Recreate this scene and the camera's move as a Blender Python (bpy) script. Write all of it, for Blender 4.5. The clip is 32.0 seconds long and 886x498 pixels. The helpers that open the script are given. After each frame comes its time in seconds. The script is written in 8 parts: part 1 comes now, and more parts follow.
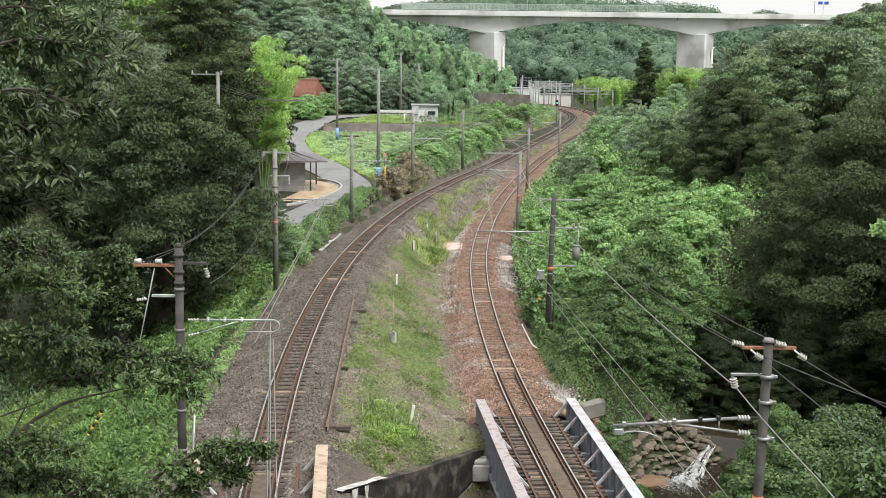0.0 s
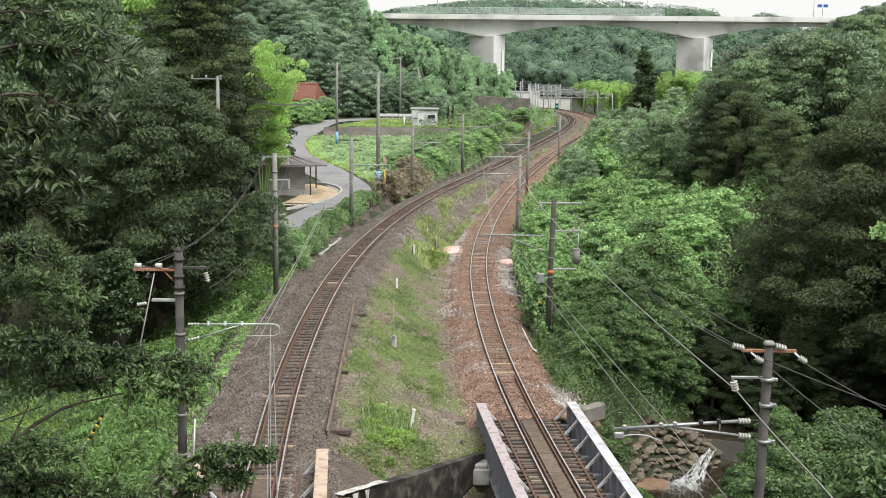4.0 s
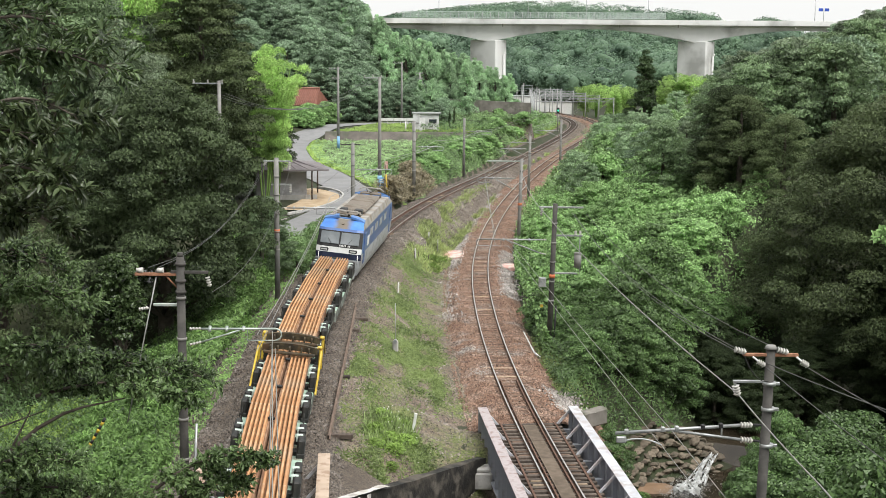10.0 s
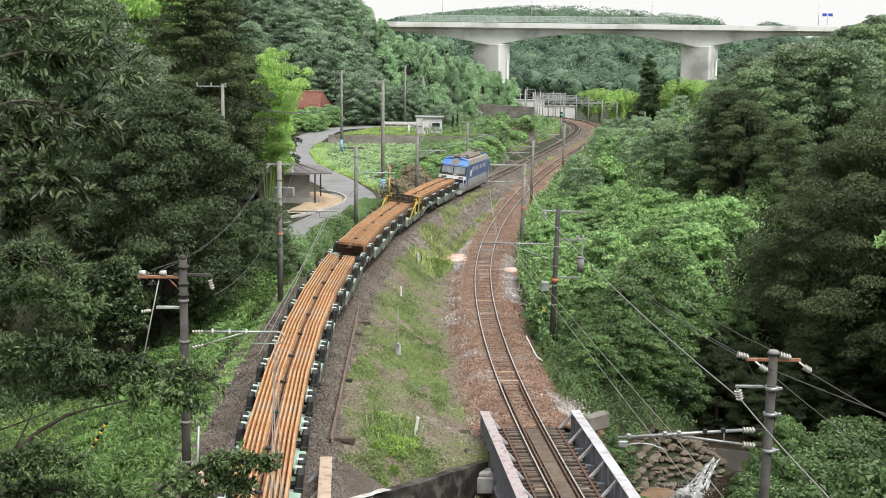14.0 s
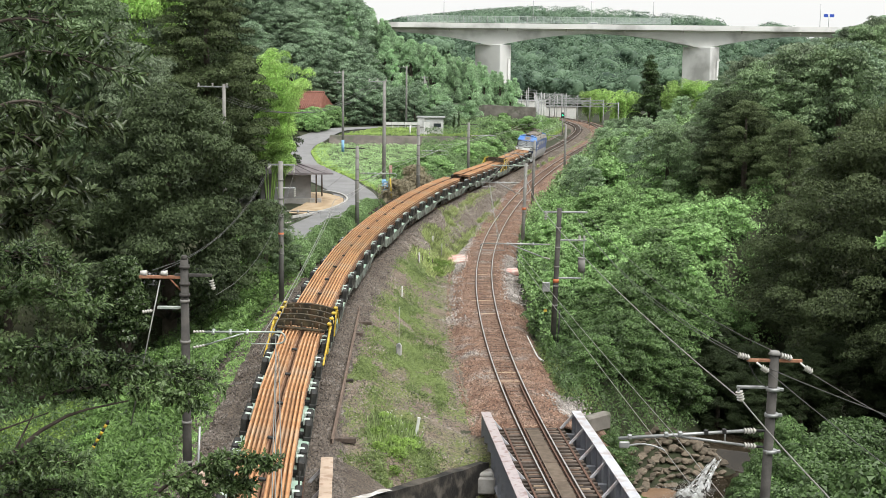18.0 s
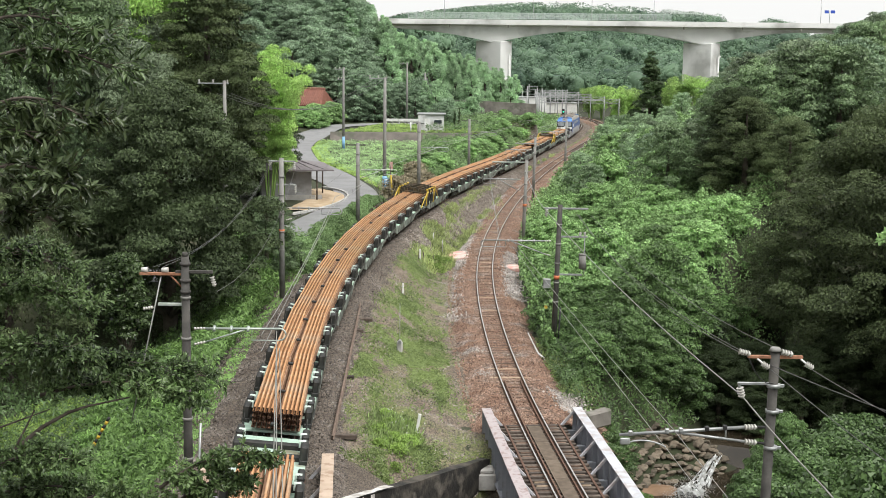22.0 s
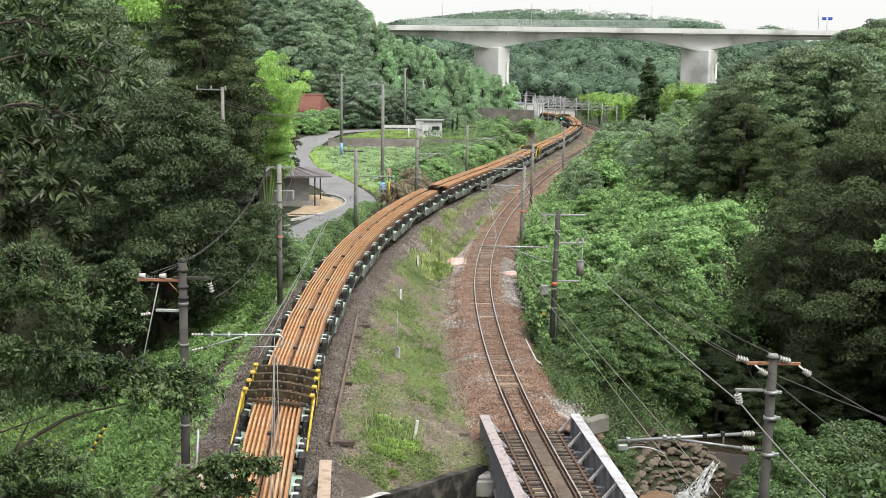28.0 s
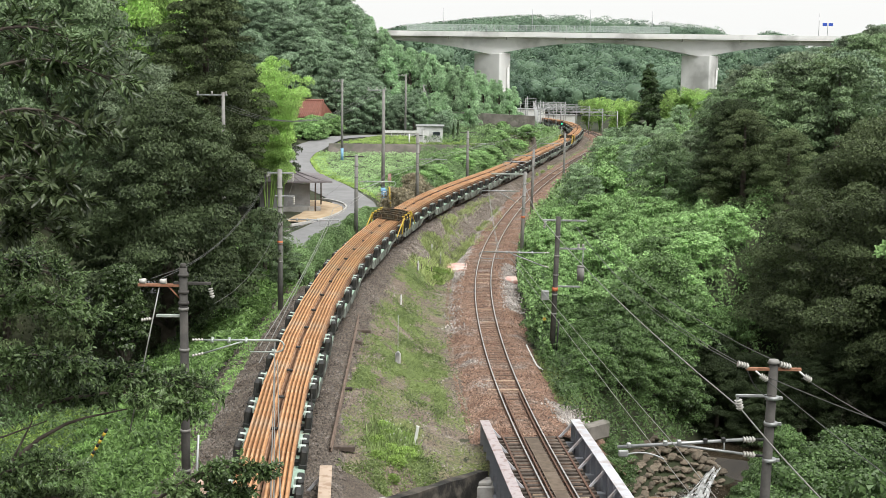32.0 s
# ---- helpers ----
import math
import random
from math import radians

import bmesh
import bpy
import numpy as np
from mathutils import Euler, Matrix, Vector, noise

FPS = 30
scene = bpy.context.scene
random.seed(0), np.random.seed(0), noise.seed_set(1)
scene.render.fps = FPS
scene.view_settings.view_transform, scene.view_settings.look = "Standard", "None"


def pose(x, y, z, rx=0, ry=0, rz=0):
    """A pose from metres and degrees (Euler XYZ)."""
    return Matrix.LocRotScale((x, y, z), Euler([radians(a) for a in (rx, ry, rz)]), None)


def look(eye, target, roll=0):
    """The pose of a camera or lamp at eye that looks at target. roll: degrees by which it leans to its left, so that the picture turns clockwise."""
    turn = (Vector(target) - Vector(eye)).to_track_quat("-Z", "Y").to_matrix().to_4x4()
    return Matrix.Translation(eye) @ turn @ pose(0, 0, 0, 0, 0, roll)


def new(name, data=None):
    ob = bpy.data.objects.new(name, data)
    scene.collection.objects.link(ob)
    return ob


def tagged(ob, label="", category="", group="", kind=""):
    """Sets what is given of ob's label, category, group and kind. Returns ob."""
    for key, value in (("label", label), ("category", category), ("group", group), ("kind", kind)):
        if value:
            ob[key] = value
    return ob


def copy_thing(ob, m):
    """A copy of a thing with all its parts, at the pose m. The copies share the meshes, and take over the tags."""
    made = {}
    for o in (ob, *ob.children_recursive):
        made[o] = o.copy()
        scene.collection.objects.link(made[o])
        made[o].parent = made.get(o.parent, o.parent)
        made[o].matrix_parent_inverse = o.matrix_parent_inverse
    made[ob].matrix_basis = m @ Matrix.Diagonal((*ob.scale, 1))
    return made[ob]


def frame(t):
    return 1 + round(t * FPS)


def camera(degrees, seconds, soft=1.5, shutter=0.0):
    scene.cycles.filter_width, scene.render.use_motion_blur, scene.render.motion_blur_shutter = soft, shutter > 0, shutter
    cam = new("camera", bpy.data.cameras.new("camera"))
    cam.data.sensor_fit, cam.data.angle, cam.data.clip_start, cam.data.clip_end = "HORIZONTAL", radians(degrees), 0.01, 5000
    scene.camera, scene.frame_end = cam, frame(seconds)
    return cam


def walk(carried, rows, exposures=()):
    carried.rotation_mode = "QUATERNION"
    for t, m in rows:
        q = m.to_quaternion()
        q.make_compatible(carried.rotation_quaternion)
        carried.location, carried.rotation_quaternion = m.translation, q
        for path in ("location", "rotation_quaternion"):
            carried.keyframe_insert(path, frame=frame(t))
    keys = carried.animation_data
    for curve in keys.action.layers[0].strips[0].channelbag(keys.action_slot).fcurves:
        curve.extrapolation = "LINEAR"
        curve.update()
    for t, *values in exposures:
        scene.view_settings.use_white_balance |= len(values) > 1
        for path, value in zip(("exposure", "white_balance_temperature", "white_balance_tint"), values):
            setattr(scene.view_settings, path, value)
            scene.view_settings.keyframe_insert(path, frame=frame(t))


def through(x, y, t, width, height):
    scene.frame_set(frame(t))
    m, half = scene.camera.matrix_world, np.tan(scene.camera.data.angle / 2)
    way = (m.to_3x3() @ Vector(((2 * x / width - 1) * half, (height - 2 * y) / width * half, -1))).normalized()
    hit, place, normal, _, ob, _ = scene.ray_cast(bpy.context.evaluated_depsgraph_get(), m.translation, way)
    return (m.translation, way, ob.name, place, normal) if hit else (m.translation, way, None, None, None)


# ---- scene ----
cam = camera(36.181, 32.0, soft=0.85)
EYE = (0.0, 0.0, 16.4)
# seconds, turn to the right, look down, lean: a held camera that sways a little
TURNS = [
    (0, -0.002, 9.001, 0.67), (0.5, -0.002, 8.981, 0.66), (1, -0.002, 8.941, 0.66), (1.5, 0.000, 8.905, 0.63),
    (2, -0.005, 8.877, 0.58), (2.5, -0.012, 8.857, 0.58), (3, -0.012, 8.847, 0.57), (3.5, -0.009, 8.844, 0.56),
    (5.5, 0.006, 8.853, 0.43), (6, 0.005, 8.850, 0.43), (6.5, 0.004, 8.839, 0.41), (7, -0.007, 8.825, 0.39),
    (7.5, -0.024, 8.803, 0.38), (8, -0.041, 8.778, 0.41), (8.5, -0.051, 8.756, 0.43), (9, -0.054, 8.731, 0.45),
    (9.5, -0.063, 8.701, 0.44), (10, -0.074, 8.663, 0.45), (10.5, -0.086, 8.629, 0.47), (11, -0.095, 8.601, 0.51),
    (11.5, -0.108, 8.580, 0.53), (12, -0.121, 8.561, 0.54), (12.5, -0.143, 8.550, 0.55), (13, -0.160, 8.541, 0.57),
    (13.5, -0.180, 8.527, 0.60), (14, -0.193, 8.508, 0.64), (14.5, -0.201, 8.494, 0.62), (16.5, -0.237, 8.463, 0.69),
    (17, -0.239, 8.466, 0.70), (17.5, -0.241, 8.476, 0.70), (18, -0.244, 8.490, 0.69), (18.5, -0.247, 8.514, 0.70),
    (19, -0.253, 8.542, 0.71), (19.5, -0.265, 8.570, 0.71), (20, -0.273, 8.594, 0.69), (20.5, -0.280, 8.608, 0.68),
    (21, -0.280, 8.623, 0.66), (21.5, -0.280, 8.629, 0.66), (22, -0.272, 8.635, 0.65), (22.5, -0.262, 8.641, 0.62),
    (23, -0.251, 8.648, 0.60), (23.5, -0.247, 8.650, 0.59), (24, -0.240, 8.646, 0.60), (24.5, -0.225, 8.635, 0.60),
    (25, -0.213, 8.624, 0.59), (25.5, -0.206, 8.615, 0.59), (27.5, -0.184, 8.386, 0.71), (28, -0.182, 8.367, 0.70),
    (28.5, -0.184, 8.321, 0.71), (29, -0.192, 8.272, 0.70), (29.5, -0.198, 8.221, 0.73), (30, -0.198, 8.179, 0.74),
    (30.5, -0.199, 8.149, 0.72), (31, -0.203, 8.134, 0.73), (31.5, -0.206, 8.134, 0.74), (32, -0.208, 8.138, 0.74),
]


def view(turn, down, lean):
    a, b = radians(turn), radians(down)
    way = Vector((math.sin(a) * math.cos(b), math.cos(a) * math.cos(b), -math.sin(b)))
    return look(EYE, Vector(EYE) + way * 100, lean)


walk(cam, [(t, view(a, b, c)) for t, a, b, c in TURNS])

# ---- light: an overcast summer day ----
world = bpy.data.worlds.new("overcast_sky")
scene.world = world
world.use_nodes = True
wt = world.node_tree
wt.nodes.clear()
sky = wt.nodes.new("ShaderNodeTexSky")
sky.sky_type = "NISHITA"
sky.sun_disc = False
sky.sun_elevation, sky.sun_rotation = radians(60), radians(130)
sky.dust_density = 4.0
cloud = wt.nodes.new("ShaderNodeMix")
cloud.data_type = "RGBA"
cloud.inputs["Factor"].default_value = 0.85
cloud.inputs["B"].default_value = (10.7, 10.75, 10.6, 1)
bg = wt.nodes.new("ShaderNodeBackground")
bg.inputs["Strength"].default_value = 0.104
wo = wt.nodes.new("ShaderNodeOutputWorld")
wt.links.new(sky.outputs[0], cloud.inputs["A"])
wt.links.new(cloud.outputs["Result"], bg.inputs["Color"])
wt.links.new(bg.outputs[0], wo.inputs[0])
sun_data = bpy.data.lights.new("sun", "SUN")
sun_data.energy, sun_data.angle, sun_data.color = 3.9, radians(48), (1.0, 0.985, 0.955)
sun = new("sun", sun_data)
sun.matrix_world = look((40, -5, 100), (0, 40, 0))
scene.view_settings.exposure = 0.0


# ---- helpers of this scene ----
def mat(name, colors, scale=4.0, rough=0.8, metal=0.0, bump=0.0, bump_scale=40.0, vary=0.0, island=0.0, detail=6.0,
        spots=None, spot_scale=1.2, spot_amount=0.45, coat=0.0):
    """A surface whose colour runs through colors by noise, with a second, larger scale of stains, fine relief and variation from piece to piece."""
    m = bpy.data.materials.new(name)
    m.use_nodes = True
    nt = m.node_tree
    b = nt.nodes["Principled BSDF"]
    b.inputs["Metallic"].default_value = metal
    b.inputs["Coat Weight"].default_value = coat
    tc = nt.nodes.new("ShaderNodeTexCoord")
    geo = nt.nodes.new("ShaderNodeNewGeometry")
    n1 = nt.nodes.new("ShaderNodeTexNoise")
    n1.inputs["Scale"].default_value, n1.inputs["Detail"].default_value = scale, detail
    nt.links.new(tc.outputs["Object"], n1.inputs["Vector"])
    ramp = nt.nodes.new("ShaderNodeValToRGB")
    el = ramp.color_ramp.elements
    while len(el) < len(colors):
        el.new(0.5)
    for i, c in enumerate(colors):
        el[i].position = 0.3 + 0.4 * i / max(1, len(colors) - 1)
        el[i].color = (*c, 1)
    nt.links.new(n1.outputs["Fac"], ramp.inputs[0])
    out = ramp.outputs[0]
    if spots:
        n2 = nt.nodes.new("ShaderNodeTexNoise")
        n2.inputs["Scale"].default_value, n2.inputs["Detail"].default_value = spot_scale, 5.0
        nt.links.new(tc.outputs["Object"], n2.inputs["Vector"])
        r2 = nt.nodes.new("ShaderNodeMapRange")
        r2.inputs["From Min"].default_value, r2.inputs["From Max"].default_value = 0.64 - spot_amount * 0.3, 0.78 - spot_amount * 0.3
        nt.links.new(n2.outputs["Fac"], r2.inputs["Value"])
        mx = nt.nodes.new("ShaderNodeMix")
        mx.data_type = "RGBA"
        mx.inputs["B"].default_value = (*spots, 1)
        nt.links.new(r2.outputs[0], mx.inputs["Factor"])
        nt.links.new(out, mx.inputs["A"])
        out = mx.outputs["Result"]
    if vary or island:
        hs = nt.nodes.new("ShaderNodeHueSaturation")
        mr = nt.nodes.new("ShaderNodeMapRange")
        k = max(vary, island)
        mr.inputs["To Min"].default_value, mr.inputs["To Max"].default_value = 1 - k, 1 + k
        if vary:
            oi = nt.nodes.new("ShaderNodeObjectInfo")
            nt.links.new(oi.outputs["Random"], mr.inputs["Value"])
        else:
            nt.links.new(geo.outputs["Random Per Island"], mr.inputs["Value"])
        nt.links.new(mr.outputs[0], hs.inputs["Value"])
        nt.links.new(out, hs.inputs["Color"])
        out = hs.outputs[0]
    nt.links.new(out, b.inputs["Base Color"])
    rr = nt.nodes.new("ShaderNodeMapRange")
    rr.inputs["To Min"].default_value, rr.inputs["To Max"].default_value = max(0.03, rough - 0.12), min(1, rough + 0.12)
    nt.links.new(n1.outputs["Fac"], rr.inputs["Value"])
    nt.links.new(rr.outputs[0], b.inputs["Roughness"])
    if bump:
        n3 = nt.nodes.new("ShaderNodeTexNoise")
        n3.inputs["Scale"].default_value, n3.inputs["Detail"].default_value = bump_scale, 4.0
        nt.links.new(tc.outputs["Object"], n3.inputs["Vector"])
        bp = nt.nodes.new("ShaderNodeBump")
        bp.inputs["Strength"].default_value, bp.inputs["Distance"].default_value = min(1, bump), 0.03
        nt.links.new(n3.outputs["Fac"], bp.inputs["Height"])
        nt.links.new(bp.outputs[0], b.inputs["Normal"])
    return m


def stone_mat(name, colors, stones=9.0, scale=0.35, rough=0.9, spots=None, spot_amount=0.4, spot_scale=0.6, bump=1.0):
    """Broken stone: each cell takes its own tone, with large patches of dirt and tint."""
    m = mat(name, colors, scale, rough, spots=spots, spot_amount=spot_amount, spot_scale=spot_scale)
    nt = m.node_tree
    b = nt.nodes["Principled BSDF"]
    src = b.inputs["Base Color"].links[0].from_socket
    tc = nt.nodes.new("ShaderNodeTexCoord")
    vo = nt.nodes.new("ShaderNodeTexVoronoi")
    vo.inputs["Scale"].default_value = stones
    nt.links.new(tc.outputs["Object"], vo.inputs["Vector"])
    sep = nt.nodes.new("ShaderNodeSeparateColor")
    nt.links.new(vo.outputs["Color"], sep.inputs[0])
    mr = nt.nodes.new("ShaderNodeMapRange")
    mr.inputs["To Min"].default_value, mr.inputs["To Max"].default_value = 0.3, 1.8
    nt.links.new(sep.outputs[0], mr.inputs["Value"])
    hs = nt.nodes.new("ShaderNodeHueSaturation")
    nt.links.new(src, hs.inputs["Color"])
    nt.links.new(mr.outputs[0], hs.inputs["Value"])
    nt.links.new(hs.outputs[0], b.inputs["Base Color"])
    bp = nt.nodes.new("ShaderNodeBump")
    bp.invert = True
    bp.inputs["Strength"].default_value, bp.inputs["Distance"].default_value = bump, 0.06
    nt.links.new(vo.outputs["Distance"], bp.inputs["Height"])
    nt.links.new(bp.outputs[0], b.inputs["Normal"])
    return m


def leaf_mat(name, dark, light, vary=0.25, through=0.2, rough=0.4, island=0.72, patch=0.32, gloss=0.35):
    """Leaves: each one has its own tone, light passes through, a slight gloss."""
    m = bpy.data.materials.new(name)
    m.use_nodes = True
    nt = m.node_tree
    b = nt.nodes["Principled BSDF"]
    geo = nt.nodes.new("ShaderNodeNewGeometry")
    oi = nt.nodes.new("ShaderNodeObjectInfo")
    tc = nt.nodes.new("ShaderNodeTexCoord")
    no = nt.nodes.new("ShaderNodeTexNoise")
    no.inputs["Scale"].default_value, no.inputs["Detail"].default_value = patch, 5.0
    nt.links.new(tc.outputs["Object"], no.inputs["Vector"])
    add = nt.nodes.new("ShaderNodeMath")
    add.operation = "MULTIPLY_ADD"
    add.inputs[1].default_value = island
    nt.links.new(geo.outputs["Random Per Island"], add.inputs[0])
    mr = nt.nodes.new("ShaderNodeMapRange")
    mr.inputs["From Min"].default_value, mr.inputs["From Max"].default_value = 0.35, 0.65
    mr.inputs["To Max"].default_value = 0.5
    nt.links.new(no.outputs["Fac"], mr.inputs["Value"])
    nt.links.new(mr.outputs[0], add.inputs[2])
    mx = nt.nodes.new("ShaderNodeMix")
    mx.data_type = "RGBA"
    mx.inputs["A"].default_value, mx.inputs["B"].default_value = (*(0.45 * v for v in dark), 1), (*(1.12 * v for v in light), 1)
    nt.links.new(add.outputs[0], mx.inputs["Factor"])
    hs = nt.nodes.new("ShaderNodeHueSaturation")
    mv = nt.nodes.new("ShaderNodeMapRange")
    mv.inputs["To Min"].default_value, mv.inputs["To Max"].default_value = 1 - vary, 1 + vary
    nt.links.new(oi.outputs["Random"], mv.inputs["Value"])
    nt.links.new(mv.outputs[0], hs.inputs["Value"])
    nt.links.new(mx.outputs["Result"], hs.inputs["Color"])
    nt.links.new(hs.outputs[0], b.inputs["Base Color"])
    b.inputs["Roughness"].default_value = rough
    b.inputs["Specular IOR Level"].default_value = gloss
    tr = nt.nodes.new("ShaderNodeBsdfTranslucent")
    nt.links.new(hs.outputs[0], tr.inputs["Color"])
    ms = nt.nodes.new("ShaderNodeMixShader")
    ms.inputs[0].default_value = through
    nt.links.new(b.outputs[0], ms.inputs[1])
    nt.links.new(tr.outputs[0], ms.inputs[2])
    nt.links.new(ms.outputs[0], nt.nodes["Material Output"].inputs["Surface"])
    return m


def data_of(name, bm, material, smooth=False):
    me = bpy.data.meshes.new(name)
    bm.normal_update()
    bm.to_mesh(me)
    bm.free()
    for mt in (material if isinstance(material, (list, tuple)) else [material]):
        me.materials.append(mt)
    if smooth:
        me.shade_smooth()
    return me


def part(name, bm, material, parent=None, label="", smooth=False):
    """One mesh object out of a bmesh (or a ready mesh), under parent if there is one."""
    me = bm if isinstance(bm, bpy.types.Mesh) else data_of(name, bm, material, smooth)
    ob = new(name, me)
    ob.parent = parent
    if label:
        ob["label"] = label
    return ob


def empty(name, m=None, label="", category="", group="", kind=""):
    ob = new(name)
    ob.empty_display_size = 0.3
    if m is not None:
        ob.matrix_basis = m
    return tagged(ob, label, category, group, kind)


def box(bm, c, s, bevel=0.0, m=None, mi=0):
    """A box of size s round c, with bevelled edges, in the space of m."""
    g = bmesh.ops.create_cube(bm, size=1)
    vs = g["verts"]
    for v in vs:
        v.co = Vector((v.co.x * s[0] + c[0], v.co.y * s[1] + c[1], v.co.z * s[2] + c[2]))
    if m is not None:
        bmesh.ops.transform(bm, matrix=m, verts=vs)
    fs = {f for v in vs for f in v.link_faces}
    for f in fs:
        f.material_index = mi
    if bevel:
        es = list({e for v in vs for e in v.link_edges})
        bmesh.ops.bevel(bm, geom=es, offset=bevel, segments=1, affect="EDGES")
    return bm


def rod(bm, a, b, r0, r1=None, n=8, caps=True, mi=0):
    """A tapered round bar from a to b."""
    a, b = Vector(a), Vector(b)
    r1 = r0 if r1 is None else r1
    q = (b - a).to_track_quat("Z", "Y")
    rings = []
    for p, r in ((a, r0), (b, r1)):
        rings.append([bm.verts.new(p + q @ Vector((r * math.cos(6.28318 * i / n), r * math.sin(6.28318 * i / n), 0))) for i in range(n)])
    for i in range(n):
        f = bm.faces.new((rings[0][i], rings[0][(i + 1) % n], rings[1][(i + 1) % n], rings[1][i]))
        f.smooth, f.material_index = True, mi
    if caps:
        bm.faces.new(rings[0][::-1]).material_index = mi
        bm.faces.new(rings[1]).material_index = mi
    return bm


def tube(bm, pts, r, n=5, mi=0):
    pts = [Vector(p) for p in pts]
    last = None
    for i, p in enumerate(pts):
        d = pts[min(i + 1, len(pts) - 1)] - pts[max(i - 1, 0)]
        q = d.to_track_quat("Z", "Y")
        ring = [bm.verts.new(p + q @ Vector((r * math.cos(6.28318 * k / n), r * math.sin(6.28318 * k / n), 0))) for k in range(n)]
        if last:
            for k in range(n):
                f = bm.faces.new((last[k], last[(k + 1) % n], ring[(k + 1) % n], ring[k]))
                f.smooth, f.material_index = True, mi
        last = ring
    return bm


def sag(a, b, drop, n=10):
    """Points of a wire that hangs from a to b."""
    a, b = Vector(a), Vector(b)
    return [a.lerp(b, i / n) - Vector((0, 0, drop * 4 * (i / n) * (1 - i / n))) for i in range(n + 1)]


def raw_mesh(name, co, faces, material, mats=None, smooth=False):
    """A mesh from arrays: co (n, 3), faces (m, 3 or 4)."""
    co, faces = np.asarray(co, dtype=np.float32), np.asarray(faces, dtype=np.int32)
    me = bpy.data.meshes.new(name)
    k = faces.shape[1]
    me.vertices.add(len(co))
    me.vertices.foreach_set("co", co.ravel())
    me.loops.add(faces.size)
    me.loops.foreach_set("vertex_index", faces.ravel())
    me.polygons.add(len(faces))
    me.polygons.foreach_set("loop_start", np.arange(0, faces.size, k, dtype=np.int32))
    for mt in (material if isinstance(material, (list, tuple)) else [material]):
        me.materials.append(mt)
    if mats is not None:
        me.polygons.foreach_set("material_index", np.asarray(mats, dtype=np.int32))
    me.update(calc_edges=True)
    me.validate()
    if smooth:
        me.shade_smooth()
    return me


def unit(v):
    return v / np.maximum(1e-6, np.linalg.norm(v, axis=1, keepdims=True))


def leaves(rng, at, way, size, wide=0.5, fold=0.18, three=False, toss=0.5):
    """Leaf blades: four points each, or three for far ones, at the given places, turned to face roughly along way."""
    n = len(at)
    nrm = unit(way + rng.normal(0, toss, (n, 3)))
    t = unit(np.cross(nrm, rng.normal(0, 1, (n, 3))))
    t[:, 2] -= 0.25
    t = unit(t)
    s = np.cross(nrm, t)
    ln = size * rng.uniform(0.45, 1.4, (n, 1))
    a = at - t * ln * 0.5
    b = at + s * ln * wide * 0.5 + nrm * ln * fold
    c = at + t * ln * 0.5
    d = at - s * ln * wide * 0.5 + nrm * ln * fold
    if three:
        return np.stack([a + s * ln * wide * 0.5, a - s * ln * wide * 0.4 + nrm * ln * fold, c], 1).reshape(-1, 3), np.arange(3 * n, dtype=np.int32).reshape(n, 3)
    co = np.stack([a, b, c, d], 1).reshape(-1, 3)
    return co, np.arange(4 * n, dtype=np.int32).reshape(n, 4)


def blades(at, way, nrm, length, wide):
    """Pointed leaf blades of six points that grow from at along way."""
    s = unit(np.cross(way, nrm))
    nrm = unit(np.cross(s, way))
    L, w = length[:, None], (length * wide)[:, None]
    base, tip = at, at + way * L - nrm * L * 0.12
    a1, a2 = at + way * L * 0.3 + s * w * 0.5 + nrm * w * 0.15, at + way * L * 0.68 + s * w * 0.38 + nrm * w * 0.1
    b1, b2 = at + way * L * 0.3 - s * w * 0.5 + nrm * w * 0.15, at + way * L * 0.68 - s * w * 0.38 + nrm * w * 0.1
    n = len(at)
    co = np.stack([base, a1, a2, tip, b2, b1], 1).reshape(-1, 3)
    k = 6 * np.arange(n, dtype=np.int32)[:, None]
    fs = np.concatenate([k + np.array([[0, 1, 2, 3]]), k + np.array([[0, 3, 4, 5]])])
    return co, fs


def clump_points(rng, blobs, n, skin=0.3, low=-0.15, flat=0.82):
    """Places and outward ways on the outside of a heap of balls (x, y, z, r)."""
    bl = np.array(blobs, dtype=float)
    p = bl[:, 3] ** 2
    k = rng.choice(len(bl), n, p=p / p.sum())
    d = unit(rng.normal(0, 1, (n, 3)))
    flip = (d[:, 2] < low) & (rng.random(n) < 0.85)
    d[flip, 2] *= -1
    r = bl[k, 3:4] * (1 - skin * rng.random((n, 1)) ** 1.5 + 0.12 * rng.random((n, 1)))
    at = bl[k, :3] + d * r * np.array([1, 1, flat])
    return at, unit(d + np.array([0, 0, 0.45]))


# ---- the two tracks as lines ----
def line_of(points, soft):
    """A smooth line through control points (x, y, z), every half metre of its length: arrays of length and place."""
    p = np.array(points, dtype=float)
    s = np.concatenate([[0], np.cumsum(np.linalg.norm(np.diff(p[:, :2], axis=0), axis=1))])
    g = np.arange(0, s[-1], 0.5)
    q = np.stack([np.interp(g, s, p[:, i]) for i in range(3)], 1)
    k = np.exp(-0.5 * (np.arange(-40, 41) * 0.5 / soft) ** 2)
    k /= k.sum()
    e = np.pad(q, ((40, 40), (0, 0)), mode="reflect", reflect_type="odd")
    q = np.stack([np.convolve(e[:, i], k, mode="valid") for i in range(3)], 1)
    s = np.concatenate([[0], np.cumsum(np.linalg.norm(np.diff(q, axis=0), axis=1))])
    return s, q


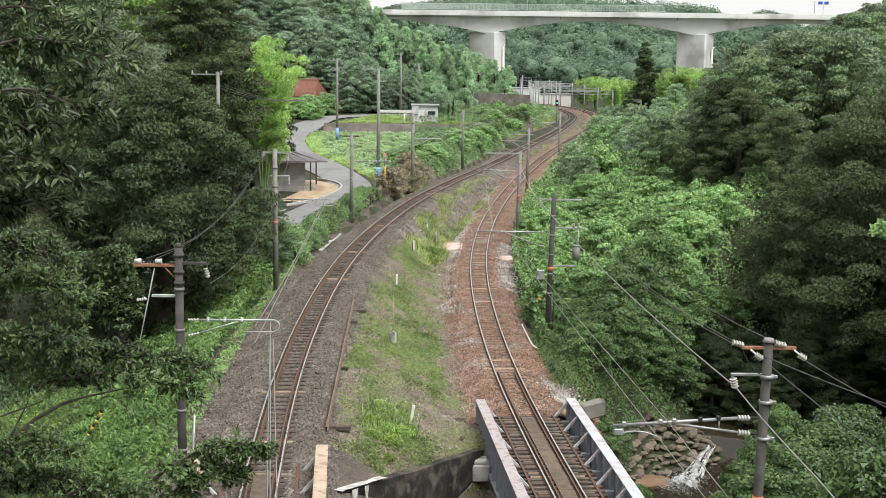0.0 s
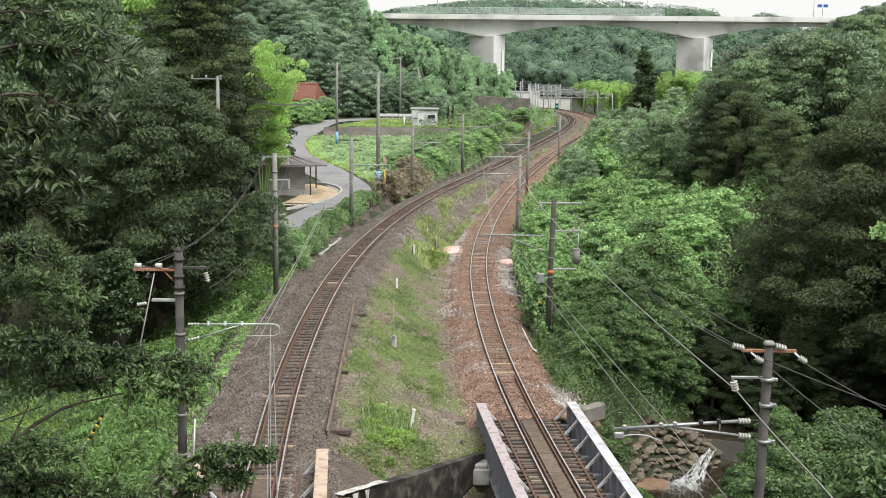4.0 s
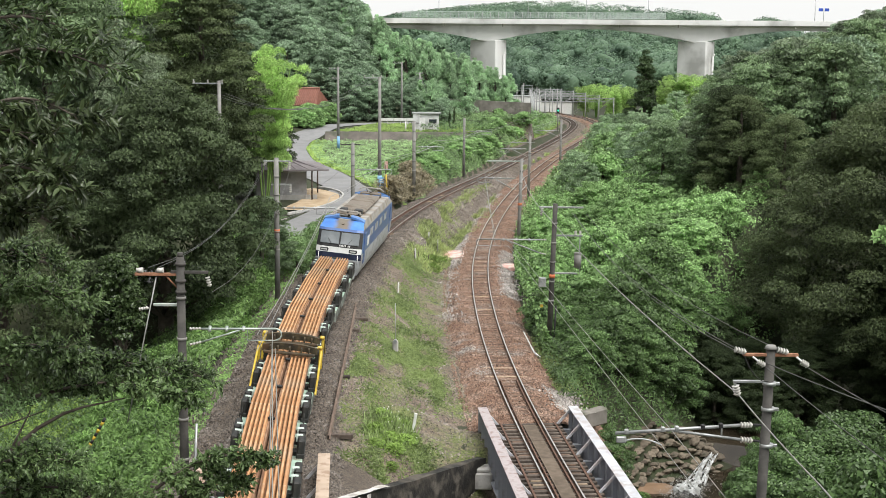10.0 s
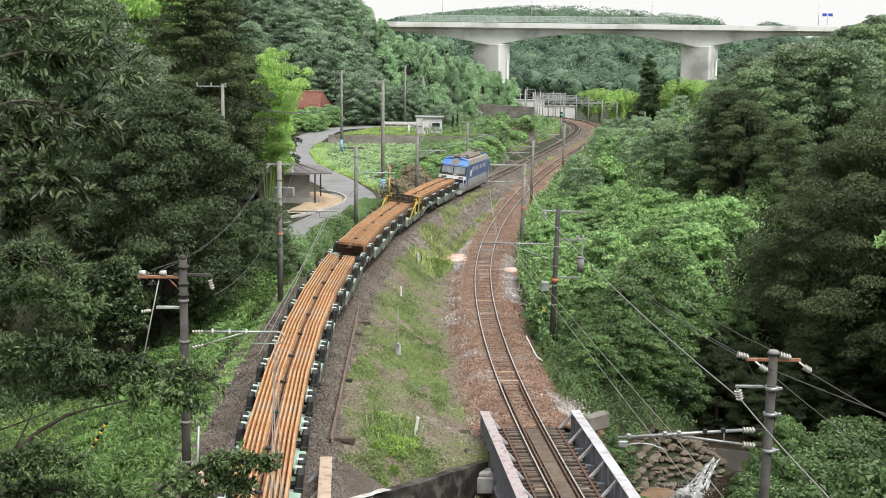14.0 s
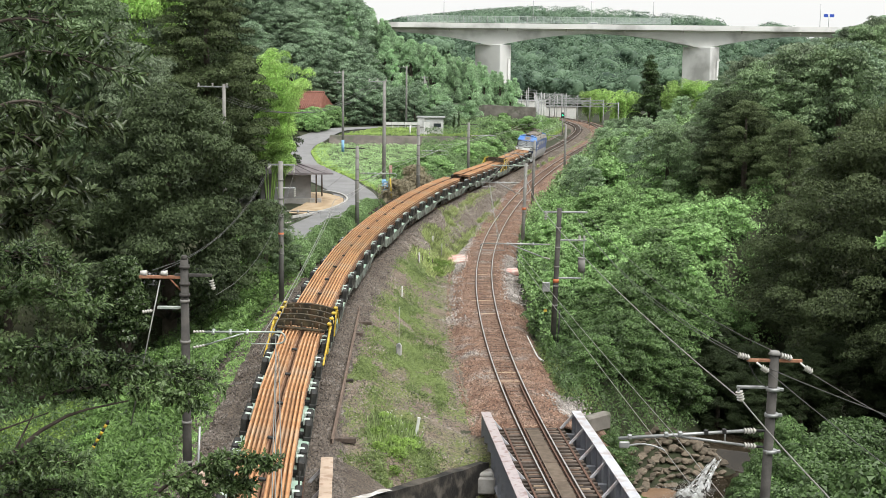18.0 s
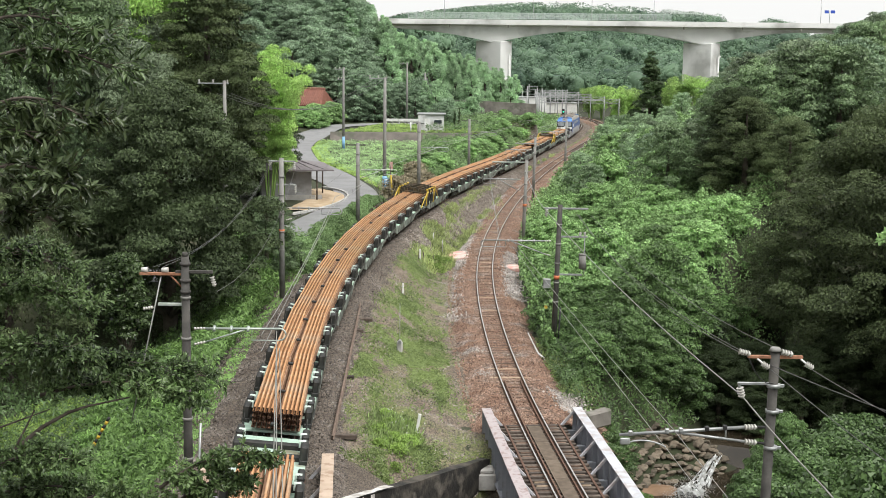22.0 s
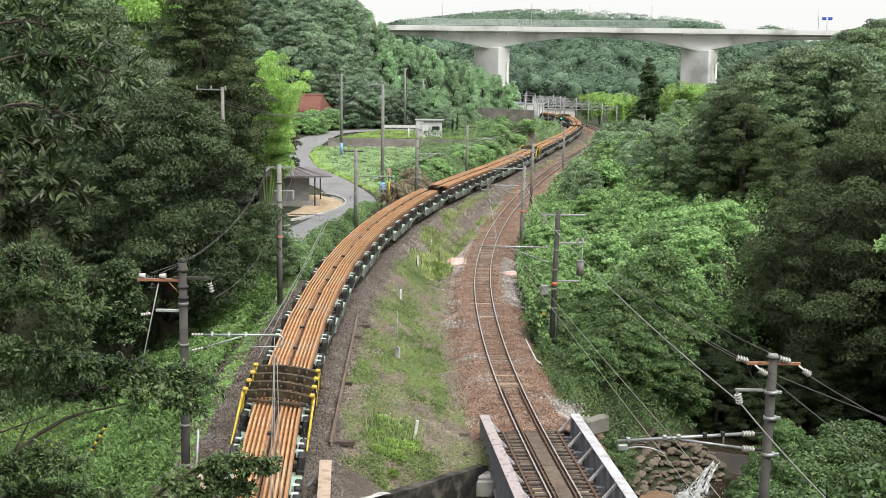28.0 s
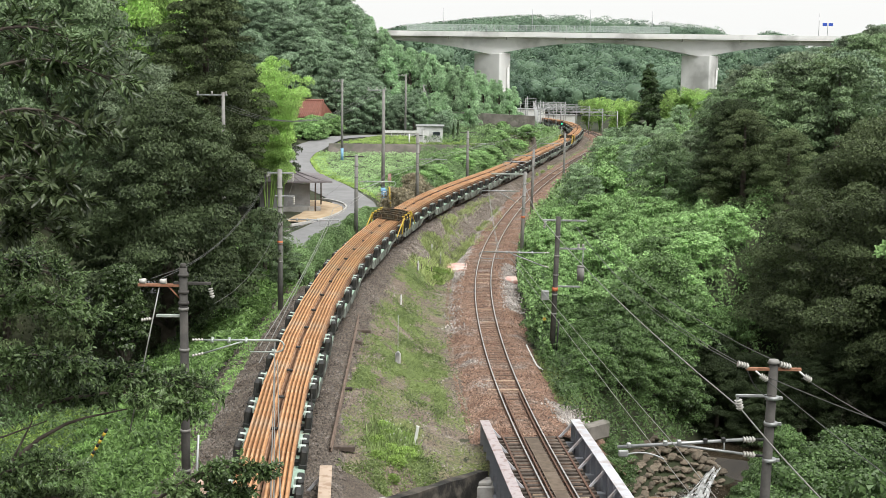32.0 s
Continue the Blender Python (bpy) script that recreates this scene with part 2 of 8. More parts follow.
L_LINE = line_of([(26.0, -520.0, 2.5), (8.6, -140.0, 2.0), (-2.7, 0.0, 1.75), (-5.92, 42.4, 1.8), (-6.43, 50.0, 1.83), (-6.79, 58.5, 1.86), (-6.89, 68.6, 1.88), (-6.72, 80.8, 1.9), (-6.37, 88.7, 1.88), (-5.25, 101.8, 1.8), (-4.2, 110.5, 1.73), (-2.5, 122.74, 1.62), (0.82, 141.77, 1.18), (5.54, 168.78, 0.32), (9.44, 186.64, 0.3), (14.84, 220.02, -0.56), (20.79, 249.42, -0.76), (25.32, 275.31, -0.83), (27.72, 289.46, -0.49), (27.6, 302.0, -0.2), (25.0, 316.0, 0.0), (18.0, 335.0, 0.0), (5.0, 356.0, 0.0), (-20.0, 375.0, 0.0), (-70.0, 390.0, 0.0), (-260.0, 420.0, 0.0)], 7)
R_LINE = line_of([(12, -120, 0), (7.0, 20, 0), (4.75, 46.9, 0), (4.2, 52, 0), (3.75, 56, 0), (3.4, 61.7, 0), (3.08, 66, 0), (2.75, 72.3, 0), (2.42, 85.3, 0),
                  (2.45, 96, 0), (2.85, 106, 0), (3.91, 120, 0), (5.9, 137, 0), (9.13, 159.7, 0), (11.6, 174.1, 0), (14.95, 193.3, -0.16),
                  (19.48, 216.2, -0.33), (23.28, 234.8, -0.49), (27.46, 255.8, -0.66), (31.14, 274.8, -0.74), (32.75, 290.5, -0.49), (32.0, 304, -0.2), (29, 319, 0),
                  (21, 338, 0), (8, 360, 0), (-18, 379, 0), (-70, 394.5, 0), (-260, 425, 0)], 7)


def on_line(line, s):
    """Place and heading (unit, flat) at length s along a line."""
    g, q = line
    p = np.array([np.interp(s, g, q[:, i]) for i in range(3)])
    a = np.array([np.interp(s + 0.6, g, q[:, i]) for i in range(3)])
    b = np.array([np.interp(s - 0.6, g, q[:, i]) for i in range(3)])
    return Vector(p), Vector(a - b).normalized()


def length_at(line, y):
    g, q = line
    i = int(np.argmax(q[:, 1] >= y))
    return float(g[i])


def frames_of(line, s0, s1, step):
    g, q = line
    ss = np.arange(s0, s1, step)
    p = np.stack([np.interp(ss, g, q[:, i]) for i in range(3)], 1)
    t = np.stack([np.interp(ss + 0.5, g, q[:, i]) - np.interp(ss - 0.5, g, q[:, i]) for i in range(3)], 1)
    t[:, 2] = 0
    t = unit(t)
    side = np.stack([t[:, 1], -t[:, 0], np.zeros(len(t))], 1)
    return p, t, side


def sweep(name, line, s0, s1, step, profile, material, mats=None, smooth=False, closed=True):
    """A profile of (right, up) points drawn along a line."""
    p, t, side = frames_of(line, s0, s1, step)
    pr = np.array(profile, dtype=float)
    n, k = len(p), len(pr)
    co = p[:, None, :] + side[:, None, :] * pr[None, :, 0:1] + np.array([0, 0, 1.0]) * pr[None, :, 1:2]
    fs, mi = [], []
    for j in range(k if closed else k - 1):
        a = np.arange(n - 1) * k + j
        b = np.arange(n - 1) * k + (j + 1) % k
        fs.append(np.stack([a, b, b + k, a + k], 1))
        mi += [mats[j] if mats else 0] * (n - 1)
    return raw_mesh(name, co.reshape(-1, 3), np.concatenate(fs), material, mi, smooth)


def x_of(line, y):
    g, q = line
    top = int(np.argmax(q[:, 1] > 285))
    return np.interp(y, q[:top, 1], q[:top, 0])


def z_of(line, y):
    g, q = line
    top = int(np.argmax(q[:, 1] > 285))
    return np.interp(y, q[:top, 1], q[:top, 2])


def smooth01(t):
    t = np.clip(t, 0, 1)
    return t * t * (3 - 2 * t)


CREEK = np.array([(-24.0, 4.0), (-6.0, 28.0), (3.2, 42.5), (8.6, 52.0), (13.2, 62.0), (17.5, 70.0), (25.0, 84.0), (46.0, 108.0)])


def creek_distance(x, y):
    best = np.full(np.shape(x), 1e9)
    for (ax, ay), (bx, by) in zip(CREEK[:-1], CREEK[1:]):
        ux, uy = bx - ax, by - ay
        t = np.clip(((x - ax) * ux + (y - ay) * uy) / (ux * ux + uy * uy), 0, 1)
        best = np.minimum(best, np.hypot(x - ax - t * ux, y - ay - t * uy))
    return best


ROAD = [(-36, 70), (-26, 75.5), (-19.5, 80.5), (-15.5, 87), (-13, 95), (-10.9, 106), (-9.3, 116), (-8.4, 123), (-8.8, 130), (-11.2, 140), (-14.2, 150), (-18.8, 164), (-21.8, 183), (-22.3, 197), (-21.6, 206), (-18.6, 214.5), (-13.5, 220), (-6.0, 223.5), (2, 226), (14, 232)]


def road_distance(x, y):
    best = np.full(np.shape(x), 1e9)
    for (ax, ay), (bx, by) in zip(ROAD[:-1], ROAD[1:]):
        ux, uy = bx - ax, by - ay
        t = np.clip(((x - ax) * ux + (y - ay) * uy) / (ux * ux + uy * uy), 0, 1)
        best = np.minimum(best, np.hypot(x - ax - t * ux, y - ay - t * uy))
    return best


def height(x, y):
    """The lie of the land."""
    x, y = np.asarray(x, dtype=float), np.asarray(y, dtype=float)
    xl, xr = x_of(L_LINE, y), x_of(R_LINE, y)
    zl, zr = z_of(L_LINE, y) - 0.5, z_of(R_LINE, y) - 0.5
    mid = zl + (zr - zl) * smooth01((x - xl - 1.9) / np.maximum(1.0, xr - xl - 4.4))
    # to the left: a gully near the camera, then the road's flat, then the wooded hill
    dl = xl - 2.4 - x
    near = 1 - smooth01((y - 78) / 14)
    gully = zl - np.minimum(np.maximum(dl - 0.4, 0) * 0.5, 3.4) + np.maximum(dl - 14, 0) * 0.45
    flat = zl + (1.93 - zl) * smooth01(dl / (2.0 + 12.0 * smooth01((y - 205) / 30)))
    flat = flat + 1.25 * smooth01((y - 200.6) / 0.9) * smooth01((dl + 2) / 2) * (1 - smooth01((y - 232) / 20) * 0.2)
    edge = np.interp(y, (88, 110, 140, 175, 200, 215, 236, 250), (15, 17, 23, 28, 32, 34, 31, 14))
    flat = flat + np.maximum(-x - edge, 0) * 0.55
    hill = np.maximum(y - 232 - 1.2 * np.maximum(x + 6, 0), 0)
    flat = flat + np.minimum(hill * 0.24, 15) * smooth01((-x + 8) / 24)
    left = near * gully + (1 - near) * flat
    left = np.minimum(left, 30 + 0 * left)
    # to the right: a bank that climbs to the wooded hill
    dr = x - xr - 2.5
    bank = zr + np.maximum(dr - 0.5, 0) * 0.16 + np.maximum(dr - 5, 0) * 0.2 - np.maximum(dr - 45, 0) * 0.2
    calm = smooth01((y - 235) / 40)
    bank = bank * (1 - calm) + (zr + np.maximum(dr - 9, 0) * 0.25) * calm
    bank = np.minimum(bank, 16)
    z = np.where(x < xl, left, np.where(x > xr, bank, mid))
    # far hills beyond the viaduct
    far = smooth01((y - 385) / 200)
    z = z * (1 - far) + far * (21 + 5 * np.sin(x * 0.011 + 1.0) + 4 * np.sin(x * 0.027 + y * 0.004)) * (0.86 + 0.14 * smooth01((0.215 - x / np.maximum(y, 1)) / 0.05)) * (0.55 + 0.45 * smooth01((x / np.maximum(y, 1) + 0.06) / 0.08))
    # the creek's bed
    c = creek_distance(x, y)
    bed = -5.7 + np.maximum(c - 4.0, 0) * 1.5
    z = np.minimum(z, np.where(y < 115, bed, z))
    dome = -3.8 - 0.3 * ((x - 11.9) / 1.25) ** 2 - 1.05 * np.maximum(68.4 - y, 0)
    z = np.where((x > 8.5) & (x < 14.8) & (y > 64) & (y < 71), np.maximum(z, dome), z)
    # the road's even bed
    near_road = smooth01(1.6 - road_distance(x, y) / 3.6)
    z = np.where((y > 62) & (y < 232) & (x < xl - 2.6), z * (1 - near_road) + near_road * (1.95 + 1.25 * smooth01((y - 203) / 12)), z)
    lump = (1 - near_road) * 0.13 * (np.sin(x * 1.3 + y * 0.7) * np.sin(y * 0.9 - x * 0.4) + 0.4 * np.sin(y * 2.7 + x) * np.sin(x * 3.1 - y * 0.5)) * smooth01((np.abs(x - xl) - 1.5) / 1.5) * smooth01((np.abs(x - xr) - 1.5) / 1.5)
    return z + lump


# ---- materials ----
M_BALLAST_L = stone_mat("ballast_grey_brown", [(0.09, 0.0693, 0.0522), (0.135, 0.1107, 0.0882), (0.2025, 0.1746, 0.1458)], 22, 0.5, spots=(0.12, 0.092, 0.068), spot_amount=0.5)
M_BALLAST_R = stone_mat("ballast_rusty", [(0.15, 0.08, 0.052), (0.215, 0.13, 0.088), (0.28, 0.19, 0.14)], 22, 0.5, spots=(0.21, 0.185, 0.165), spot_amount=0.25)
M_GROUND = mat("earth_and_weeds", [(0.02, 0.024, 0.01), (0.034, 0.04, 0.017), (0.055, 0.056, 0.03)], 0.9, 0.95, bump=0.8, bump_scale=6, spots=(0.022, 0.036, 0.01), spot_scale=0.25)
M_STRIP = stone_mat("gravel_with_moss", [(0.1204, 0.0903, 0.0654), (0.172, 0.1359, 0.1032), (0.2193, 0.1806, 0.1419)], 22, 0.6, spots=(0.13, 0.155, 0.05), spot_amount=0.6, spot_scale=0.4, bump=0.6)
M_ROAD = mat("worn_asphalt", [(0.2, 0.2, 0.203), (0.235, 0.235, 0.238), (0.26, 0.26, 0.26)], 1.2, 0.85, bump=0.2, bump_scale=60, spots=(0.19, 0.19, 0.19), spot_scale=0.3)
M_CONCRETE = mat("weathered_concrete", [(0.3, 0.29, 0.27), (0.4, 0.39, 0.37), (0.47, 0.46, 0.44)], 0.7, 0.85, bump=0.2, bump_scale=20, spots=(0.24, 0.23, 0.21), spot_scale=0.4)
M_VIADUCT = mat("pale_viaduct_concrete", [(0.7, 0.7, 0.68), (0.78, 0.78, 0.76), (0.84, 0.84, 0.82)], 0.12, 0.85, bump=0.1, bump_scale=6, spots=(0.45, 0.45, 0.43), spot_scale=0.1)
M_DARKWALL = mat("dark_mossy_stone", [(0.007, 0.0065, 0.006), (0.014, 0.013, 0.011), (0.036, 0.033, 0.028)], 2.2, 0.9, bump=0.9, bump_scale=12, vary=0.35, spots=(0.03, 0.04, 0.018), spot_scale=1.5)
M_BANKWALL = mat("earth_grey_wall", [(0.13, 0.118, 0.102), (0.19, 0.175, 0.155), (0.25, 0.235, 0.21)], 0.8, 0.9, bump=0.6, bump_scale=6, vary=0.2, spots=(0.07, 0.08, 0.05), spot_scale=0.6)
M_RAIL_SIDE = mat("rusty_rail_side", [(0.07, 0.035, 0.022), (0.12, 0.062, 0.04), (0.16, 0.09, 0.06)], 6, 0.75)
M_RAIL_TOP = mat("polished_rail_head", [(0.52, 0.5, 0.48), (0.62, 0.6, 0.58), (0.72, 0.7, 0.68)], 3, 0.3, 0.85)
M_SLEEPER = mat("weathered_timber_sleeper", [(0.04, 0.03, 0.024), (0.08, 0.061, 0.048), (0.13, 0.105, 0.085)], 5, 0.85, bump=0.4, bump_scale=30, vary=0.4)
M_SLEEPER_RUST = mat("rust_stained_sleeper", [(0.085, 0.055, 0.038), (0.14, 0.09, 0.063), (0.19, 0.13, 0.095)], 5, 0.85, bump=0.4, bump_scale=30, vary=0.3)
M_SLEEPER_PALE = mat("pale_timber_sleeper", [(0.24, 0.17, 0.11), (0.34, 0.25, 0.17), (0.42, 0.33, 0.24)], 5, 0.8, vary=0.3)
M_GIRDER = mat("grey_girder_paint", [(0.24, 0.25, 0.28), (0.3, 0.31, 0.34), (0.36, 0.37, 0.4)], 0.8, 0.55, spots=(0.2, 0.19, 0.19), spot_scale=1.3, spot_amount=0.3)
M_FLANGE = mat("pale_girder_flange", [(0.42, 0.43, 0.46), (0.5, 0.51, 0.54), (0.56, 0.57, 0.6)], 2.5, 0.5, spots=(0.38, 0.34, 0.33), spot_scale=2.0)
M_FLANGE_PINK = mat("faded_pinkish_flange", [(0.34, 0.29, 0.29), (0.42, 0.37, 0.37), (0.48, 0.44, 0.44)], 3.0, 0.6, spots=(0.27, 0.2, 0.19), spot_scale=3.0)
M_TAN = mat("tan_painted_steel", [(0.4, 0.3, 0.22), (0.48, 0.37, 0.28), (0.54, 0.43, 0.34)], 2.0, 0.6, spots=(0.33, 0.23, 0.16), spot_scale=3)
M_PLANK = mat("walkway_plank", [(0.09, 0.066, 0.045), (0.125, 0.094, 0.067), (0.165, 0.13, 0.098)], 4, 0.85, vary=0.15)
M_POLE_DARK = mat("dark_concrete_pole", [(0.034, 0.031, 0.028), (0.056, 0.053, 0.048), (0.095, 0.09, 0.082)], 2.0, 0.85, bump=0.2, bump_scale=25, spots=(0.075, 0.07, 0.062), spot_scale=1.5)
M_POLE = mat("grey_concrete_pole", [(0.17, 0.165, 0.155), (0.235, 0.23, 0.215), (0.29, 0.285, 0.27)], 1.5, 0.85, bump=0.2, bump_scale=25, spots=(0.2, 0.195, 0.18), spot_scale=1.0)
M_STEEL = mat("galvanised_steel", [(0.3, 0.31, 0.31), (0.38, 0.39, 0.39), (0.45, 0.46, 0.46)], 4, 0.45, 0.6)
M_ARM_GREEN = mat("greenish_steel_tube", [(0.3, 0.35, 0.32), (0.4, 0.45, 0.41), (0.5, 0.54, 0.5)], 4, 0.45, 0.4)
M_RUSTARM = mat("rusty_cross_arm", [(0.2, 0.085, 0.045), (0.3, 0.14, 0.08), (0.38, 0.2, 0.12)], 6, 0.75)
M_PORCELAIN = mat("white_porcelain", [(0.4, 0.39, 0.36), (0.52, 0.505, 0.47), (0.6, 0.585, 0.55)], 3, 0.25)
M_WIRE = mat("dull_wire", [(0.06, 0.06, 0.06), (0.09, 0.09, 0.088), (0.13, 0.125, 0.12)], 3, 0.6)
M_WIRE_PALE = mat("pale_wire", [(0.22, 0.22, 0.2), (0.28, 0.28, 0.26), (0.33, 0.33, 0.31)], 3, 0.5, 0.3)
M_ORANGE = mat("orange_band", [(0.5, 0.13, 0.05), (0.58, 0.17, 0.07), (0.62, 0.22, 0.1)], 5, 0.7)
M_WHITE = mat("white_paint", [(0.68, 0.68, 0.66), (0.76, 0.76, 0.74), (0.82, 0.82, 0.81)], 3, 0.6)
M_PINK = mat("faded_pink_board", [(0.5, 0.26, 0.22), (0.6, 0.35, 0.3), (0.66, 0.46, 0.42)], 2.5, 0.8, spots=(0.6, 0.55, 0.5), spot_scale=2)
M_YELLOW = mat("yellow_paint", [(0.46, 0.3, 0.025), (0.58, 0.4, 0.04), (0.66, 0.5, 0.1)], 4, 0.5, spots=(0.25, 0.16, 0.05), spot_scale=5, spot_amount=0.3)
M_BLACK = mat("black_paint", [(0.012, 0.012, 0.012), (0.02, 0.02, 0.02), (0.032, 0.031, 0.03)], 4, 0.6)
M_WATER = mat("creek_water", [(0.014, 0.011, 0.007), (0.028, 0.022, 0.014), (0.05, 0.04, 0.028)], 0.5, 0.06, bump=0.12, bump_scale=2.5)
M_FOAM = mat("white_water", [(0.15, 0.15, 0.13), (0.36, 0.37, 0.36), (0.62, 0.64, 0.64)], 3, 0.5, bump=0.5, bump_scale=14)
M_ROCK = mat("creek_boulder", [(0.085, 0.068, 0.048), (0.15, 0.122, 0.09), (0.23, 0.19, 0.145)], 1.5, 0.9, bump=0.8, bump_scale=8, vary=0.35, spots=(0.08, 0.075, 0.05), spot_scale=1.3)
M_SAND = mat("tan_bare_earth", [(0.36, 0.26, 0.16), (0.45, 0.34, 0.22), (0.52, 0.41, 0.29)], 1.0, 0.95, bump=0.4, bump_scale=15)
M_KERB = mat("kerb_concrete", [(0.36, 0.35, 0.33), (0.45, 0.44, 0.42), (0.5, 0.49, 0.47)], 2, 0.85, vary=0.12)
M_BARK = mat("dark_bark", [(0.035, 0.027, 0.02), (0.065, 0.052, 0.04), (0.1, 0.085, 0.07)], 3, 0.95, bump=0.9, bump_scale=14)
# Nearly black: deep shade of gully and creek hollow put into the leaf colour.
M_LEAF_DARK = leaf_mat("deep_shade_broad_leaf", (0.0054, 0.012, 0.0044), (0.051, 0.075, 0.0305), through=0.2, gloss=0.2, rough=0.5)
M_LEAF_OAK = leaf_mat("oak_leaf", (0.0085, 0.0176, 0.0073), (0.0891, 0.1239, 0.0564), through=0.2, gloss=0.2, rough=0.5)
# Hill, pine and far leaves paler and bluer: distance haze put into the colour.
M_LEAF_HILL = leaf_mat("hazy_hill_wood_leaf", (0.0616, 0.117, 0.0702), (0.3326, 0.4682, 0.2949))
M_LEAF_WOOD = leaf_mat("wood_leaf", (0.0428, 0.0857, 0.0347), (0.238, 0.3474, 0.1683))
M_LEAF_BANK = leaf_mat("bank_shrub_leaf", (0.013, 0.036, 0.0101), (0.1512, 0.2533, 0.0869))
M_LEAF_MID = leaf_mat("mid_green_leaf", (0.08, 0.155, 0.0513), (0.35, 0.52, 0.228), island=0.55, gloss=0.25, rough=0.5)
M_LEAF_OLIVE = leaf_mat("olive_leaf", (0.04, 0.066, 0.0365), (0.235, 0.305, 0.1824))
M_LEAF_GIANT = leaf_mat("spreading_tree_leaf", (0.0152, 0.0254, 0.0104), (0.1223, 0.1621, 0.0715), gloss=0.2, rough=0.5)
M_LEAF_CEDAR = leaf_mat("cedar_needle", (0.023, 0.0483, 0.0161), (0.069, 0.115, 0.0414), through=0.15)
M_LEAF_PINE = leaf_mat("hazy_pine_needle", (0.1815, 0.3146, 0.1793), (0.4961, 0.7018, 0.4138), through=0.25)
M_LEAF_BAMBOO = leaf_mat("bamboo_leaf", (0.1853, 0.3421, 0.0855), (0.5132, 0.7413, 0.2424), through=0.4)
M_LEAF_KUDZU = leaf_mat("kudzu_leaf", (0.032, 0.09, 0.025), (0.38, 0.6, 0.235), island=0.66, gloss=0.25, rough=0.5)
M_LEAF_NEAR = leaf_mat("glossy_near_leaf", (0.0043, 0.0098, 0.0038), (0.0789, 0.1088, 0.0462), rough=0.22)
M_LEAF_SASA = leaf_mat("bamboo_grass_leaf", (0.02, 0.06, 0.014), (0.235, 0.395, 0.12), gloss=0.22)
M_LEAF_GULLY = leaf_mat("gully_grass_leaf", (0.0112, 0.0315, 0.009), (0.12, 0.2025, 0.0713))
M_LEAF_GRASS = leaf_mat("bright_grass", (0.08, 0.132, 0.032), (0.2604, 0.3444, 0.1176))
# Distant shrubs lightened, with haze put into their colour.
M_LEAF_HAZY = leaf_mat("hazy_shrub_leaf", (0.0935, 0.165, 0.0878), (0.352, 0.495, 0.2759))
M_LEAF_FIELD = leaf_mat("field_grass_leaf", (0.15, 0.27, 0.05), (0.42, 0.6, 0.16), island=0.5, gloss=0.2, rough=0.5)
M_LEAF_TWIG = leaf_mat("fine_twig_leaf", (0.0075, 0.0204, 0.0075), (0.1292, 0.1972, 0.0748), rough=0.24)
M_LEAF_DRY = leaf_mat("dry_scrub", (0.2, 0.17, 0.1), (0.42, 0.37, 0.25))
M_LEAF_TALL = leaf_mat("tall_meadow_grass", (0.19, 0.26, 0.085), (0.5, 0.58, 0.25))
M_LEAF_WEED = leaf_mat("pale_weed_blade", (0.24, 0.34, 0.12), (0.55, 0.7, 0.3), through=0.4)
# Distance haze lightens this green and adds blue to the colour itself.
M_LEAF_FAR = leaf_mat("hazy_far_wood_leaf", (0.0904, 0.167, 0.1184), (0.2644, 0.4036, 0.2434), vary=0.15, island=0.16, patch=0.09, gloss=0.2)


# ---- ground ----
def spread(a, b, step, grow, end):
    """Grid lines: even steps from a to b, then wider and wider out to the ends."""
    mid = list(np.arange(a, b + 0.01, step))
    up, s = [], step
    while (mid + up)[-1] < end[1]:
        s *= grow
        up.append((mid + up)[-1] + s)
    dn, s = [], step
    while (dn + mid)[0] > end[0]:
        s *= grow
        dn.insert(0, (dn + mid)[0] - s)
    return np.array(dn + mid + up)


gx = spread(-34, 42, 0.75, 1.16, (-2600, 2600))
gy = spread(22, 246, 0.75, 1.12, (-1500, 3600))
GX, GY = np.meshgrid(gx, gy)
GZ = height(GX, GY)
nx = len(gx)
ii, jj = np.meshgrid(np.arange(len(gy) - 1), np.arange(nx - 1), indexing="ij")
q = (ii * nx + jj).ravel()
ground = new("ground", raw_mesh("ground", np.stack([GX, GY, GZ], 2).reshape(-1, 3), np.stack([q, q + 1, q + nx + 1, q + nx], 1), M_GROUND, smooth=True))
tagged(ground, "earth covered with weeds and moss", "ground", kind="structure")


def draped(name, xa, xb, y0, y1, ny, nxx, lift, material):
    """A sheet that lies on the land between two edges, given as functions of y."""
    ys = np.linspace(y0, y1, ny)
    t = np.linspace(0, 1, nxx)
    a, b = np.array([xa(y) for y in ys]), np.array([xb(y) for y in ys])
    X = a[:, None] + (b - a)[:, None] * t[None, :]
    Y = np.repeat(ys[:, None], nxx, 1)
    Z = height(X, Y) + lift
    i, j = np.meshgrid(np.arange(ny - 1), np.arange(nxx - 1), indexing="ij")
    k = (i * nxx + j).ravel()
    return raw_mesh(name, np.stack([X, Y, Z], 2).reshape(-1, 3), np.stack([k, k + 1, k + nxx + 1, k + nxx], 1), material, smooth=True)


def xl(y):
    return float(x_of(L_LINE, y))


def xr(y):
    return float(x_of(R_LINE, y))


def land(x, y):
    return float(height(x, y))


strip = new("gravel_strip", draped("gravel_strip", lambda y: xl(y) + 1.5, lambda y: xr(y) - 1.2, 42.5, 284, 420, 18, 0.05, M_STRIP))
tagged(strip, "gravel strip with moss between the two tracks", "gravel", kind="structure")

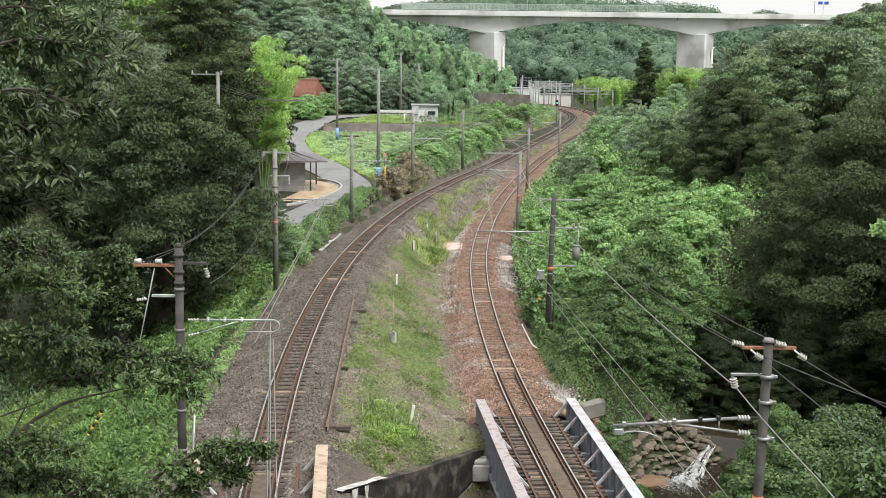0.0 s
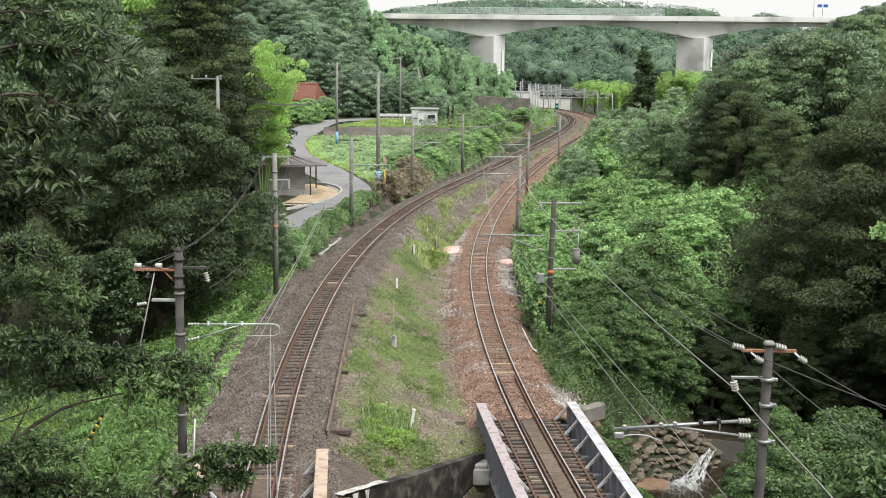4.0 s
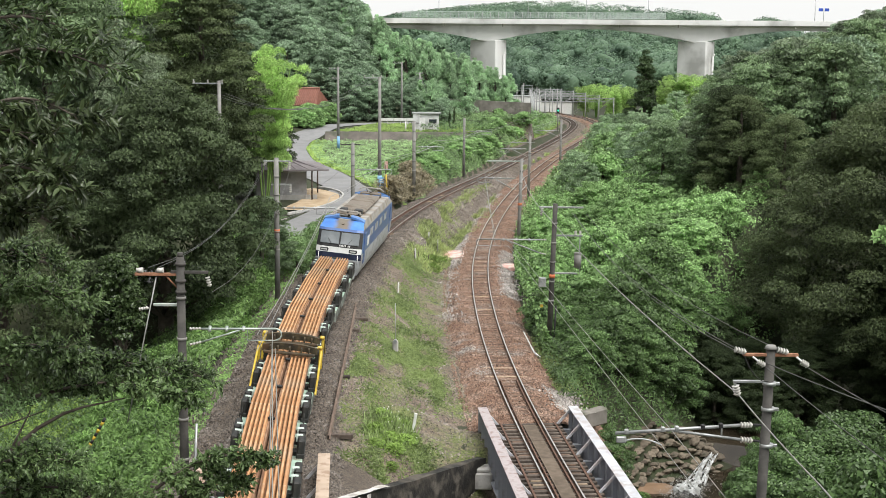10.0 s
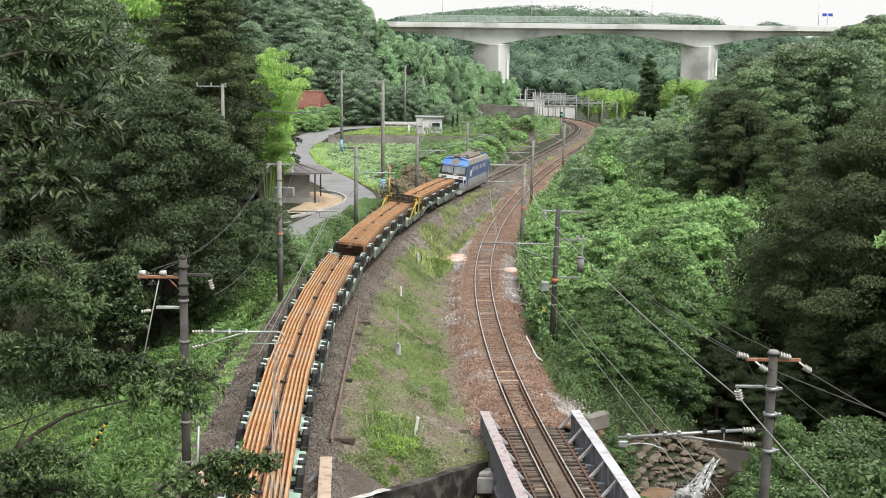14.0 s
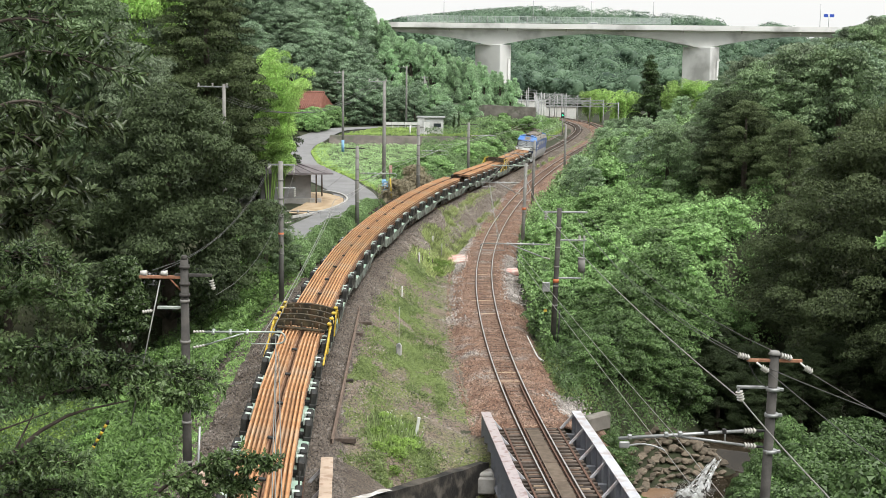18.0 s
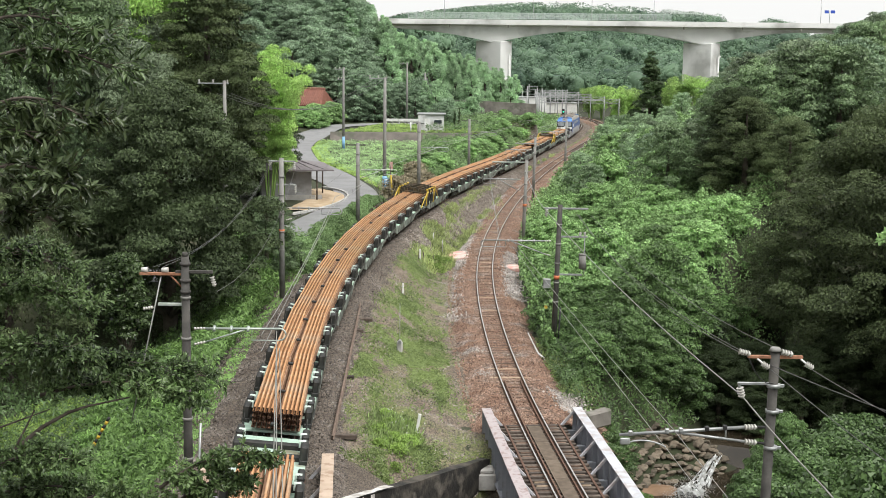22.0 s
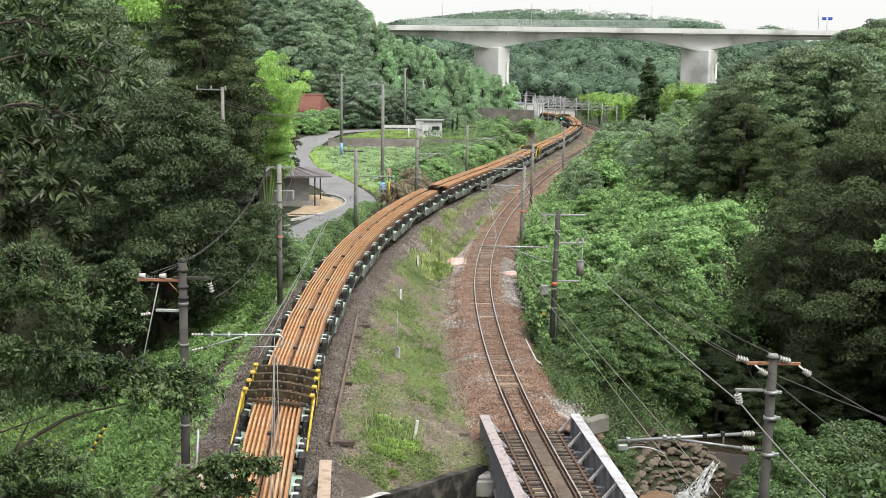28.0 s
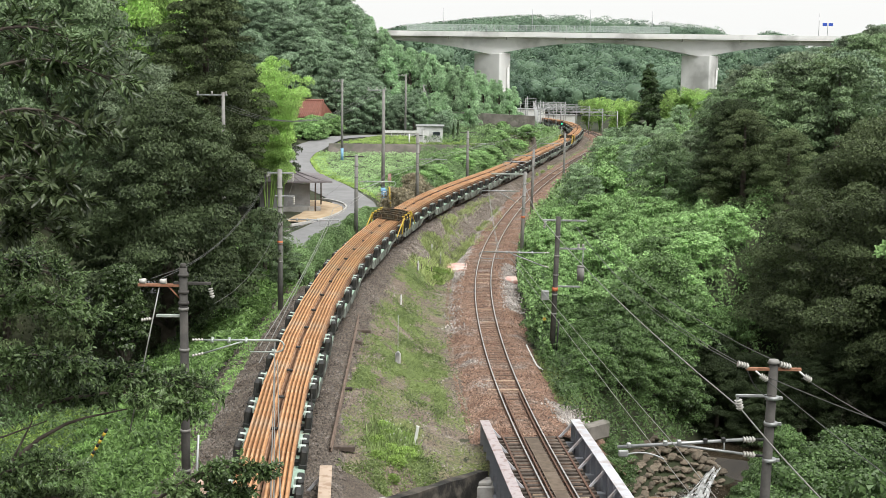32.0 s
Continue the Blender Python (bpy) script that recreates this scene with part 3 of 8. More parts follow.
verge = new("gravel_verge", draped("gravel_verge", lambda y: xl(y) - float(np.interp(y, (42, 80, 100, 150, 205, 230, 288), (4.4, 4.2, 3.6, 3.6, 4.0, 6.5, 8.5))), lambda y: xl(y) - 2.0, 41, 288, 330, 8, 0.06, M_BALLAST_L))
tagged(verge, "grey-brown gravel verge beside the outer track", "gravel", kind="structure")

M_STONES_L = mat("ballast_stone", [(0.0846, 0.0681, 0.0552), (0.1362, 0.1159, 0.0984), (0.2162, 0.195, 0.1748)], 0.8, 0.9, island=0.6)
M_STONES_R = mat("rusty_ballast_stone", [(0.15, 0.082, 0.054), (0.23, 0.142, 0.1), (0.32, 0.23, 0.18)], 0.8, 0.9, island=0.6, spots=(0.3, 0.27, 0.24), spot_scale=0.3, spot_amount=0.35)
M_STONES_PALE = mat("pale_gravel_stone", [(0.129, 0.1058, 0.0843), (0.1978, 0.1686, 0.141), (0.2838, 0.2537, 0.2236)], 0.8, 0.9, island=0.5)


def stones(name, at, size, material, label, seed):
    """Loose broken stones: four-cornered chips, each turned its own way."""
    r_ = np.random.default_rng(seed)
    n = len(at)
    base = np.array([(-0.55, -0.4, -0.25), (0.6, -0.35, -0.2), (0.05, 0.62, -0.25), (0.02, 0.0, 0.6)])
    a, b = r_.uniform(0, 6.283, n), r_.normal(0, 0.7, n)
    ca, sa, cb, sb_ = np.cos(a), np.sin(a), np.cos(b), np.sin(b)
    rot = np.stack([np.stack([ca, -sa * cb, sa * sb_], 1), np.stack([sa, ca * cb, -ca * sb_], 1), np.stack([0 * a, sb_, cb], 1)], 1)
    co = at[:, None, :] + np.einsum("nij,kj->nki", rot, base) * (size * r_.uniform(0.5, 1.35, n))[:, None, None]
    k = 4 * np.arange(n, dtype=np.int32)[:, None]
    fs = np.concatenate([k + np.array([[0, 1, 3]]), k + np.array([[1, 2, 3]]), k + np.array([[2, 0, 3]])])
    return tagged(new(name, raw_mesh(name, co.reshape(-1, 3), fs, material)), label, "ballast", kind="stuff")


# ---- the two railway tracks ----
sL0, sL1 = length_at(L_LINE, 34), length_at(L_LINE, 262) + 90
sR0, sR1 = length_at(R_LINE, 30), length_at(R_LINE, 262) + 90
sRb = length_at(R_LINE, 57.6)  # where the girder bridge ends
BED = [(-4.4, -2.0), (-2.9, -0.78), (-2.3, -0.46), (-1.6, -0.15), (-0.98, -0.125), (-0.72, -0.19), (0.72, -0.19), (0.98, -0.125), (1.6, -0.15), (2.3, -0.46), (2.9, -0.78), (4.4, -2.0)]
tagged(new("ballast_bed", sweep("ballast_bed", L_LINE, length_at(L_LINE, 41.5), sL1, 1.0, BED, M_BALLAST_L, closed=False)),
               "grey-brown crushed stone ballast under a track", "ballast", kind="structure")
BED_FULL = [(a, -0.158 if abs(a) < 0.9 else b) for a, b in BED]
tagged(new("ballast_bed", sweep("ballast_bed", R_LINE, sRb, sR1, 1.0, BED_FULL, M_BALLAST_R, closed=False)),
               "rusty red crushed stone ballast under a track", "ballast", kind="structure")
tagged(new("ballast_bed", sweep("ballast_bed", L_LINE, 2, length_at(L_LINE, 26), 4.0, BED, M_BALLAST_L, closed=False)),
                  "grey-brown ballast under a track", "ballast", kind="structure")

rng_b = np.random.default_rng(61)
bx, bz = np.array([p[0] for p in BED]), np.array([p[1] for p in BED])
for line, y0, y1, n, material, label, seed in ((L_LINE, 40, 165, 52000, M_STONES_L, "loose grey-brown ballast stones", 62), (R_LINE, 58, 165, 34000, M_STONES_R, "loose rusty ballast stones", 63)):
    y = y0 + (y1 - y0) * rng_b.random(n) ** 1.5
    o = rng_b.uniform(-4.5 if line is L_LINE else -2.6, 2.6, n)
    keep = np.abs(np.abs(o) - 0.566) > 0.09
    y, o = y[keep], o[keep]
    x, z = x_of(line, y) + o, z_of(line, y) + np.interp(o, bx, bz if line is L_LINE else np.array([p[1] for p in BED_FULL])) + 0.01
    z = np.where(o < -2.4, np.maximum(z, height(x, y) + 0.08), z)
    stones("ballast_stones", np.stack([x, y, z], 1), 0.085, material, label, seed)
n = 26000
y = 43 + 125 * rng_b.random(n) ** 1.5
t = rng_b.random(n)
a_, b_ = x_of(L_LINE, y) + 2.0, x_of(R_LINE, y) - 1.8
x = a_ + (b_ - a_) * t
ok = np.sin(x * 0.9 + y * 0.35) + np.sin(y * 0.5 - x) > -0.9
stones("gravel_stones", np.stack([x, y, height(x, y) + 0.07], 1)[ok], 0.07, M_STONES_PALE, "loose brown gravel stones", 64)
y = rng_b.uniform(100, 172, 15000)
o = 1.7 + 2.9 * rng_b.random(15000)
x = x_of(L_LINE, y) + o
ok = x < x_of(R_LINE, y) - 1.6
x, y, o = x[ok], y[ok], o[ok]
stones("gravel_stones", np.stack([x, y, np.maximum(height(x, y), z_of(L_LINE, y) + np.interp(o, bx, bz)) + 0.03], 1), 0.12, M_STONES_PALE, "loose grey-brown gravel on the slope between the tracks", 66)
M_STONES_WHITE = mat("whitish_gravel_stone", [(0.2, 0.175, 0.15), (0.3, 0.275, 0.25), (0.43, 0.4, 0.375)], 0.8, 0.9, island=0.5)
pts = []
for off, ya, yb, wd, n in ((-2.3, 100, 150, 0.7, 6500), (-2.6, 82, 104, 1.0, 1300), (1.95, 88, 108, 0.6, 2600), (2.35, 60.5, 64.5, 0.7, 900)):
    y = rng_b.uniform(ya, yb, n)
    o = off + wd * rng_b.normal(0, 0.5, n)
    pts.append(np.stack([x_of(R_LINE, y) + o, y, z_of(R_LINE, y) + np.maximum(np.interp(o, bx, bz), -0.48) + 0.04], 1))
stones("gravel_stones", np.concatenate(pts), 0.1, M_STONES_WHITE, "patches of whitish gravel beside the inner track", 65)

RAIL = [(-0.062, -0.145), (-0.062, -0.13), (-0.012, -0.11), (-0.012, -0.04), (-0.033, -0.03), (-0.033, -0.004), (-0.026, 0), (0.026, 0),
        (0.033, -0.004), (0.033, -0.03), (0.012, -0.04), (0.012, -0.11), (0.062, -0.13), (0.062, -0.145)]
RAIL_MATS = [0, 0, 0, 0, 1, 1, 1, 1, 1, 0, 0, 0, 0, 0]


def shifted(profile, dx, dz=0.0):
    return [(a + dx, b + dz) for a, b in profile]


def track(line, s0, s1, label, guards, pale_every, rnd, timber):
    tr = empty("railway_track", label=label, category="railway track")
    for k in (-1, 1):
        part("rail", sweep("rail", line, s0, s1, 0.9, shifted(RAIL, k * 0.566), [M_RAIL_SIDE, M_RAIL_TOP], RAIL_MATS), None, tr, "worn steel rail with a bright head")
    for g0, g1 in guards:
        for k in (-1, 1):
            part("guard_rail", sweep("guard_rail", line, g0, g1, 0.9, shifted(RAIL, k * 0.40, -0.01), [M_RAIL_SIDE, M_RAIL_SIDE], RAIL_MATS), None, tr, "rusty inner guard rail")
    me = [data_of("sleeper", box(bmesh.new(), (0, 0, -0.2), (2.1, 0.2, 0.14), 0.012), m) for m in (timber, M_SLEEPER_PALE)]
    s, n, rest = s0, 0, []
    while s < s1:
        p, w = on_line(line, s)
        if n < 300:
            ob = part("sleeper", me[1] if rnd.random() < pale_every else me[0], None, tr)
            ob.matrix_basis = Matrix.LocRotScale(p + Vector((0, 0, rnd.uniform(-0.012, 0.008))), Euler((0, 0, math.atan2(-w.x, w.y) + rnd.uniform(-0.012, 0.012))), None)
        else:
            rest.append((p, math.atan2(-w.x, w.y)))
        s += 0.62
        n += 1
    if rest:
        c = np.array([(x, y, z) for z in (-0.27, -0.13) for y in (-0.1, 0.1) for x in (-1.05, 1.05)])
        co, fs = [], []
        for i, (p, a) in enumerate(rest):
            r = np.array([[math.cos(a), -math.sin(a), 0], [math.sin(a), math.cos(a), 0], [0, 0, 1]])
            co.append(c @ r.T + np.array(p))
            fs += [[8 * i + k for k in f] for f in ((4, 5, 7, 6), (0, 1, 5, 4), (2, 6, 7, 3), (0, 4, 6, 2), (1, 3, 7, 5))]
        part("far_sleeper_row", raw_mesh("far_sleeper_row", np.concatenate(co), fs, M_SLEEPER), None, tr)["kind"] = "stuff"
    return tr


rnd = random.Random(5)
track(L_LINE, sL0, sL1, "curved railway track with worn rails on timber sleepers", [(sL0, length_at(L_LINE, 150))], 0.05, rnd, M_SLEEPER)
track(R_LINE, sR0, sR1, "curved railway track with bright rails on rusty ballast", [(sR0, length_at(R_LINE, 66))], 0.1, rnd, M_SLEEPER_RUST)
back = tagged(empty("railway_track"), "railway track running on behind the creek", "railway track")
for k in (-1, 1):
    part("rail", sweep("rail", L_LINE, 2, sL0, 3.0, shifted(RAIL, k * 0.566), [M_RAIL_SIDE, M_RAIL_TOP], RAIL_MATS), None, back)

# ---- girder bridges over the creek ----
def frame_at(line, s, z=0.0):
    p, w = on_line(line, s)
    return Matrix.Translation((p.x, p.y, p.z + z)) @ Matrix.Rotation(math.atan2(-w.x, w.y), 4, "Z")


def girder_bridge(line, y_end, length, label, flange_left, flange_right, top, half, ribs=True, head=0.0):
    m = frame_at(line, length_at(line, y_end) - length / 2)
    br = empty("girder_bridge", m, label, "railway bridge")
    for k, fm in ((-1, flange_left), (1, flange_right)):
        gd = part("girder", box(bmesh.new(), (k * half, 0, top - 0.9), (0.03, length, 1.75)), M_GIRDER, br, "grey riveted steel plate girder")
        part("top_flange", box(bmesh.new(), (k * half, 0, top), (0.42, length, 0.035), 0.006), fm, gd)
        part("bottom_flange", box(bmesh.new(), (k * half, 0, top - 1.79), (0.42, length, 0.035), 0.006), M_GIRDER, gd)
        st = data_of("stiffener", box(bmesh.new(), (0, 0, 0), (0.16, 0.03, 1.7), 0.004), M_GIRDER)
        y = -length / 2 + 0.1
        while y < length / 2:
            for sx in (-1, 1):
                o = part("stiffener", st, None, gd)
                o.location = (k * half + sx * 0.1, y, top - 0.9)
            y += 1.15
        if ribs:
            bm = bmesh.new()
            a, b = Vector((k * (half - 0.1), 0, top - 0.1)), Vector((k * (half - 0.85), 0, top - 0.95))
            d = (b - a)
            box(bm, (0, 0, 0), (0.12, 0.1, d.length), 0.01, Matrix.Translation((a + b) / 2) @ d.to_track_quat("Z", "Y").to_matrix().to_4x4())
            kn = data_of("knee_brace", bm, M_FLANGE)
            y = -length / 2 + 1.2
            while y < length / 2:
                part("knee_brace", kn, None, gd).location = (0, y, 0)
                y += 2.3
    cb = data_of("cross_beam", box(bmesh.new(), (0, 0, -0.62), (2 * half - 0.1, 0.25, 0.5), 0.01), M_GIRDER)
    y = -length / 2 + 1.2
    while y < length / 2:
        part("cross_beam", cb, None, br).location = (0, y, 0)
        y += 2.3
    for k in (-1, 1):
        part("stringer", box(bmesh.new(), (k * 0.6, 0, -0.42), (0.25, length, 0.24), 0.01), M_GIRDER, br)
    tie = data_of("bridge_sleeper", box(bmesh.new(), (0, 0, -0.21), (2.9, 0.2, 0.2), 0.012), M_SLEEPER)
    y = -length / 2 + 0.25
    while y < length / 2:
        o = part("bridge_sleeper", tie, None, br, "")
        o.location = (0, y, 0)
        y += 0.47
    for k in (-1, 1):
        part("edge_strip", box(bmesh.new(), (k * 1.2, 0, -0.09), (0.09, length, 0.05), 0.006), M_RAIL_SIDE, br)
    n = int(length / 2.4)
    for i in range(n):
        part("walkway_plank", box(bmesh.new(), (0.02, -length / 2 + 2.4 * (i + 0.5), -0.085), (0.56, 2.38, 0.04), 0.006), M_PLANK, br)
    return br


girder_bridge(R_LINE, 57.6, 22, "grey through-girder railway bridge with open sleepers", M_FLANGE_PINK, M_FLANGE, 0.62, 2.0)
girder_bridge(L_LINE, 44.9, 18, "tan-topped through-girder railway bridge with open sleepers", M_TAN, M_TAN, 0.55, 2.0)

# ---- walls, abutments and the creek ----
def stone_wall(name, a, b, top_a, top_b, bottom, thick, label, stone=(0.55, 0.36), material=None, rough=0.05, seed=1, plain=False):
    """A wall from a to b (x, y) whose near face is set with single stones."""
    rng_ = random.Random(seed)
    material = material or M_DARKWALL
    a, b = Vector((*a, 0)), Vector((*b, 0))
    d = b - a
    n = Vector((d.y, -d.x, 0)).normalized()
    if n.y > 0:
        n = -n
    w = tagged(empty(name), label, "stone wall", kind="structure")
    bm = bmesh.new()
    vs = []
    for p, top in ((a, top_a), (b, top_b)):
        for off, z in ((0.0, top), (-thick, top), (-thick, bottom), (0.0, bottom)):
            vs.append(bm.verts.new((p.x + n.x * off, p.y + n.y * off, z)))
    for i in range(4):
        bm.faces.new((vs[i], vs[(i + 1) % 4], vs[4 + (i + 1) % 4], vs[4 + i]))
    bm.faces.new(vs[3::-1])
    bm.faces.new(vs[4:])
    if plain:
        bmesh.ops.subdivide_edges(bm, edges=bm.edges[:], cuts=14, use_grid_fill=True)
        for v in bm.verts:
            v.co += Vector((0.06 * noise.noise(v.co * 1.3), 0.1 * noise.noise(v.co * 0.9 + Vector((5, 0, 0))), 0.07 * noise.noise(v.co * 1.6 + Vector((0, 9, 0)))))
        part("wall_core", bm, material, w)
        return w
    part("wall_core", bm, material, w)
    me = []
    for k in range(5):
        bm = bmesh.new()
        box(bm, (0, 0, 0), (stone[0] * 0.94, 0.16, stone[1] * 0.92), 0.035)
        for v in bm.verts:
            v.co += Vector((rng_.uniform(-0.05, 0.05), rng_.uniform(-0.03, 0.03), rng_.uniform(-0.05, 0.05)))
        me.append(data_of("stone", bm, material))
    L = d.length
    ang = math.atan2(d.y, d.x)
    z, row = max(top_a, top_b) - stone[1] / 2, 0
    while z > bottom:
        x = (row % 2) * stone[0] / 2 + stone[0] / 2
        while x < L - stone[0] / 2:
            top = top_a + (top_b - top_a) * x / L
            if z < top - stone[1] * 0.45:
                p = a + d * (x / L) + n * 0.05
                o = part("stone", me[rng_.randrange(5)], None, w)
                o.matrix_basis = Matrix.LocRotScale((p.x + n.x * rng_.uniform(-rough, rough), p.y + n.y * rng_.uniform(-rough, rough), z),
                                                    Euler((0, rng_.uniform(-0.04, 0.04), ang)), None)
            x += stone[0]
        z -= stone[1]
        row += 1
    return w


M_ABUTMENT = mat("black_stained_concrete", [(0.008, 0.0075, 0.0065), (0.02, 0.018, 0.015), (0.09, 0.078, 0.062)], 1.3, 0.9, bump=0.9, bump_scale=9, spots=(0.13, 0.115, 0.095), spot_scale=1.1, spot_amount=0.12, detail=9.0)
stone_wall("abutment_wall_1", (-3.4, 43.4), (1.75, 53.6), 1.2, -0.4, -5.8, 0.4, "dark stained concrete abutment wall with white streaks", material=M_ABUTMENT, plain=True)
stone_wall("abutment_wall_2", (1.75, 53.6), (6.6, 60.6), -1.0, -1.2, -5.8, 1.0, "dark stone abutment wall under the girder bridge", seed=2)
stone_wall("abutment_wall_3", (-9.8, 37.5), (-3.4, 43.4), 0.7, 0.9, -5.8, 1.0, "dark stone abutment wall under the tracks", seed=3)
M_LIME = mat("white_lime_stain", [(0.32, 0.29, 0.26), (0.5, 0.48, 0.45), (0.68, 0.67, 0.65)], 3.0, 0.9, bump=0.6, bump_scale=14)
M_BEARING = mat("stained_bearing_concrete", [(0.3, 0.28, 0.25), (0.5, 0.48, 0.45), (0.7, 0.69, 0.66)], 1.4, 0.9, bump=0.4, bump_scale=14, spots=(0.16, 0.15, 0.14), spot_scale=1.3, spot_amount=0.35)
for f0, f1, down in ((0.0, 0.27, 0.03), (0.05, 0.085, 0.7), (0.125, 0.15, 0.45)):
    st = bmesh.new()
    pa, pb = Vector((-3.4, 43.4, 1.2)), Vector((1.75, 53.6, -0.4))
    out = Vector((10.2, -5.15, 0)).normalized()
    a_, b_ = pa.lerp(pb, f0), pa.lerp(pb, f1)
    if down < 0.1:
        rnd_s = random.Random(5)
        vs_ = [st.verts.new(a_.lerp(b_, i / 9) + out * (0.16 if k else -0.22) * (0.6 + 0.5 * rnd_s.random()) + Vector((0, 0, 0.125))) for k in (0, 1) for i in range(10)]
        for i in range(9):
            st.faces.new((vs_[i], vs_[i + 1], vs_[i + 11], vs_[i + 10]))
        tagged(part("lime_stain", st, M_LIME), "white lime stain on top of the abutment wall", "stain", kind="stuff")
    else:
        vs_ = [st.verts.new(q_) for q_ in (a_ + out * 0.19 + Vector((0, 0, 0.08)), b_ + out * 0.19 + Vector((0, 0, 0.08)), a_.lerp(b_, 0.75) + out * 0.19 + Vector((0, 0, -down)), a_.lerp(b_, 0.3) + out * 0.19 + Vector((0, 0, -down * 0.8)))]
        st.faces.new(vs_)
        tagged(part("lime_stain", st, M_LIME), "white lime streak down the abutment wall", "stain", kind="stuff")
bm = bmesh.new()
box(bm, (1.55, 53.2, -1.15), (0.9, 0.9, 0.7), 0.06)
box(bm, (1.55, 53.2, -0.72), (0.7, 0.7, 0.18), 0.05)
bearing = tagged(part("bearing_block", bm, M_BEARING), "white-stained concrete bearing block under a girder", "concrete block")
bm = bmesh.new()
box(bm, (5.35, 59.2, -1.0), (0.9, 0.8, 1.2), 0.06)
tagged(part("bearing_block", bm, M_CONCRETE), "grey concrete bearing block under a girder", "concrete block")
bm = box(bmesh.new(), (6.9, 61.0, -0.75), (1.7, 0.5, 0.8), 0.08, None)
bmesh.ops.rotate(bm, cent=(6.9, 61.0, 0), matrix=Matrix.Rotation(0.75, 3, "Z"), verts=bm.verts)
tagged(part("wing_wall", bm, M_BANKWALL), "low concrete wing wall beside the bridge end", "wall", kind="structure")

# the creek: water, weir and boulders
ys = np.linspace(0, len(CREEK) - 1, 90)
cx, cy = np.interp(ys, range(len(CREEK)), CREEK[:, 0]), np.interp(ys, range(len(CREEK)), CREEK[:, 1])
tx, ty = np.gradient(cx), np.gradient(cy)
ln = np.hypot(tx, ty)
offs = np.linspace(-4.6, 4.6, 9)
zz = np.where(cy > 68.5, -4.75, -5.45)
W_ = np.stack([cx[:, None] + ty[:, None] / ln[:, None] * offs, cy[:, None] - tx[:, None] / ln[:, None] * offs, np.repeat(zz[:, None], 9, 1)], 2)
i, j = np.meshgrid(np.arange(89), np.arange(8), indexing="ij")
k = (i * 9 + j).ravel()
tagged(new("creek_water", raw_mesh("creek_water", W_.reshape(-1, 3), np.stack([k, k + 9, k + 10, k + 1], 1), M_WATER, smooth=True)), "shallow brown creek water", "water", kind="structure")

rock_meshes = []
for s in range(6):
    bm = bmesh.new()
    bmesh.ops.create_icosphere(bm, subdivisions=2, radius=0.5)
    for v in bm.verts:
        f = 1 + 0.5 * noise.noise(v.co * 2.2 + Vector((s * 7.1, 0, 0)))
        v.co = Vector((v.co.x * f * 1.25, v.co.y * f, v.co.z * f * 0.72))
    rock_meshes.append(data_of("boulder", bm, M_ROCK))


def boulder(x, y, z, size, rnd):
    o = new("boulder", rock_meshes[rnd.randrange(6)])
    o.matrix_basis = Matrix.LocRotScale((x, y, z), Euler((rnd.uniform(-0.4, 0.4), rnd.uniform(-0.4, 0.4), rnd.uniform(0, 6.28))), (size, size * rnd.uniform(0.75, 1.1), size * rnd.uniform(0.7, 1.0)))
    return tagged(o, "rough brown-grey boulder in the creek", "boulder", "boulders in the creek")


rnd = random.Random(11)
for row in range(20):
    for col in range(17):
        x, y = 8.4 + (col + 0.5 * (row % 2)) * 0.37 + rnd.uniform(-0.07, 0.07), 63.0 + row * 0.36 + rnd.uniform(-0.07, 0.07)
        z = land(x, y)
        if -5.55 < z < -3.3:
            o = boulder(x, y, z + 0.05, rnd.uniform(0.42, 0.54), rnd)
            o.matrix_basis = o.matrix_basis @ Matrix.Diagonal((0.95, 1.15, 0.85, 1))
for n in range(46):
    x, y = rnd.uniform(-2, 7), 0
    y = 43 + (x + 2) * 1.55 + rnd.uniform(-1.5, 5)
    boulder(x, y, -5.5 + rnd.uniform(0, 0.3), rnd.uniform(0.3, 0.9), rnd)
M_TANROCK = mat("tan_creek_rock", [(0.15, 0.085, 0.045), (0.21, 0.13, 0.075), (0.27, 0.18, 0.115)], 1.2, 0.7, bump=0.4, bump_scale=8)
slab = bmesh.new()
bmesh.ops.create_icosphere(slab, subdivisions=3, radius=1)
for v in slab.verts:
    f = 1 + 0.25 * noise.noise(v.co * 1.7)
    v.co = Vector((10.5 + v.co.x * 1.2 * f, 64.8 + v.co.y * 0.8 * f, -5.5 + v.co.z * 0.3 * f))
tagged(part("flat_rock", slab, M_TANROCK, None, "", True), "flat tan rock slab in the creek", "rock")
rng = np.random.default_rng(4)
fu, fv = np.meshgrid(np.linspace(0, 1, 60), np.linspace(-1, 1, 34), indexing="ij")
spread = 0.28 + 0.75 * fu ** 1.6
froth = 0.05 * np.sin(fv * 9 + 4 * np.sin(fu * 6)) + 0.04 * np.sin(fu * 23 + 5 * np.sin(fv * 3)) + 0.03 * np.sin(fv * 21 + fu * 17) + rng.normal(0, 0.025, fu.shape)
fall = np.stack([14.2 - 2.5 * fu + fv * spread * 0.8, 68.6 - 4.6 * fu - fv * spread * 0.45, -4.66 - 0.74 * smooth01(fu * 1.5) + (froth + 0.14) * (0.35 + fu) * (1 - fv ** 2) ** 0.5 - 0.1 * fv ** 2], 2)
k = (np.arange(59)[:, None] * 34 + np.arange(33)[None]).ravel()
torn = np.sin(fv.ravel()[k] * 7 + 3 * np.sin(fu.ravel()[k] * 5)) + np.sin(fv.ravel()[k] * 17 + fu.ravel()[k] * 8) + rng.normal(0, 0.4, len(k))
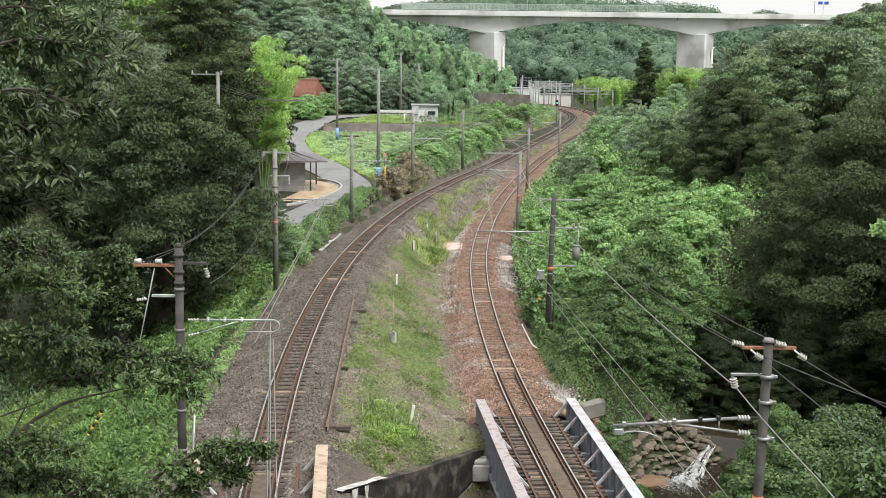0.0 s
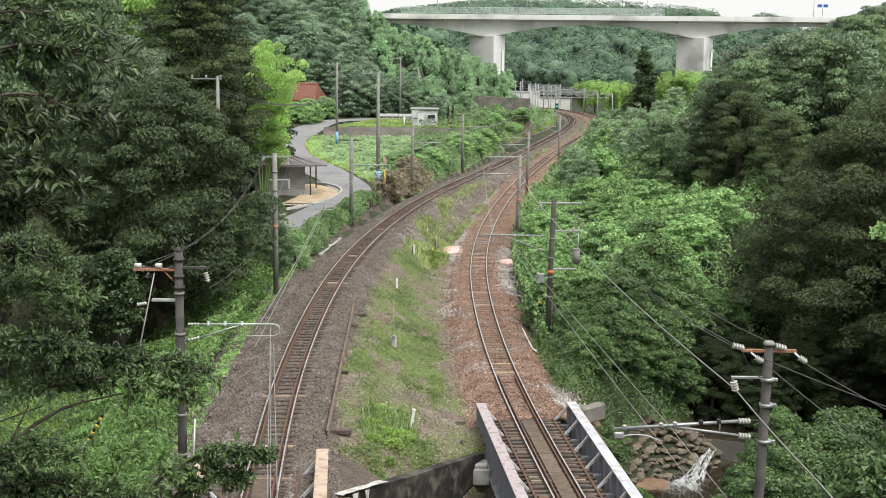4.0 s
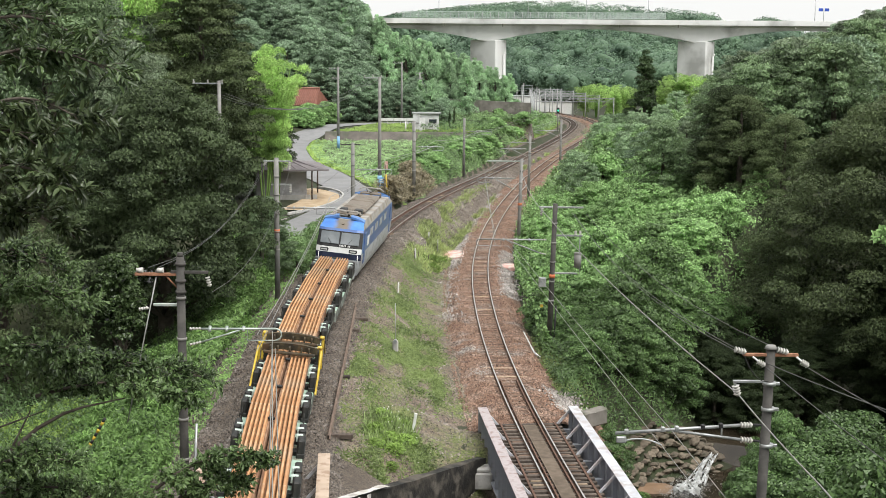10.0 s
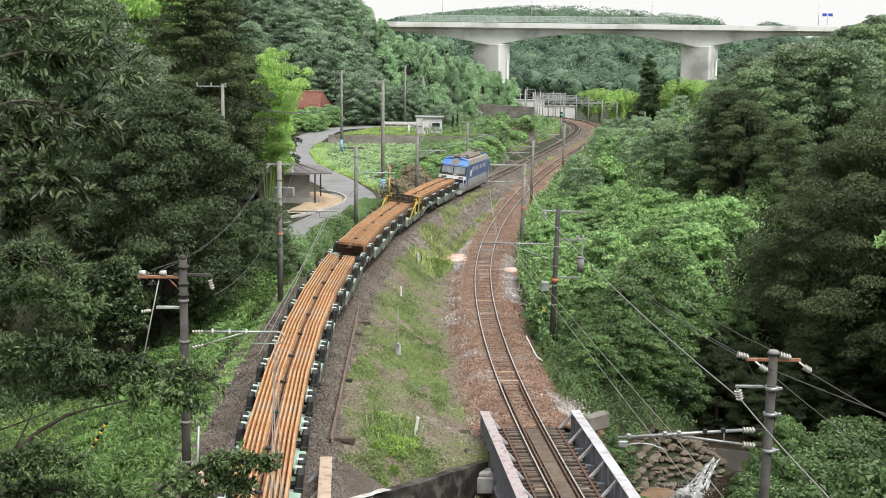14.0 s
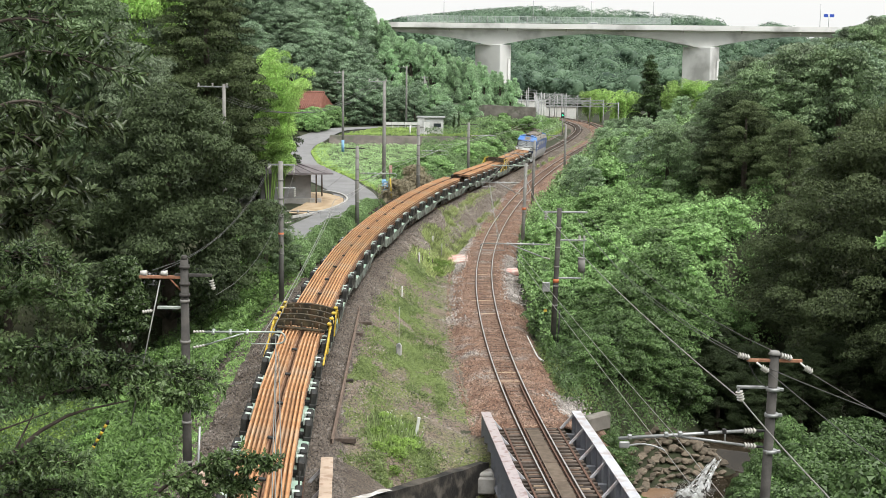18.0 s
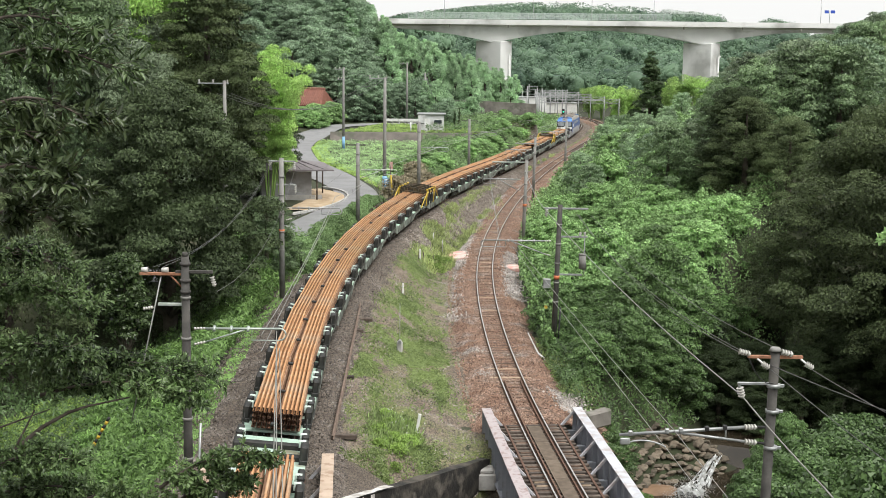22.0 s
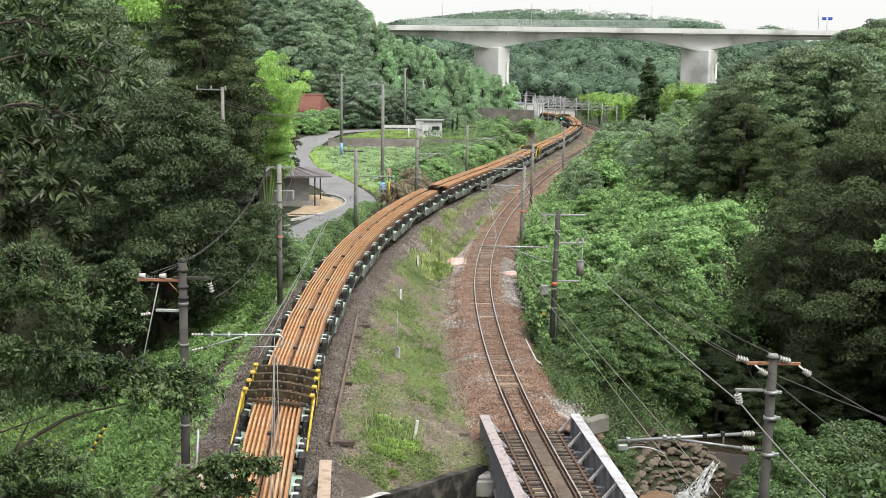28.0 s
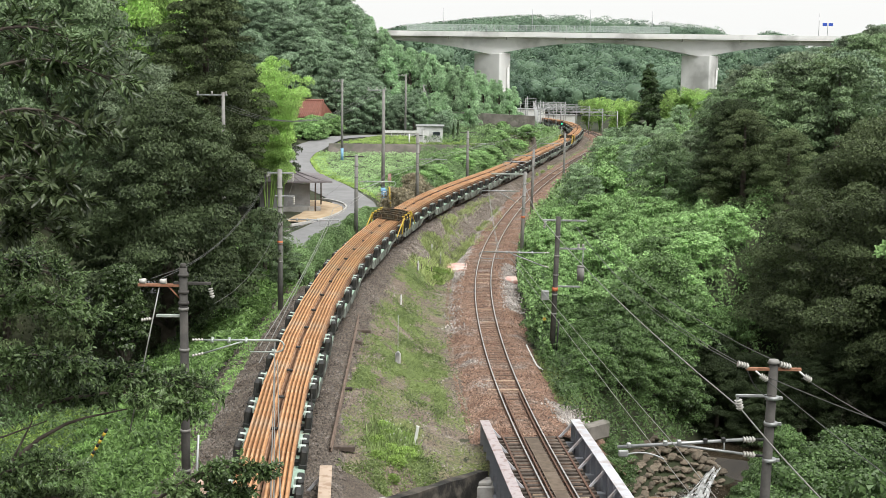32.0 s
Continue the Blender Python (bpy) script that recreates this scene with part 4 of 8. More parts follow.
k = k[torn > -1.1 + 2.2 * np.abs(fv.ravel()[k]) ** 4]
falls = tagged(empty("small_waterfall"), "white water tumbling over a low weir", "waterfall", kind="structure")
part("water_sheet", raw_mesh("water_sheet", fall.reshape(-1, 3), np.stack([k, k + 34, k + 35, k + 1], 1), M_FOAM, smooth=True), None, falls)
n = 2600
d_ = rng.normal(0, 1, (n, 3)) * np.array([0.55, 0.7, 0.12])
at = np.array([11.7, 64.2, -5.32]) + d_ + np.array([0.9, 1.6, 0.12]) * np.maximum(rng.normal(0, 0.6, (n, 1)), 0)
at[:, 2] = np.maximum(at[:, 2], -5.46)
co, fs = leaves(rng, at, unit(d_ + np.array([0, -0.3, 0.8])), 0.05, 0.8, three=True)
part("spray", raw_mesh("spray", co, fs, M_FOAM), None, falls)

# ---- road, verge and the terrace wall ----


def ribbon(name, pts, width, lift, material, lateral=5, z=None):
    s, qq = line_of([(x, y, 0) for x, y in pts], 3.5)
    t = np.gradient(qq[:, :2], axis=0)
    t = t / np.linalg.norm(t, axis=1, keepdims=True)
    wv = np.interp(s, np.linspace(0, s[-1], len(width)), width)
    o = np.linspace(-0.5, 0.5, lateral)
    X = qq[:, 0:1] + t[:, 1:2] * wv[:, None] * o
    Y = qq[:, 1:2] - t[:, 0:1] * wv[:, None] * o
    Z = height(X, Y) if z is None else np.full(X.shape, z)
    Z = Z.mean(1, keepdims=True) + 0 * X + lift
    n = len(qq)
    i, j = np.meshgrid(np.arange(n - 1), np.arange(lateral - 1), indexing="ij")
    k = (i * lateral + j).ravel()
    return raw_mesh(name, np.stack([X, Y, Z], 2).reshape(-1, 3), np.stack([k, k + 1, k + lateral + 1, k + lateral], 1), material, smooth=True)


road = tagged(new("road", ribbon("road", ROAD, (4.5, 4.5, 4.5, 4.5, 4.2, 3.9, 4.2, 5.2, 5.6, 5.6, 5.6, 5.4, 5.0, 4.4, 4.2, 4.2), 0.1, M_ROAD)), "worn grey asphalt road in a bend", "road", kind="structure")
M_BANKSLAB = mat("dark_grey_bank_concrete", [(0.09, 0.08, 0.07), (0.13, 0.115, 0.1), (0.18, 0.16, 0.14)], 0.6, 0.9, bump=0.6, bump_scale=5, spots=(0.08, 0.085, 0.06), spot_scale=0.5)
bm = bmesh.new()
vs_ = [[bm.verts.new((x, y, z)) for y, z in ((199.2, 1.6), (199.2, 1.95), (200.6, 3.2), (201.2, 3.24), (201.2, 1.6))] for x in np.linspace(-17.8, 3.2, 15)]
for r0, r1 in zip(vs_[:-1], vs_[1:]):
    for i in range(5):
        bm.faces.new((r0[i], r0[(i + 1) % 5], r1[(i + 1) % 5], r1[i]))
bm.faces.new(vs_[0][::-1])
bm.faces.new(vs_[-1])
for v in bm.verts:
    v.co.z += 0.05 * noise.noise(v.co * 0.4)
tagged(part("terrace_bank", bm, M_BANKSLAB), "dark grey sloped concrete bank below the terrace", "retaining wall", kind="structure")
stone_wall("hill_wall", (-3.0, 246), (16, 256), 6.4, 5.3, 2.5, 0.7, "brown-grey retaining wall at the foot of the hill", material=M_BANKWALL, plain=True)

# ---- the viaduct ----
V_Y, V_TOP = 350.0, 22.0
V_ROT = 0.0


def viaduct():
    m = Matrix.Translation((0, V_Y, 0)) @ Matrix.Rotation(V_ROT, 4, "Z")
    v = empty("viaduct", m, "pale concrete road viaduct with haunched box girders", "viaduct")
    piers = (10.7, 63.7)
    n = 90
    xs = np.linspace(-40, 175, n)
    bm = bmesh.new()
    rows = []
    for x in xs:
        d = min(abs(x - p) for p in (piers[0] - 53.3, *piers, piers[1] + 53.3))
        depth = 1.1 + 3.4 * max(0, 1 - d / 26) ** 1.8
        z1 = V_TOP - 0.9
        rows.append([bm.verts.new(p) for p in ((x, -4.5, z1), (x, 4.5, z1), (x, 2.6, z1 - depth), (x, -2.6, z1 - depth), (x, -3.0, z1 - 0.45))])
    for a, b in zip(rows[:-1], rows[1:]):
        for i in range(5):
            bm.faces.new((a[i], a[(i + 1) % 5], b[(i + 1) % 5], b[i]))
    part("box_girder", bm, M_VIADUCT, v)
    part("deck_slab", box(bmesh.new(), (67.5, 0, V_TOP - 0.72), (215, 10.2, 0.34), 0.02), M_VIADUCT, v)
    for k in (-1, 1):
        part("parapet", box(bmesh.new(), (67.5, k * 5.0, V_TOP - 0.1), (215, 0.25, 0.95), 0.02), M_VIADUCT, v, "pale concrete parapet")
    for px_ in piers:
        bm = bmesh.new()
        box(bm, (0, 0, 2.9), (8.0, 4.8, 28.4), 0.15, Matrix.Translation((px_, 0, 0)) @ Matrix.Rotation(radians(-38), 4, "Z"))
        p = part("pier", bm, M_VIADUCT, v, "tall rectangular concrete pier")
        part("drain_pipe", rod(bmesh.new(), (px_ + 4.0, -2.2, -4), (px_ + 4.0, -2.2, 13.6), 0.22), M_WHITE, p)
        for k in (-1, 1):
            part("pipe_bend", rod(bmesh.new(), (px_ + 4.0, -2.2, 13.5), (px_ + 4.5, -2.1, 13.9), 0.2), M_WHITE, p)
            break
    for k in range(12):
        part("scupper", box(bmesh.new(), (-30 + k * 14.7, -4.75, V_TOP - 1.25), (0.3, 0.3, 0.7), 0.03), M_CONCRETE, v)
    post = data_of("fence_post", rod(bmesh.new(), (0, 0, 0), (0, 0, 1.75), 0.07, 0.07, 6), M_STEEL)
    rail_ = data_of("fence_rail", box(bmesh.new(), (0, 0, 0), (0.98, 0.03, 0.075)), M_FENCE)
    slat_ = data_of("fence_slat", box(bmesh.new(), (0, 0, 0), (0.085, 0.02, 1.4)), M_FENCE)
    x = -11.0
    while x < 54:
        part("fence_post", post, None, v).location = (x, -5.0, V_TOP + 0.37)
        for o_ in (0.5, 1.5):
            for z_ in (0.25, 1.7):
                part("fence_rail", rail_, None, v).location = (x + o_, -5.0, V_TOP + 0.37 + z_)
            for k in range(4):
                part("fence_slat", slat_, None, v).location = (x + o_ - 0.36 + k * 0.24, -4.98, V_TOP + 1.34)
        x += 2.0
    for x in (-2, 21, 36, 52, 95):
        bm = rod(bmesh.new(), (x, 5.1, V_TOP), (x, 5.1, V_TOP + 6.4), 0.1, 0.07, 6)
        part("lamp_post", bm, M_STEEL, v)
    bm = rod(bmesh.new(), (94.5, -4.9, V_TOP), (94.5, -4.9, V_TOP + 3.6), 0.07, 0.07, 6)
    sp = part("sign_post", bm, M_STEEL, v)
    for k in (-0.75, 0.75):
        part("sign_board", box(bmesh.new(), (94.5 + k, -4.9, V_TOP + 3.2), (1.1, 0.06, 0.75), 0.02), M_SIGNBLUE, sp, "small blue road sign")
    return v


M_FENCE = mat("pale_green_fence", [(0.52, 0.6, 0.57), (0.6, 0.67, 0.64), (0.66, 0.72, 0.7)], 3, 0.6)
M_SIGNBLUE = mat("sign_blue", [(0.03, 0.07, 0.4), (0.04, 0.1, 0.5), (0.06, 0.13, 0.55)], 3, 0.5)
viaduct()

# ---- the freight train ----
M_LOCO_BLUE = mat("locomotive_blue", [(0.05, 0.11, 0.3), (0.07, 0.145, 0.37), (0.1, 0.19, 0.42)], 0.9, 0.4, spots=(0.1, 0.14, 0.28), spot_scale=1.2, spot_amount=0.25, coat=0.2)
M_LOCO_SKY = mat("locomotive_sky_blue", [(0.07, 0.17, 0.4), (0.1, 0.22, 0.48), (0.14, 0.28, 0.54)], 1.0, 0.4, spots=(0.2, 0.27, 0.4), spot_scale=1.4, spot_amount=0.2)
M_LOCO_GREY = mat("locomotive_grey", [(0.36, 0.38, 0.4), (0.43, 0.45, 0.47), (0.48, 0.5, 0.52)], 1.2, 0.5, spots=(0.27, 0.26, 0.25), spot_scale=1.5)
M_LOCO_ROOF = mat("dusty_roof_grey", [(0.2375, 0.225, 0.2025), (0.3125, 0.2975, 0.27), (0.4, 0.3812, 0.35)], 1.0, 0.75, spots=(0.24, 0.2, 0.16), spot_scale=0.9)
M_LOCO_DUST = mat("brown_roof_dust", [(0.15, 0.125, 0.1), (0.2, 0.172, 0.14), (0.26, 0.225, 0.19)], 1.0, 0.85, spots=(0.13, 0.105, 0.08), spot_scale=1.0)
M_LOCO_CAB = mat("sky_blue_under_roof_dust", [(0.05, 0.17, 0.5), (0.07, 0.22, 0.6), (0.11, 0.29, 0.66)], 1.0, 0.45)
nt = M_LOCO_CAB.node_tree
pb = nt.nodes["Principled BSDF"]
blue_ = pb.inputs["Base Color"].links[0].from_socket
tc = nt.nodes.new("ShaderNodeTexCoord")
sp_ = nt.nodes.new("ShaderNodeSeparateXYZ")
ab = nt.nodes.new("ShaderNodeMath")
ab.operation = "ABSOLUTE"
no = nt.nodes.new("ShaderNodeTexNoise")
no.inputs["Scale"].default_value = 2.5
wob = nt.nodes.new("ShaderNodeMath")
wob.operation = "MULTIPLY_ADD"
wob.inputs[1].default_value = 0.35
edge_ = nt.nodes.new("ShaderNodeMapRange")
edge_.inputs["From Min"].default_value, edge_.inputs["From Max"].default_value = 0.42, 0.85
edge_.inputs["To Min"].default_value, edge_.inputs["To Max"].default_value = 1.0, 0.0
dirt = nt.nodes.new("ShaderNodeMix")
dirt.data_type = "RGBA"
dirt.inputs["B"].default_value = (0.17, 0.145, 0.115, 1)
nt.links.new(tc.outputs["Object"], sp_.inputs[0])
nt.links.new(tc.outputs["Object"], no.inputs["Vector"])
nt.links.new(sp_.outputs["X"], ab.inputs[0])
nt.links.new(no.outputs["Fac"], wob.inputs[0])
nt.links.new(ab.outputs[0], wob.inputs[2])
nt.links.new(wob.outputs[0], edge_.inputs["Value"])
nt.links.new(edge_.outputs[0], dirt.inputs["Factor"])
nt.links.new(blue_, dirt.inputs["A"])
nt.links.new(dirt.outputs["Result"], pb.inputs["Base Color"])
M_NAVY = mat("navy_band", [(0.012, 0.016, 0.04), (0.02, 0.026, 0.06), (0.03, 0.036, 0.075)], 2, 0.4)
# Sky reflection put into the glass colour as grey patches.
M_GLASS = mat("sky_grey_glass", [(0.1, 0.115, 0.125), (0.18, 0.2, 0.21), (0.29, 0.31, 0.32)], 0.7, 0.08, coat=0.6)
M_LAMP = mat("headlight_glass", [(0.55, 0.55, 0.52), (0.66, 0.66, 0.62), (0.72, 0.72, 0.7)], 3, 0.15)
M_BOGIE = mat("dark_running_gear", [(0.03, 0.028, 0.026), (0.055, 0.05, 0.045), (0.085, 0.075, 0.065)], 3, 0.8)
M_DECK = mat("pale_green_deck", [(0.3, 0.43, 0.34), (0.4, 0.55, 0.45), (0.5, 0.62, 0.54)], 1.3, 0.7, spots=(0.2, 0.2, 0.14), spot_scale=1.3, spot_amount=0.35)
M_SILL = mat("dirty_sill", [(0.12, 0.14, 0.12), (0.23, 0.26, 0.23), (0.36, 0.4, 0.36)], 1.4, 0.8, spots=(0.05, 0.042, 0.034), spot_scale=1.0, spot_amount=0.5)
M_STAKE = mat("black_bolster", [(0.012, 0.013, 0.012), (0.022, 0.022, 0.02), (0.04, 0.037, 0.032)], 3, 0.65)
M_HOOK = mat("pale_hook", [(0.42, 0.5, 0.44), (0.52, 0.62, 0.55), (0.6, 0.68, 0.62)], 3, 0.6)
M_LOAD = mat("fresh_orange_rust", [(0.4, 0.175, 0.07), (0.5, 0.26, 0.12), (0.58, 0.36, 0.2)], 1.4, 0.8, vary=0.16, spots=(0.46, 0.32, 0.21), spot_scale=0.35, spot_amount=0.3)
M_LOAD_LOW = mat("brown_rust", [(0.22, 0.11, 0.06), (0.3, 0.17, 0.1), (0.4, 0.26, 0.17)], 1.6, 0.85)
# Shade between rails put into the colour of their webs and undersides.
M_LOAD_SIDE = mat("rust_with_gap_shade", [(0.07, 0.032, 0.02), (0.11, 0.055, 0.035), (0.15, 0.085, 0.06)], 2.0, 0.85)
M_BEAM = mat("brown_clamp_beam", [(0.02, 0.016, 0.009), (0.045, 0.036, 0.019), (0.1, 0.078, 0.04)], 4, 0.8, spots=(0.09, 0.05, 0.022), spot_scale=2.5)

PITCH = 17.14


def bogie(parent, y, axles=(-1.1, 1.1), half=0.95):
    b = part("bogie", box(box(box(bmesh.new(), (-half, y, 0.5), (0.14, 3.1, 0.28), 0.04), (half, y, 0.5), (0.14, 3.1, 0.28), 0.04), (0, y, 0.52), (1.9, 0.5, 0.25), 0.03), M_BOGIE, parent)
    for a in axles:
        for k in (-1, 1):
            bm = rod(bmesh.new(), (k * 0.5, y + a, 0.43), (k * 0.62, y + a, 0.43), 0.43, 0.42, 18)
            part("wheel", bm, M_BOGIE, b)
        for k in (-1, 1):
            part("axle_box", box(bmesh.new(), (k * (half + 0.08), y + a, 0.44), (0.16, 0.3, 0.3), 0.03), M_BOGIE, b)
    return b


def locomotive():
    lo = empty("electric_locomotive", label="blue and grey electric freight locomotive with dusty roof", category="locomotive")
    # levels from the skirt up: height, half width, end of the face
    lev = [(0.45, 1.2, 8.45), (0.95, 1.36, 8.62), (1.42, 1.4, 8.66), (1.78, 1.4, 8.66), (2.12, 1.4, 8.62), (3.08, 1.37, 8.3), (3.22, 1.36, 8.22), (3.66, 1.2, 7.15)]
    mats_ = [M_LOCO_GREY, M_NAVY, M_WHITE, M_BLACK, M_LOCO_BLUE, M_LOCO_CAB, M_LOCO_ROOF]
    face_m = [0, 0, 1, 2, 3, 4, 5]
    side_m = [0, 0, 0, 4, 4, 4, 6]
    bm = bmesh.new()
    rings = []
    for z, w, y in lev:
        rings.append([bm.verts.new(p) for p in ((-w, -y + 0.12, z), (-w * 0.72, -y, z), (w * 0.72, -y, z), (w, -y + 0.12, z), (w, y - 0.12, z), (w * 0.72, y, z), (-w * 0.72, y, z), (-w, y - 0.12, z))])
    for i, (a, b) in enumerate(zip(rings[:-1], rings[1:])):
        for k in range(8):
            f = bm.faces.new((a[k], a[(k + 1) % 8], b[(k + 1) % 8], b[k]))
            f.material_index = side_m[i] if k in (3, 7) else face_m[i]
    bm.faces.new(rings[-1]).material_index = 6
    bm.faces.new(rings[0][::-1]).material_index = 0
    body = part("body", bm, mats_, lo)
    for e in (-1, 1):
        for k in (-1, 1):
            part("windscreen", box(bmesh.new(), (0, 0, 0), (1.14, 0.03, 0.74), 0.02, Matrix.Translation((k * 0.62, e * 8.475, 2.66)) @ Matrix.Rotation(e * radians(18.5), 4, "X")), M_GLASS, body, "windscreen with grey sky reflection in its colour")
            part("headlight", box(box(bmesh.new(), (k * 0.88, e * 8.66, 1.94), (0.5, 0.06, 0.2), 0.03, None, 0), (k * 0.88, e * 8.70, 1.94), (0.4, 0.03, 0.12), 0.02, None, 1), [M_BLACK, M_LAMP], body, "black-framed headlight pair")
            part("wiper", rod(bmesh.new(), (k * 0.42, e * 8.66, 2.2), (k * 0.75, e * 8.52, 2.66), 0.015, 0.012, 5), M_BLACK, body)
            part("handrail", rod(bmesh.new(), (k * 1.2, e * 8.7, 1.1), (k * 1.2, e * 8.72, 1.75), 0.022, 0.022, 6), M_WHITE, body)
            part("cab_door", box(bmesh.new(), (k * 1.405, e * 7.2, 2.05), (0.03, 0.75, 1.9), 0.02), M_LOCO_BLUE, body)
        part("roof_lamp_box", box(bmesh.new(), (0, 0, 0), (0.16, 0.2, 0.1), 0.02, Matrix.Translation((0, e * 7.7, 3.455)) @ Matrix.Rotation(e * radians(-22.4), 4, "X")), M_LOCO_DUST, body)
        for i in range(8):
            if i == 5:
                continue
            part("number_bar", box(bmesh.new(), (e * -(0.05 + i * 0.085), e * 8.665, 2.235), (0.055, 0.02, 0.11)), M_WHITE, body)
        for side in (-1, 1):
            visor = bmesh.new()
            rows_ = []
            for f in (0.3, 0.45, 0.6, 0.75, 0.9, 1.0):
                x_, z_ = side * 1.26 * f, 3.95 - 0.26 * f ** 2.4
                rows_.append([visor.verts.new((x_, e * y_, zz)) for y_, zz in ((6.9, z_ - 0.2), (6.9, z_ + 0.02), (7.22, z_ - 0.06), (7.22, z_ - 0.2))])
            for r0, r1 in zip(rows_[:-1], rows_[1:]):
                for i in range(4):
                    visor.faces.new((r0[i], r0[(i + 1) % 4], r1[(i + 1) % 4], r1[i]))
            visor.faces.new(rows_[0])
            visor.faces.new(rows_[-1][::-1])
            bmesh.ops.recalc_face_normals(visor, faces=visor.faces)
            part("roof_visor", visor, M_LOCO_SKY, body, "blue arched cab roof edge")
        part("visor_back", box(bmesh.new(), (0, e * 6.86, 3.7), (2.3, 0.05, 0.12), 0.02), M_LOCO_SKY, body)
        part("coupler", box(bmesh.new(), (0, e * 8.85, 0.88), (0.3, 0.6, 0.3), 0.05), M_BOGIE, lo)
        part("skirt", box(bmesh.new(), (0, e * 8.45, 0.4), (2.2, 0.12, 0.4), 0.05), M_LOCO_GREY, lo)
    for k in (-1, 1):
        for y in (-4.2, -1.6, 1.0, 3.6):
            part("louvre_panel", box(bmesh.new(), (k * 1.405, y, 2.7), (0.02, 1.5, 0.5), 0.01), M_LOCO_GREY, body)
        part("side_mark", box(bmesh.new(), (k * 1.408, -5.6, 2.3), (0.02, 1.0, 0.62), 0.005), M_WHITE, body, "white painted side mark")
        part("roof_walk", box(bmesh.new(), (k * 1.05, 0, 3.64), (0.2, 13.2, 0.05), 0.01), M_LOCO_ROOF, lo)
    for y, l, w, h in ((2.6, 3.6, 1.65, 0.3), (-1.6, 4.6, 1.65, 0.27)):
        r = part("roof_housing", box(bmesh.new(), (0, y, 3.66 + h / 2), (w, l, h), 0.13), M_LOCO_DUST, lo, "dust-brown roof equipment housing")
        part("housing_seam", box(bmesh.new(), (0, y, 3.67 + h), (w * 0.8, 0.06, 0.02)), M_LOCO_ROOF, r)
    for x in (-0.45, 0.5):
        part("roof_unit", box(bmesh.new(), (x, -4.6, 3.85), (0.5, 0.7, 0.4), 0.06), M_BLACK, lo, "dark roof switch box")
    for x in (-0.7, 0.0, 0.7):
        for y in (-5.3, 0.55, 5.9):
            part("roof_insulator", rod(bmesh.new(), (x, y, 3.66), (x, y, 3.95), 0.07, 0.06, 8), M_LOCO_DUST, lo)
    for e, top in ((1, 4.25), (-1, 4.05)):
        y = e * 5.9
        pan = part("pantograph", box(bmesh.new(), (0, y, 3.92), (1.3, 1.1, 0.08), 0.02), M_LOCO_DUST, lo, "dusty single-arm roof current collector")
        mid = (y - e * 0.9, (3.95 + top) / 2)
        part("lower_arm", rod(bmesh.new(), (0, y + e * 0.3, 3.95), (0, mid[0], mid[1]), 0.05, 0.04, 6), M_BOGIE, pan)
        for k in (-1, 1):
            part("upper_arm", rod(bmesh.new(), (k * 0.15, mid[0], mid[1]), (k * 0.4, y + e * 0.2, top), 0.03, 0.025, 6), M_BOGIE, pan)
        for d in (-0.14, 0.14):
            part("contact_strip", tube(bmesh.new(), [(-0.9, y + e * 0.2 + d, top - 0.16), (-0.6, y + e * 0.2 + d, top + 0.02), (0.6, y + e * 0.2 + d, top + 0.02), (0.9, y + e * 0.2 + d, top - 0.16)], 0.03, 6), M_LOCO_ROOF, pan)
    for y in (-5.6, 0, 5.6):
        bogie(lo, y, (-1.25, 1.25), 1.05)
    return lo


